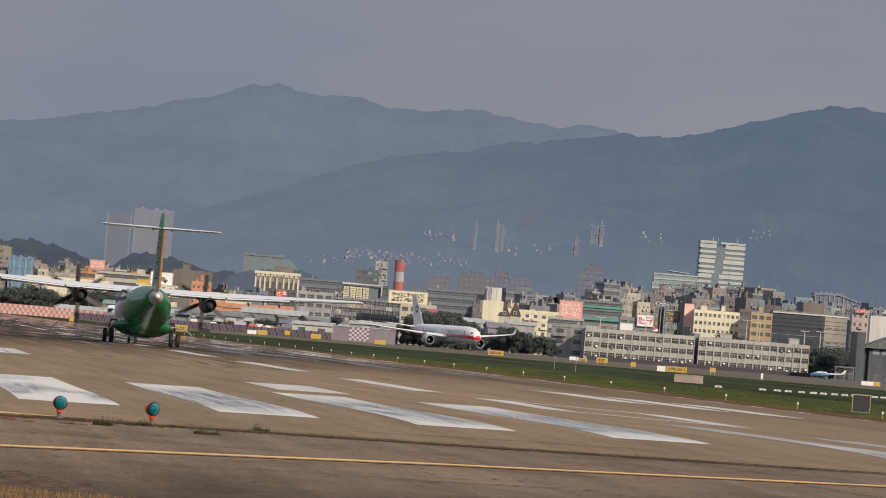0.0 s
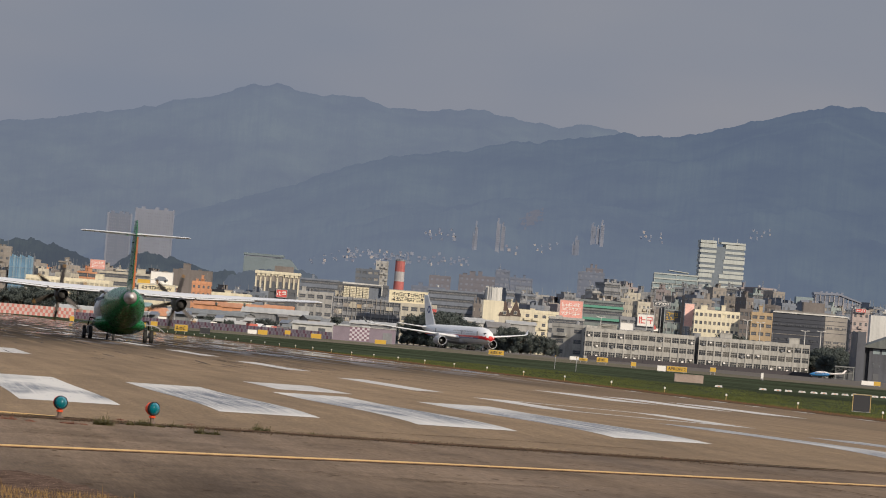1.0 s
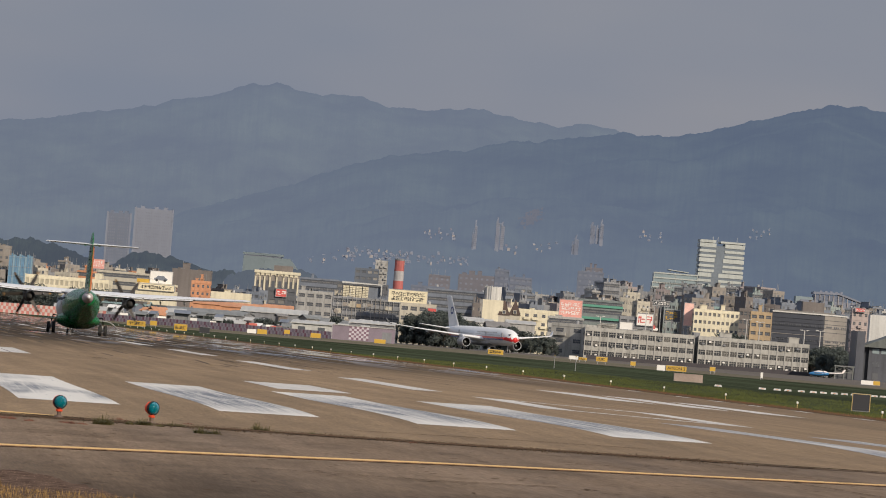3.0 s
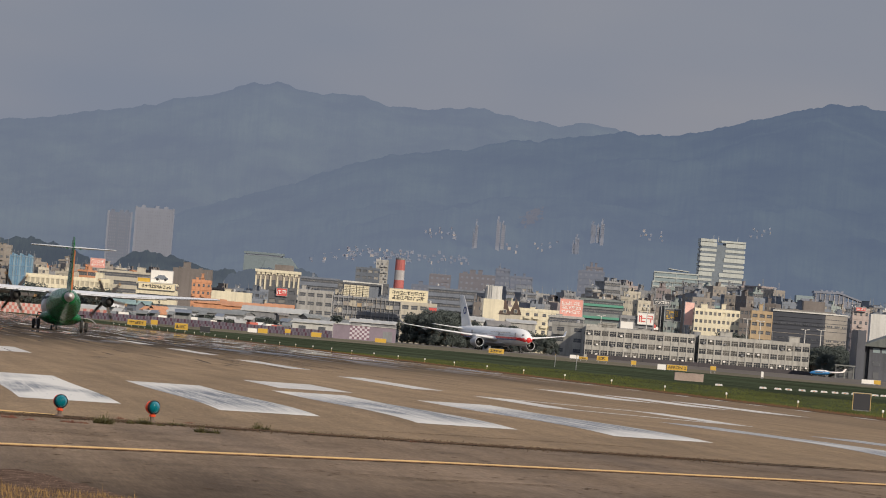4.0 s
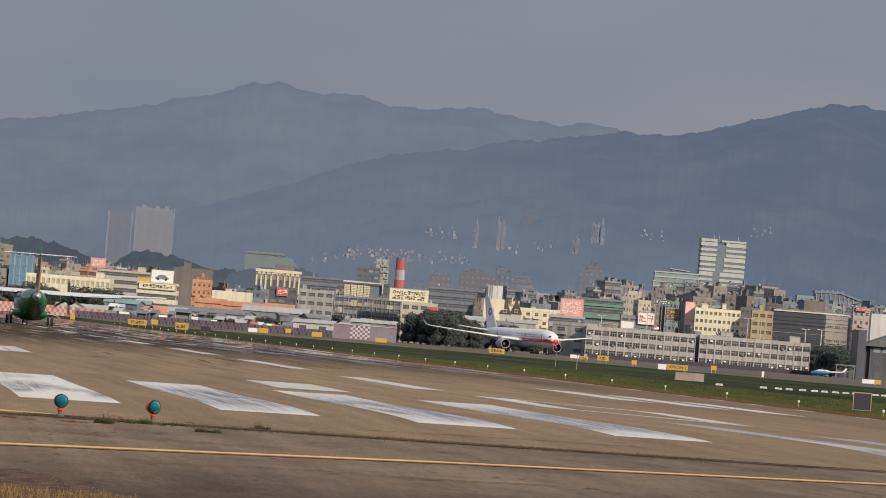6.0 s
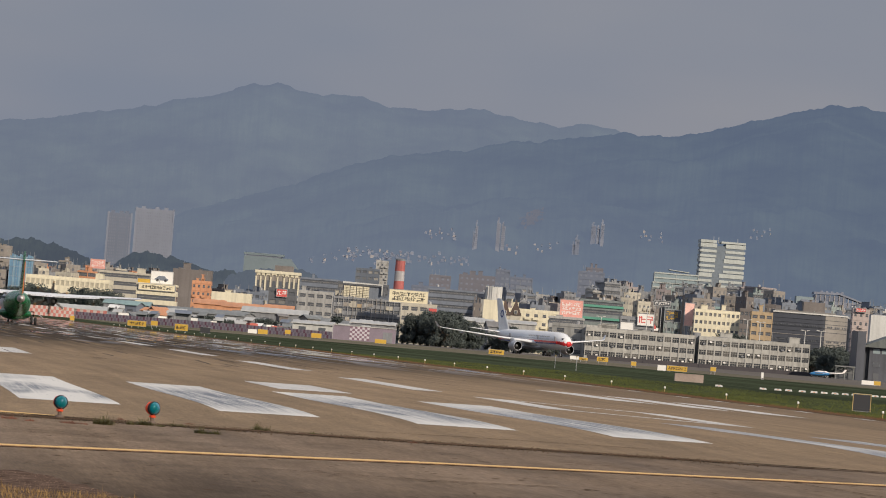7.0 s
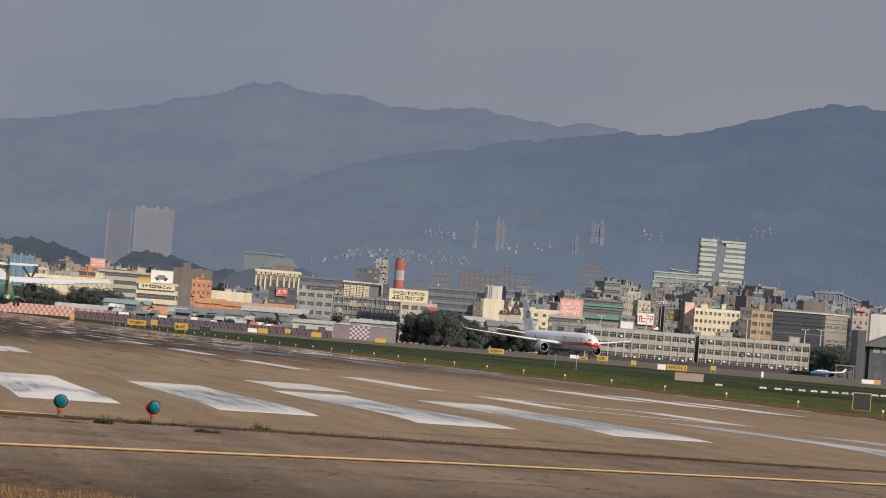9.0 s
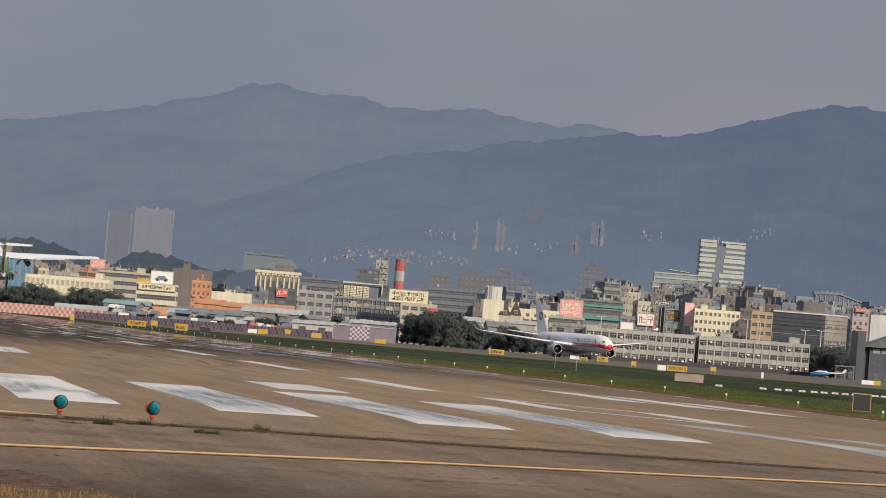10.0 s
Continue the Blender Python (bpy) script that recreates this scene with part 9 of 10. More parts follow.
plant_tree(180.9, 1657.3, 2.5, 257, 1)
plant_tree(78.2, 1710.1, 2.5, 88, 1)
plant_tree(106.1, 1717.4, 2.5, 69, 0)
plant_tree(92.2, 1669.0, 2.5, 150, 0)
plant_tree(77.6, 1739.1, 2.5, 187, 0)
plant_tree(135.6, 1660.7, 2.5, 346, 1)
plant_tree(133.5, 1694.5, 2.5, 154, 0)
plant_tree(102.2, 1649.9, 2.5, 159, 2)
plant_tree(153.5, 1723.4, 2.5, 260, 2)
plant_tree(100.9, 1720.1, 2.5, 76, 2)
plant_tree(143.6, 1631.1, 2.5, 234, 2)
plant_tree(104.2, 1734.6, 2.5, 57, 2)
plant_tree(167.1, 1646.1, 2.5, 163, 1)
plant_tree(80.3, 1629.9, 2.5, 226, 1)
plant_tree(129.4, 1698.9, 2.5, 327, 0)
plant_tree(176.0, 1609.0, 2.5, 121, 1)
plant_tree(94.7, 1656.3, 2.5, 182, 0)
plant_tree(170.3, 1706.1, 2.5, 324, 1)
lamp_mast(332.0, 1732.4, 19.3, -7.0)
lamp_mast(337.0, 1731.8, 18.8, -7.0)
lamp_mast(355.0, 1734.6, 17.0, -7.0)
lamp_mast(361.0, 1733.9, 17.3, -7.0)
lamp_mast(299.2, 1766.7, 21.1, -7.0)
lamp_mast(275.4, 1729.3, 16.0, -7.0)
marker_cone(69.1, 370.7)
marker_cone(74.6, 380.1)
marker_cone(76.5, 383.3)
marker_cone(77.9, 385.7)
marker_cone(79.7, 388.8)
marker_cone(81.3, 391.5)
marker_cone(82.7, 394.0)
marker_cone(84.2, 396.5)
marker_cone(85.6, 398.8)
marker_cone(87.0, 401.3)
marker_cone(88.4, 403.6)
marker_cone(89.9, 406.1)
marker_cone(91.2, 408.4)
van(119.5, 1633.8, 72, W_GREY, "grey delivery van parked behind the fence", 3.0)
van(140.0, 1619.1, 126, SIGN_WHITE, "white delivery van parked behind the fence", 3.0)
van(158.5, 1631.3, 110, SIGN_WHITE, "white delivery van parked behind the fence", 3.3)
van(106.9, 1625.2, 56, SIGN_WHITE, "white delivery van parked behind the fence", 2.5)
van(126.6, 1604.5, 85, W_GREY, "grey delivery van parked behind the fence", 2.3)
van(174.5, 1601.4, 60, W_SLATE, "blue-grey delivery van parked behind the fence", 2.2)
van(112.5, 1611.3, 111, SIGN_WHITE, "white delivery van parked behind the fence", 2.7)
van(132.8, 1602.6, 81, RED_P, "red delivery van parked behind the fence", 2.5)
van(142.8, 1597.1, 66, W_GREY, "grey delivery van parked behind the fence", 2.7)
van(182.3, 1624.1, 70, W_GREY, "grey delivery van parked behind the fence", 2.7)
van(101.5, 1611.8, 107, SIGN_WHITE, "white delivery van parked behind the fence", 3.0)
van(80.8, 1644.5, 111, SIGN_WHITE, "white delivery van parked behind the fence", 2.3)
van(91.3, 1638.7, 85, W_SLATE, "blue-grey delivery van parked behind the fence", 2.5)
van(110.0, 1622.6, 77, SIGN_WHITE, "white delivery van parked behind the fence", 3.0)
van(140.9, 1609.6, 81, SIGN_WHITE, "white delivery van parked behind the fence", 2.7)
van(141.5, 1605.6, 98, RED_P, "red delivery van parked behind the fence", 2.8)
van(135.5, 1640.0, 117, W_SLATE, "blue-grey delivery van parked behind the fence", 2.7)
van(119.7, 1618.7, 120, SIGN_WHITE, "white delivery van parked behind the fence", 2.7)
van(137.6, 1596.1, 90, SIGN_WHITE, "white delivery van parked behind the fence", 2.4)
van(117.4, 1615.7, 51, SIGN_WHITE, "white delivery van parked behind the fence", 2.3)
van(111.8, 1602.0, 84, SIGN_WHITE, "white delivery van parked behind the fence", 3.3)
van(112.4, 1634.5, 54, W_SLATE, "blue-grey delivery van parked behind the fence", 3.2)
van(101.0, 1618.9, 52, RED_P, "red delivery van parked behind the fence", 3.0)
van(132.0, 1593.2, 123, RED_P, "red delivery van parked behind the fence", 3.1)
van(132.5, 1625.1, 61, SIGN_WHITE, "white delivery van parked behind the fence", 2.7)
van(88.0, 1602.1, 87, SIGN_WHITE, "white delivery van parked behind the fence", 3.1)
van(142.5, 1621.1, 100, W_GREY, "grey delivery van parked behind the fence", 3.1)
van(174.6, 1621.7, 112, RED_P, "red delivery van parked behind the fence", 2.9)
low_wall((262.0, 1670.5), (343.1, 1660.5), 1.45)
# ---- aircraft ----
P_GREEN = material("glossy green aircraft paint", (0.010, 0.16, 0.050), 0.28, 0.12, 0.5, 6.0, space="Object")
P_WHITE = material("white aircraft paint", (0.76, 0.76, 0.75), 0.35, 0.06, 0.5, 6.0, space="Object")
P_GREY = material("grey aircraft metal", (0.42, 0.42, 0.43), 0.4, 0.12, 0.8, 8.0, metal=0.3, space="Object")
P_ORANGE = material("orange aircraft stripe", (0.40, 0.135, 0.05), 0.4, 0.08, 0.5, 6.0, space="Object")
P_RED = material("red aircraft paint", (0.62, 0.03, 0.03), 0.3, 0.08, 0.5, 6.0, space="Object")
P_CONE = material("worn pinkish-grey tail cone", (0.46, 0.40, 0.38), 0.5, 0.2, 1.5, 10.0, space="Object")
P_LIP = material("bare polished lip metal", (0.75, 0.75, 0.76), 0.35, 0.08, 0.8, 8.0, metal=0.5, space="Object")
P_BLUE = material("dark blue aircraft stripe", (0.04, 0.06, 0.20), 0.3, 0.08, 0.5, 6.0, space="Object")
P_PALE = material("pale green swoosh paint", (0.16, 0.30, 0.20), 0.35, 0.1, 0.5, 6.0, space="Object")
P_NAC = material("dark nacelle paint", (0.034, 0.033, 0.032), 0.7, 0.35, 0.8, 6.0, space="Object")
P_DARK = material("sooty dark metal", (0.010, 0.010, 0.010), 0.95, 0.2, 1.0, 8.0, space="Object", spec=0.05)
P_BLADE = material("dark propeller blade", (0.070, 0.060, 0.052), 0.6, 0.15, 2.0, 10.0, space="Object")
P_TIP = material("yellow blade tip", (0.30, 0.17, 0.06), 0.5, 0.1, 2.0, 10.0, space="Object")
P_GLASS = material("cockpit glass", (0.02, 0.025, 0.03), 0.1, 0.1, 2.0, 10.0, space="Object")


def lofted(bm, sections):
    """A wing through sections (x, leading edge y, z, chord, thickness); y forward. Thin, rounded at the front."""
    prof = ((0, 0), (0.03, 0.55), (0.12, 0.9), (0.3, 1.0), (0.6, 0.7), (1.0, 0.06), (1.0, -0.02), (0.6, -0.35), (0.3, -0.5), (0.12, -0.5), (0.03, -0.38))
    rings = []
    for x, yl, z, c, t in sections:
        rings.append([bm.verts.new((x, yl - c * a, z + t * 0.62 * b)) for a, b in prof])
    n = len(prof)
    for r0, r1 in zip(rings, rings[1:]):
        for k in range(n):
            bm.faces.new((r0[k], r0[(k + 1) % n], r1[(k + 1) % n], r1[k]))
    bm.faces.new(rings[0][::-1])
    bm.faces.new(rings[-1])
    bmesh.ops.recalc_face_normals(bm, faces=bm.faces)


def fin(bm, sections):
    """An upright aerofoil: sections (z, leading edge y, chord, thickness)."""
    prof = ((0, 0), (0.06, 0.6), (0.25, 1.0), (0.6, 0.8), (1.0, 0.12), (1.0, -0.12), (0.6, -0.8), (0.25, -1.0), (0.06, -0.6))
    rings = [[bm.verts.new((t * 0.5 * b, yl - c * a, z)) for a, b in prof] for z, yl, c, t in sections]
    n = len(prof)
    for r0, r1 in zip(rings, rings[1:]):
        for k in range(n):
            bm.faces.new((r0[k], r0[(k + 1) % n], r1[(k + 1) % n], r1[k]))
    bm.faces.new(rings[0][::-1])
    bm.faces.new(rings[-1])
    bmesh.ops.recalc_face_normals(bm, faces=bm.faces)


def wheel_pair(parent, x, y, r, gap, w, name="wheel"):
    for s in (-1, 1):
        bm = bmesh.new()
        cx = x + s * gap / 2
        tube(bm, [(cx - w / 2, y, r), (cx - w * 0.38, y, r), (cx + w * 0.38, y, r), (cx + w / 2, y, r)], [r * 0.82, r, r, r * 0.82], 18)
        tyre = part(name, bm, RUBBER, parent, smooth=False)
        bm = bmesh.new()
        tube(bm, [(cx - w * 0.52, y, r), (cx + w * 0.52, y, r)], [r * 0.45, r * 0.45], 12)
        part("rim", bm, P_GREY, tyre)


def turboprop():
    top = base("turboprop_airliner", 16.6, 280, 0.17, 0, "green and white twin turboprop airliner on its take-off run", "airplane")
    # fuselage, forward white, tail green; its underside sweeps up to the tail cone
    zc = 2.12
    fw = [(0, 12.6, zc - 0.35), (0, 12.3, zc - 0.3), (0, 11.4, zc - 0.15), (0, 10.0, zc), (0, 6.0, zc + 0.02), (0, 0.0, zc + 0.02), (0, -2.4, zc + 0.04)]
    fr = [0.1, 0.5, (1.0, 0.98), (1.32, 1.3), (1.43, 1.42), (1.43, 1.42), (1.43, 1.41)]
    bm = bmesh.new()
    tube(bm, fw, fr, 28)
    part("fuselage", bm, P_WHITE, top, smooth=True)
    bm = bmesh.new()
    tube(bm, [(0, -2.4, zc + 0.04), (0, -4.5, zc + 0.08), (0, -7.0, zc + 0.18), (0, -9.5, zc + 0.36), (0, -11.6, zc + 0.58), (0, -13.0, zc + 0.68)],
         [(1.435, 1.415), (1.42, 1.38), (1.28, 1.22), (0.98, 0.92), (0.66, 0.60), (0.44, 0.42)], 28)
    part("rear_fuselage", bm, P_GREEN, top, "green painted rear fuselage", smooth=True)
    bm = bmesh.new()
    tube(bm, [(0, -13.0, zc + 0.68), (0, -13.6, zc + 0.71), (0, -14.1, zc + 0.73), (0, -14.35, zc + 0.74)], [(0.445, 0.43), (0.36, 0.35), (0.2, 0.2), 0.07], 20)
    part("tail_cone", bm, P_CONE, top, "bare metal tail cone", smooth=True)
    bm = bmesh.new()
    ball(bm, (0, -14.36, zc + 0.74), 0.14, 12, 8)
    part("tail_light", bm, P_WHITE, top, "white tail light housing", smooth=True)
    # curved green edge against the white, sweeping up over the back
    bm = bmesh.new()
    tube(bm, [(0, -2.2, zc + 0.035), (0, -2.6, zc + 0.045)], [(1.445, 1.425), (1.443, 1.42)], 28, caps=False)
    part("stripe", bm, P_WHITE, top, "white band against the green tail")
    bm = bmesh.new()
    for k in range(24):
        v = []
        for back, aa in ((0.0, k), (0.0, k + 1), (0.13, k + 1), (0.13, k)):
            a = radians(5 + aa * 170 / 24)
            yy = -6.6 + 1.6 * abs(math.cos(a)) - back
            rx = interp(((-9.5, 0.98), (-7.0, 1.28), (-4.5, 1.42), (-2.4, 1.435)), yy) + 0.02
            rz = interp(((-9.5, 0.92), (-7.0, 1.22), (-4.5, 1.38), (-2.4, 1.415)), yy) + 0.02
            mid = interp(((-9.5, 0.36), (-7.0, 0.18), (-4.5, 0.08), (-2.4, 0.04)), yy)
            v.append(bm.verts.new((rx * math.cos(a), yy, zc + mid + rz * math.sin(a))))
        bm.faces.new(v)
    bmesh.ops.remove_doubles(bm, verts=bm.verts, dist=0.001)
    part("tail_line", bm, P_WHITE, top, "thin white line arching over the green tail")
    # belly fairing with gear sponsons
    bm = bmesh.new()
    tube(bm, [(0, 4.0, 1.1), (0, 2.6, 1.12), (0, 0, 1.12), (0, -2.0, 1.14), (0, -3.4, 1.22), (0, -5.0, 1.42)], [(0.3, 0.1), (1.4, 0.6), (1.78, 0.70), (1.66, 0.66), (1.25, 0.50), (0.4, 0.14)], 24)
    part("gear_fairing", bm, P_GREEN, top, "green belly fairing", smooth=True)
    # pale streak under the tail
    bm = bmesh.new()
    pts = ((-0.06, -12.9, zc + 0.22), (0.04, -12.9, zc + 0.22), (-0.12, -9.2, zc - 0.53), (-0.5, -9.2, zc - 0.42))
    v = [bm.verts.new(p) for p in pts] + [bm.verts.new((p[0], p[1], p[2] + 0.05)) for p in pts]
    for f4 in ((3, 2, 1, 0), (4, 5, 6, 7), (0, 1, 5, 4), (1, 2, 6, 5), (2, 3, 7, 6), (3, 0, 4, 7)):
        bm.faces.new([v[i] for i in f4])
    part("tail_streak", bm, P_PALE, top, "pale swoosh under the tail")
    bm = bmesh.new()
    tube(bm, [(0, 3.4, 3.14), (0, 2.2, 3.22), (0, 0.5, 3.25), (0, -1.4, 3.23), (0, -2.6, 3.12)], [(0.3, 0.1), (1.15, 0.3), (1.3, 0.36), (1.2, 0.34), (0.4, 0.14)], 18)
    part("wing_fairing", bm, P_WHITE, top, "white fairing over the wing joint", smooth=True)
    # wing: level centre, tapered outer panels
    for s in (-1, 1):
        bm = bmesh.new()
        lofted(bm, [(0.0, 1.55, 3.28, 2.57, 0.44), (s * 4.9, 1.5, 3.30, 2.57, 0.44), (s * 9.5, 1.15, 3.48, 2.0, 0.32), (s * 13.2, 0.85, 3.64, 1.52, 0.2), (s * 13.52, 0.6, 3.65, 1.1, 0.1)])
        wing = part("wing", bm, P_WHITE, top, smooth=False)
        for a, b, z0, z1, c in ((1.5, 4.9, 3.18, 3.19, 0.62), (5.0, 8.9, 3.19, 3.36, 0.55)):
            bm = bmesh.new()
            lofted(bm, [(s * a, -0.78, z0, c, 0.16), (s * b, -0.82 + (b > 6) * 0.08, z1, c * 0.9, 0.14)])
            part("flap", bm, P_WHITE, wing)
            # added dark strip that stands for the shade under the flap
            bm = bmesh.new()
            lofted(bm, [(s * a, -1.12, z0 - 0.09, 0.2, 0.045), (s * b, -1.10 + (b > 6) * 0.06, z1 - 0.085, 0.18, 0.04)])
            part("flap_shade", bm, P_DARK, wing, "dark strip painted as shade under the flap")
        bm = bmesh.new()
        lofted(bm, [(s * 9.1, -0.72, 3.40, 0.42, 0.1), (s * 13.0, -0.62, 3.60, 0.34, 0.08)])
        part("aileron", bm, P_GREY, wing)
        # added dark strips stand for the shaded gap above the flaps
        for a, b, z0, z1 in ((1.5, 4.9, 3.27, 3.28), (4.95, 13.0, 3.28, 3.62)):
            bm = bmesh.new()
            lofted(bm, [(s * a, -0.72, z0, 0.34, 0.045), (s * b, -0.72 + (b > 6) * 0.14, z1, 0.3, 0.04)])
            part("flap_gap_shade", bm, P_DARK, wing, "dark strip painted as the shaded gap above the flaps")
        for xx in (2.9, 6.4, 8.3):
            bm = bmesh.new()
            z = 3.05 + max(0, xx - 5) * 0.04
            tube(bm, [(s * xx, 0.4, z - 0.02), (s * xx, -0.6, z - 0.12), (s * xx, -1.5, z - 0.06)], [0.03, (0.07, 0.14), 0.02], 8)
            part("flap_track_fairing", bm, P_WHITE, wing)
        # nacelle and propeller
        bm = bmesh.new()
        tube(bm, [(s * 3.96, 4.3, 2.95), (s * 3.96, 4.1, 2.92), (s * 3.96, 3.2, 2.85), (s * 3.96, 1.5, 2.82), (s * 3.96, -0.6, 2.8), (s * 3.96, -1.9, 2.75), (s * 3.96, -2.5, 2.72)],
             [(0.25, 0.25), (0.34, 0.38), (0.40, 0.52), (0.43, 0.56), (0.41, 0.50), (0.36, 0.42), (0.32, 0.37)], 18)
        nac = part("nacelle", bm, P_NAC, top, smooth=True)
        bm = bmesh.new()
        tube(bm, [(s * 3.96, -1.7, 2.79), (s * 3.96, -2.3, 2.79), (s * 3.96, -2.78, 2.79)], [(0.02, 0.02), (0.30, 0.27), (0.31, 0.28)], 16, caps=False)
        tube(bm, [(s * 3.96, -2.78, 2.79), (s * 3.96, -2.3, 2.79)], [(0.33, 0.30), (0.33, 0.30)], 16, caps=False)
        part("exhaust", bm, P_DARK, nac, "black hollow exhaust pipe")
        prop = new("propeller")
        prop.parent = top
        prop.location = (s * 3.96, 4.45, 2.96)
        bm = bmesh.new()
        tube(bm, [(0, -0.2, 0), (0, 0.1, 0), (0, 0.4, 0), (0, 0.6, 0)], [0.28, 0.28, 0.2, 0.03], 14)
        part("spinner", bm, P_GREY, prop, smooth=True)
        for k in range(6):
            bm = bmesh.new()
            lofted(bm, [(0.2, 0.11, 0, 0.22, 0.1), (0.6, 0.18, 0, 0.36, 0.06), (1.3, 0.19, 0, 0.38, 0.04), (1.72, 0.16, 0, 0.32, 0.03)])
            for vv in bm.verts:
                c, sn = math.cos(0.8), math.sin(0.8)
                vv.co.y, vv.co.z = vv.co.y * c - vv.co.z * sn, vv.co.y * sn + vv.co.z * c
            blade = part("blade", bm, P_BLADE, prop)
            blade.matrix_local = pose(0, 0, 0, 0, 60 * k, 0)
            bm = bmesh.new()
            lofted(bm, [(1.73, 0.13, 0, 0.26, 0.03), (1.96, 0.09, 0, 0.18, 0.02)])
            for vv in bm.verts:
                vv.co.y, vv.co.z = vv.co.y * c - vv.co.z * sn, vv.co.y * sn + vv.co.z * c
            tip = part("blade_tip", bm, P_TIP, prop, "yellow blade tip")
            tip.matrix_local = pose(0, 0, 0, 0, 60 * k, 0)
        PROPS.append((prop, s))
        # main gear: leg from the fairing, two wheels
        bm = bmesh.new()
        tube(bm, [(s * 1.5, 0.2, 1.15), (s * 2.0, 0.1, 0.75), (s * 2.05, 0, 0.38)], [0.12, 0.1, 0.09], 10)
        part("main_gear_leg", bm, P_GREY, top)
        bm = bmesh.new()
        tube(bm, [(s * 1.3, -0.3, 1.35), (s * 1.95, -0.2, 1.42), (s * 2.05, 0, 0.9)], [0.05, 0.05, 0.05], 8)
        part("gear_strut", bm, P_DARK, top)
        bm = bmesh.new()
        prof = ((1.75, 1.18), (2.3, 1.16), (2.65, 1.06), (2.95, 0.88), (3.1, 0.74))
        for (xa, za), (xb, zb) in zip(prof, prof[1:]):
            v = [bm.verts.new((s * px, yy, pz)) for yy in (-0.55, 0.55) for px, pz in ((xa, za), (xb, zb), (xb, zb + 0.05), (xa, za + 0.05))]
            for f4 in ((3, 2, 1, 0), (4, 5, 6, 7), (0, 1, 5, 4), (1, 2, 6, 5), (2, 3, 7, 6), (3, 0, 4, 7)):
                bm.faces.new([v[i] for i in f4])
        part("gear_door", bm, P_GREY, top)
        wheel_pair(top, s * 2.05, 0, 0.43, 0.42, 0.25)
        # stabiliser
        bm = bmesh.new()
        lofted(bm, [(0, -12.4, 6.86, 1.7, 0.2), (s * 3.4, -12.75, 6.89, 1.05, 0.12), (s * 3.55, -12.9, 6.89, 0.8, 0.06)])
        st = part("stabiliser", bm, P_WHITE, top)
        bm = bmesh.new()
        lofted(bm, [(s * 0.35, -13.9, 6.87, 0.5, 0.1), (s * 3.4, -13.72, 6.9, 0.36, 0.07)])
        part("elevator", bm, P_WHITE, st)
        bm = bmesh.new()
        tube(bm, [(s * 0.55, -13.6, 6.78), (s * 0.55, -14.3, 6.74)], [0.07, 0.03], 8)
        part("hinge_fairing", bm, P_GREEN, st)
    bm = bmesh.new()
    fin(bm, [(2.9, -8.6, 4.2, 0.34), (3.5, -9.6, 3.5, 0.36), (5.2, -10.9, 2.7, 0.32), (6.7, -12.0, 2.1, 0.28), (7.35, -12.2, 2.0, 0.26), (7.78, -12.5, 1.5, 0.12)])
    fn = part("fin", bm, P_GREEN, top, "green tail fin")
    bm = bmesh.new()
    fin(bm, [(3.15, -13.05, 1.0, 0.2), (5.2, -13.5, 0.85, 0.19), (6.75, -13.95, 0.7, 0.16)])
    part("rudder", bm, P_GREEN, fn)
    bm = boxes((0.03, 0.165, -13.93, -12.4, 3.4, 6.7))
    part("fin_stripe", bm, P_ORANGE, fn, "orange stripe along the fin")
    bm = bmesh.new()
    fin(bm, [(3.3, -13.06, 0.97, 0.2), (5.2, -13.5, 0.83, 0.19), (6.7, -13.94, 0.68, 0.16)])
    for v in bm.verts:
        v.co.x += 0.035
    part("rudder_stripe", bm, P_ORANGE, fn, "orange stripe along the rudder")
    for z in (3.9, 4.8, 5.7, 6.3):
        part("rudder_hinge", boxes((-0.2, 0.2, -13.62, -13.5, z, z + 0.06)), P_DARK, fn)
    # nose gear
    bm = bmesh.new()
    tube(bm, [(0, 10.7, 1.3), (0, 10.75, 0.25)], [0.08, 0.07], 8)
    part("nose_gear_leg", bm, P_GREY, top)
    wheel_pair(top, 0, 10.75, 0.24, 0.42, 0.17, "nose_wheel")
    for k in range(16):
        for s in (-1, 1):
            part("cabin_window", boxes((s * 1.32 - 0.03, s * 1.32 + 0.035, 8.4 - k * 0.8, 8.65 - k * 0.8, 2.5, 2.85)), P_GLASS, top)
    part("windscreen", boxes((-0.85, 0.85, 11.0, 11.55, 2.5, 2.95)), P_GLASS, top)
    return top


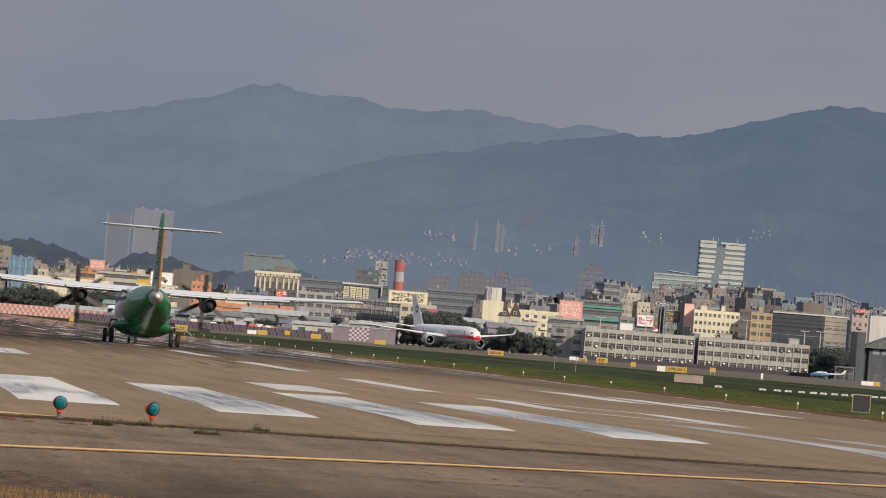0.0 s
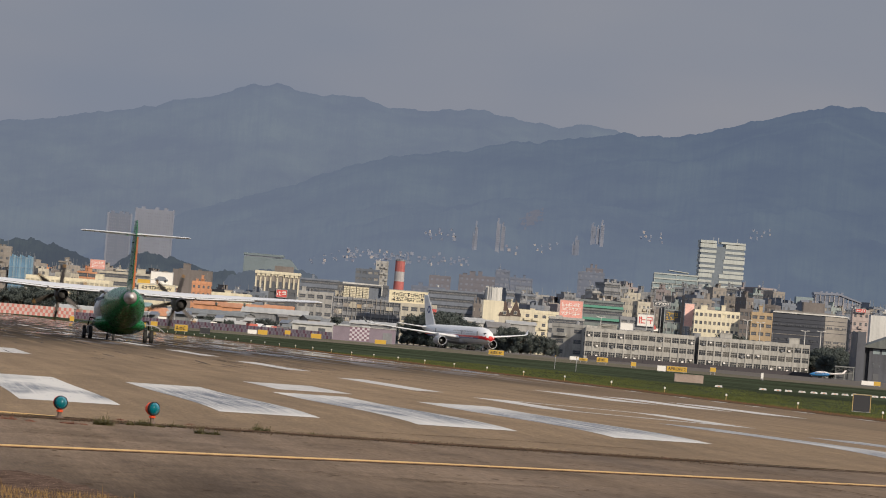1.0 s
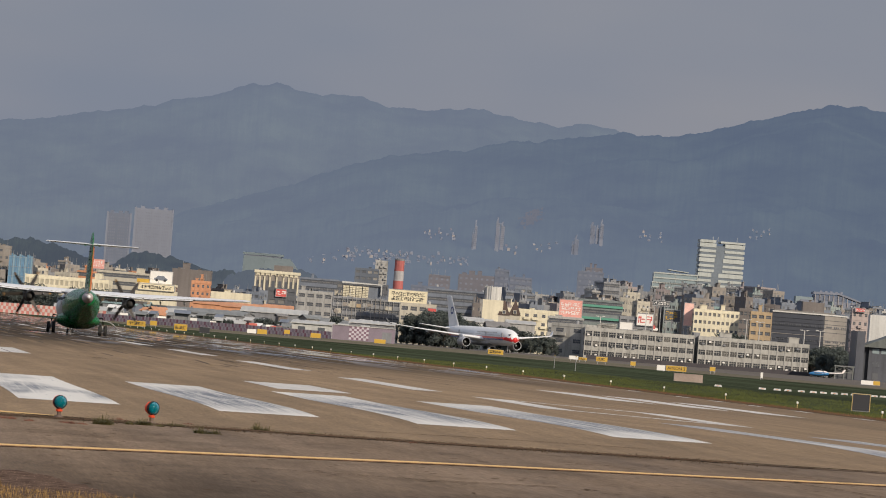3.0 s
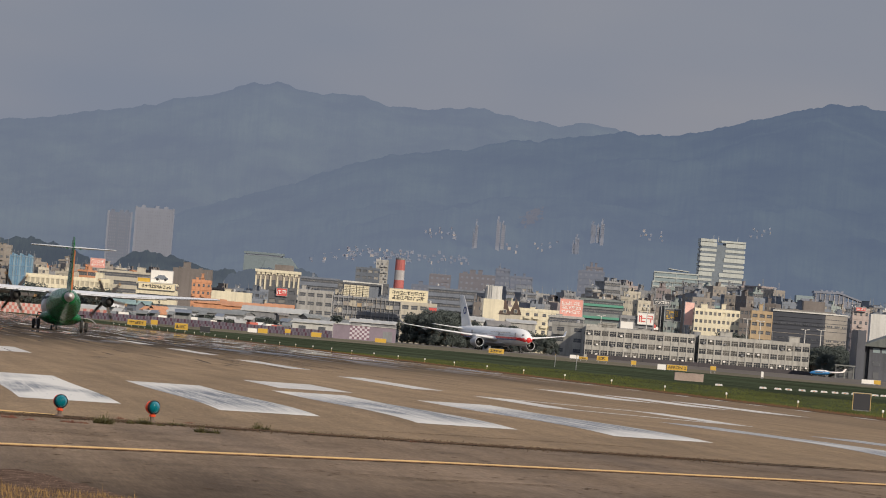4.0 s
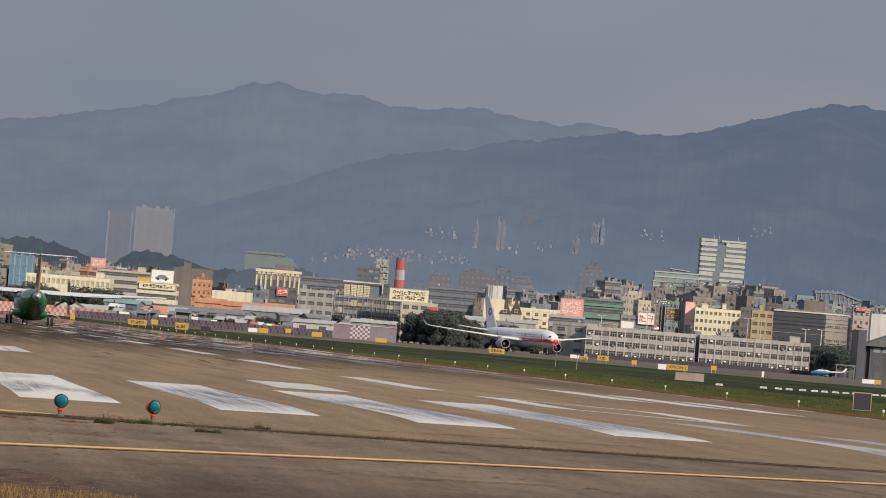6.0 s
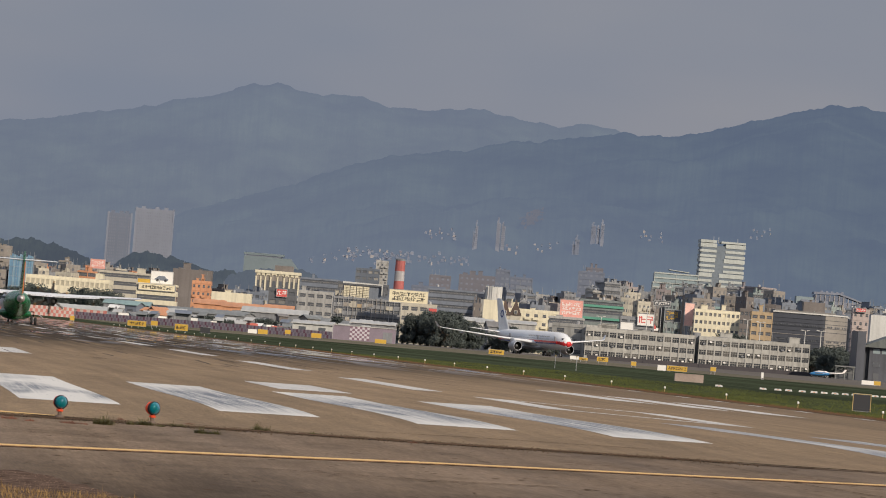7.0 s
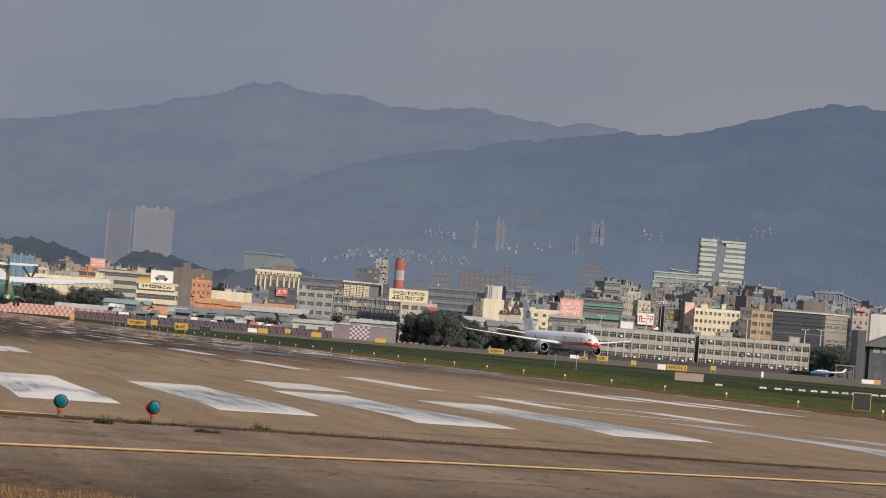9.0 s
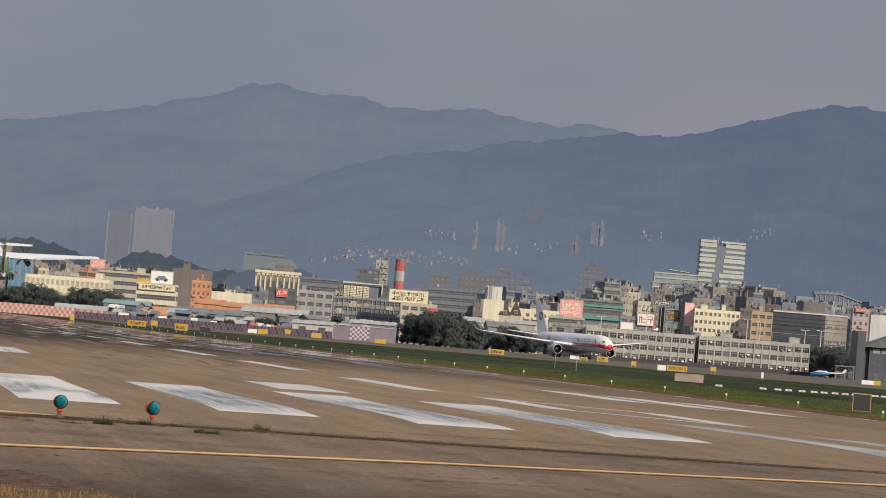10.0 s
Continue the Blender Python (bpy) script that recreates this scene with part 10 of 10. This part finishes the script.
def jetliner():
    top = base("jet_airliner", 210, 1590, GROUND, -163, "white wide-body jet airliner with red nose and stripe taxiing", "airplane")
    zc = 5.05
    R = 2.82
    bm = bmesh.new()
    tube(bm, [(0, 26.28, zc - 0.75), (0, 25.9, zc - 0.72), (0, 25.0, zc - 0.52), (0, 23.6, zc - 0.25), (0, 21.6, zc - 0.06), (0, 18.0, zc), (0, 0, zc), (0, -10, zc), (0, -18, zc + 0.5), (0, -25, zc + 1.1), (0, -30.5, zc + 1.5), (0, -31.5, zc + 1.6)],
         [0.88, 1.28, 1.72, 2.18, 2.6, R, R, R, (2.45, 2.25), (1.5, 1.4), (0.6, 0.6), 0.25], 32)
    part("fuselage", bm, P_WHITE, top, smooth=True)
    bm = bmesh.new()
    tube(bm, [(0, 26.6, zc - 0.78), (0, 26.55, zc - 0.77), (0, 26.42, zc - 0.76), (0, 26.28, zc - 0.75)], [0.1, 0.42, 0.70, 0.885], 28)
    part("nose", bm, P_RED, top, "red nose cone", smooth=True)
    # red sweep under the windscreen, running back into the side lines
    bm = bmesh.new()
    rings = []
    for yy, z, rad, a0 in ((26.28, zc - 0.75, 0.9, 40), (25.95, zc - 0.73, 1.26, 36), (25.5, zc - 0.62, 1.54, 36), (25.0, zc - 0.52, 1.745, 22), (23.6, zc - 0.25, 2.205, 4), (21.6, zc - 0.06, 2.625, -4), (18.0, zc, 2.845, -5)):
        rings.append([[bm.verts.new((sd * rad * math.cos(radians(a0 - k * (a0 + (22 + max(0.0, yy - 24.0) * 5)) / 8)), yy, z + rad * math.sin(radians(a0 - k * (a0 + (22 + max(0.0, yy - 24.0) * 5)) / 8)))) for k in range(9)] for sd in (-1, 1)])
    for r0, r1 in zip(rings, rings[1:]):
        for q in (0, 1):
            for k in range(8):
                bm.faces.new((r0[q][k], r0[q][k + 1], r1[q][k + 1], r1[q][k]))
    part("nose_sweep", bm, P_RED, top, "red sweep behind the nose", smooth=True)
    for s in (-1, 1):
        part("windscreen", boxes((s * 0.86 - 0.78, s * 0.86 + 0.78, 24.0, 25.05, zc + 0.5, zc + 0.98)), P_GLASS, top)
        # cheat lines along the side
        part("cheat_line", boxes((s * 2.76 - 0.08, s * 2.76 + 0.08, -22, 23.0, zc - 0.70, zc - 0.12)), P_RED, top, "red cheat line")
        part("cheat_line", boxes((s * 2.7 - 0.08, s * 2.7 + 0.08, -20, 22.0, zc - 1.12, zc - 0.80)), P_BLUE, top, "blue cheat line")
        for k in range(40):
            part("cabin_window", boxes((s * 2.80 - 0.03, s * 2.80 + 0.04, 19.5 - k * 0.9, 19.8 - k * 0.9, zc + 0.3, zc + 0.55)), P_GREY, top)
        for yy in (21.0, 8.0, -14.0):
            part("cabin_door", boxes((s * 2.76 - 0.04, s * 2.76 + 0.05, yy, yy + 1.05, zc - 0.5, zc + 1.35)), P_GREY, top)
        rows_of_bars_side(top, s)
        bm = bmesh.new()
        lofted(bm, [(s * 0.5, 8.6, 3.9, 11.2, 1.5), (s * 2.8, 7.0, 4.0, 10.2, 1.3), (s * 9.4, 2.0, 4.6, 6.9, 0.8), (s * 20, -4.0, 5.6, 4.2, 0.45), (s * 28.4, -8.8, 6.5, 2.6, 0.25)])
        wing = part("wing", bm, P_WHITE, top)
        bm = bmesh.new()
        lofted(bm, [(s * 28.4, -8.8, 6.5, 2.6, 0.25), (s * 29.2, -9.5, 6.8, 2.0, 0.2), (s * 30.1, -10.8, 8.3, 0.9, 0.1)])
        part("winglet", bm, P_WHITE, wing)
        for xx in (12.5, 17, 21.5):
            bm = bmesh.new()
            yy = 2.0 - (xx - 9.4) * 0.57 - 3.6
            zz = 4.45 + (xx - 9.4) * 0.098
            tube(bm, [(s * xx, yy + 2.5, zz), (s * xx, yy, zz - 0.35), (s * xx, yy - 2.6, zz - 0.1)], [0.05, (0.25, 0.38), 0.05], 8)
            part("flap_track_fairing", bm, P_GREY, wing)
        bm = bmesh.new()
        ex, ez = s * 9.1, 2.55
        tube(bm, [(ex, 7.75, ez), (ex, 7.6, ez), (ex, 7.1, ez), (ex, 5.2, ez), (ex, 3.4, ez), (ex, 2.4, ez)], [1.36, 1.48, 1.6, 1.62, 1.4, 1.1], 28, caps=False)
        eng = part("engine", bm, P_GREY, top, smooth=True)
        bm = bmesh.new()
        tube(bm, [(ex, 7.75, ez), (ex, 7.6, ez), (ex, 6.6, ez), (ex, 6.55, ez)], [1.355, 1.27, 1.22, 0.02], 24, caps=False)
        part("intake", bm, P_DARK, eng, "dark engine intake")
        bm = bmesh.new()
        tube(bm, [(ex, 7.70, ez), (ex, 7.82, ez), (ex, 7.88, ez)], [1.50, 1.46, 1.40], 28, caps=False)
        tube(bm, [(ex, 7.68, ez), (ex, 7.82, ez), (ex, 7.88, ez)], [1.28, 1.32, 1.40], 28, caps=False)
        part("intake_lip", bm, P_LIP, eng, "bare silver intake lip", smooth=True)
        bm = bmesh.new()
        tube(bm, [(ex, 7.2, ez), (ex, 6.9, ez), (ex, 6.56, ez)], [0.02, 0.25, 0.42], 14)
        part("fan_spinner", bm, P_GREY, eng, smooth=True)
        bm = bmesh.new()
        tube(bm, [(ex, 2.5, ez), (ex, 1.4, ez), (ex, 0.4, ez)], [0.8, 0.6, 0.15], 16)
        part("exhaust", bm, P_DARK, eng)
        bm = bmesh.new()
        fin(bm, [(3.9, 6.2, 4.4, 0.5), (4.9, 4.5, 4.6, 0.5)])
        ob = part("pylon", bm, P_WHITE, top)
        ob.location = (ex, 0, 0)
        bm = bmesh.new()
        lofted(bm, [(s * 0.6, -24.4, zc + 1.4, 5.6, 0.6), (s * 9.6, -29.6, zc + 2.3, 2.4, 0.25)])
        part("stabiliser", bm, P_WHITE, top)
        # main gear
        bm = bmesh.new()
        tube(bm, [(s * 4.6, -1.5, 4.0), (s * 5.34, -1.5, 0.7)], [0.3, 0.22], 10)
        part("main_gear_leg", bm, P_GREY, top)
        part("gear_door", boxes((s * 4.2 - 0.06, s * 4.2 + 0.06, -2.8, -0.3, 1.6, 3.3)), P_WHITE, top)
        for yy in (-2.5, -0.5):
            wheel_pair(top, s * 5.34, yy, 0.68, 1.4, 0.5)
    bm = bmesh.new()
    fin(bm, [(6.6, -17.5, 11.0, 0.7), (7.8, -20.4, 8.6, 0.7), (17.2, -28.2, 4.0, 0.35), (17.5, -28.8, 3.2, 0.2)])
    fn = part("fin", bm, P_WHITE, top)
    for sd in (-1, 1):
        bm = bmesh.new()
        n = 20
        for k in range(n):
            v = []
            for rr, aa in ((1.25, k), (1.25, k + 1), (0.75, k + 1), (0.75, k)):
                v.append(bm.verts.new((sd * 0.34, -26.4 + rr * math.cos(2 * math.pi * aa / n), 12.6 + rr * math.sin(2 * math.pi * aa / n))))
            bm.faces.new(v)
        part("fin_emblem", bm, P_BLUE, fn, "dark ring on the fin")
    bm = bmesh.new()
    tube(bm, [(0, 20.6, 2.6), (0, 20.6, 0.5)], [0.2, 0.15], 8)
    part("nose_gear_leg", bm, P_GREY, top)
    wheel_pair(top, 0, 20.6, 0.52, 0.8, 0.38, "nose_wheel")
    bm = bmesh.new()
    tube(bm, [(0, 12, 2.9), (0, 7, 2.75), (0, -4, 2.75), (0, -10, 2.9)], [(0.5, 0.2), (2.6, 1.0), (2.6, 1.0), (0.5, 0.2)], 16)
    part("belly_fairing", bm, P_GREY, top, smooth=True)
    return top


def rows_of_bars_side(top, s):
    """Plain bars for the airline's lettering above the windows."""
    r = random.Random(4)
    y = 17.0
    bm = bmesh.new()
    while y > 2.0:
        w = r.uniform(0.7, 1.2)
        box(bm, s * 2.6 - 0.1, s * 2.6 + 0.05, y - w, y, 5.05 + 1.0, 5.05 + 1.35)
        y -= w + 0.45
    tagged(part("lettering", bm, P_GREY, top), kind="stuff")


PROPS = []
plane = turboprop()
jet = jetliner()


# ---- motion ----
def motions():
    rows = []
    for k in range(0, 101, 5):
        t = k / 10
        y = 286.2 + 24.63 * t + 0.8585 * t * t
        x = interp(((0, 17.08), (1, 17.0), (2.5, 16.9), (4, 16.72), (5.5, 16.56), (7, 16.08), (7.5, 16.0), (8, 16.06), (8.5, 16.3), (9, 16.58), (9.5, 16.82), (10, 16.95)), t)
        lift = interp(((0, 0), (7.5, 0), (8, 0.04), (8.5, 0.4), (9, 1.75), (9.5, 3.25), (10, 5.25)), t)
        nose = interp(((0, -0.42), (5.5, -0.42), (7, 0.4), (7.5, 1.1), (8, 1.8), (8.5, 4.0), (9, 7.5), (9.5, 9.1), (10, 9.6)), t)
        bank = interp(((0, 0.1), (7.5, -0.1), (8.5, -1.1), (10, -1.1)), t)
        yaw = interp(((0, -0.4), (1, -0.4), (2.5, 0.2), (5.5, 0.35), (7, 0.5), (7.5, 0.45), (8, 0.7), (8.5, 1.0), (9, 1.8), (9.5, 2.1), (10, 2.3)), t)
        rows.append((t, pose(x, y, level(x, y) + lift, nose, bank, yaw)))
    walk(plane, rows)
    for prop, side in PROPS:
        at = prop.location.copy()
        walk(prop, [(k / 10, pose(at.x, at.y, at.z, 0, (30.0 + 48.9 * k + 3 * side) % 360, 0)) for k in range(101)])
    walk(jet, [(t, pose(193.25 + 2.82 * t, 1537.1 - 9.72 * t, GROUND, 0, 0, -164)) for t in (0, 2.5, 5, 7.5, 10)])


motions()
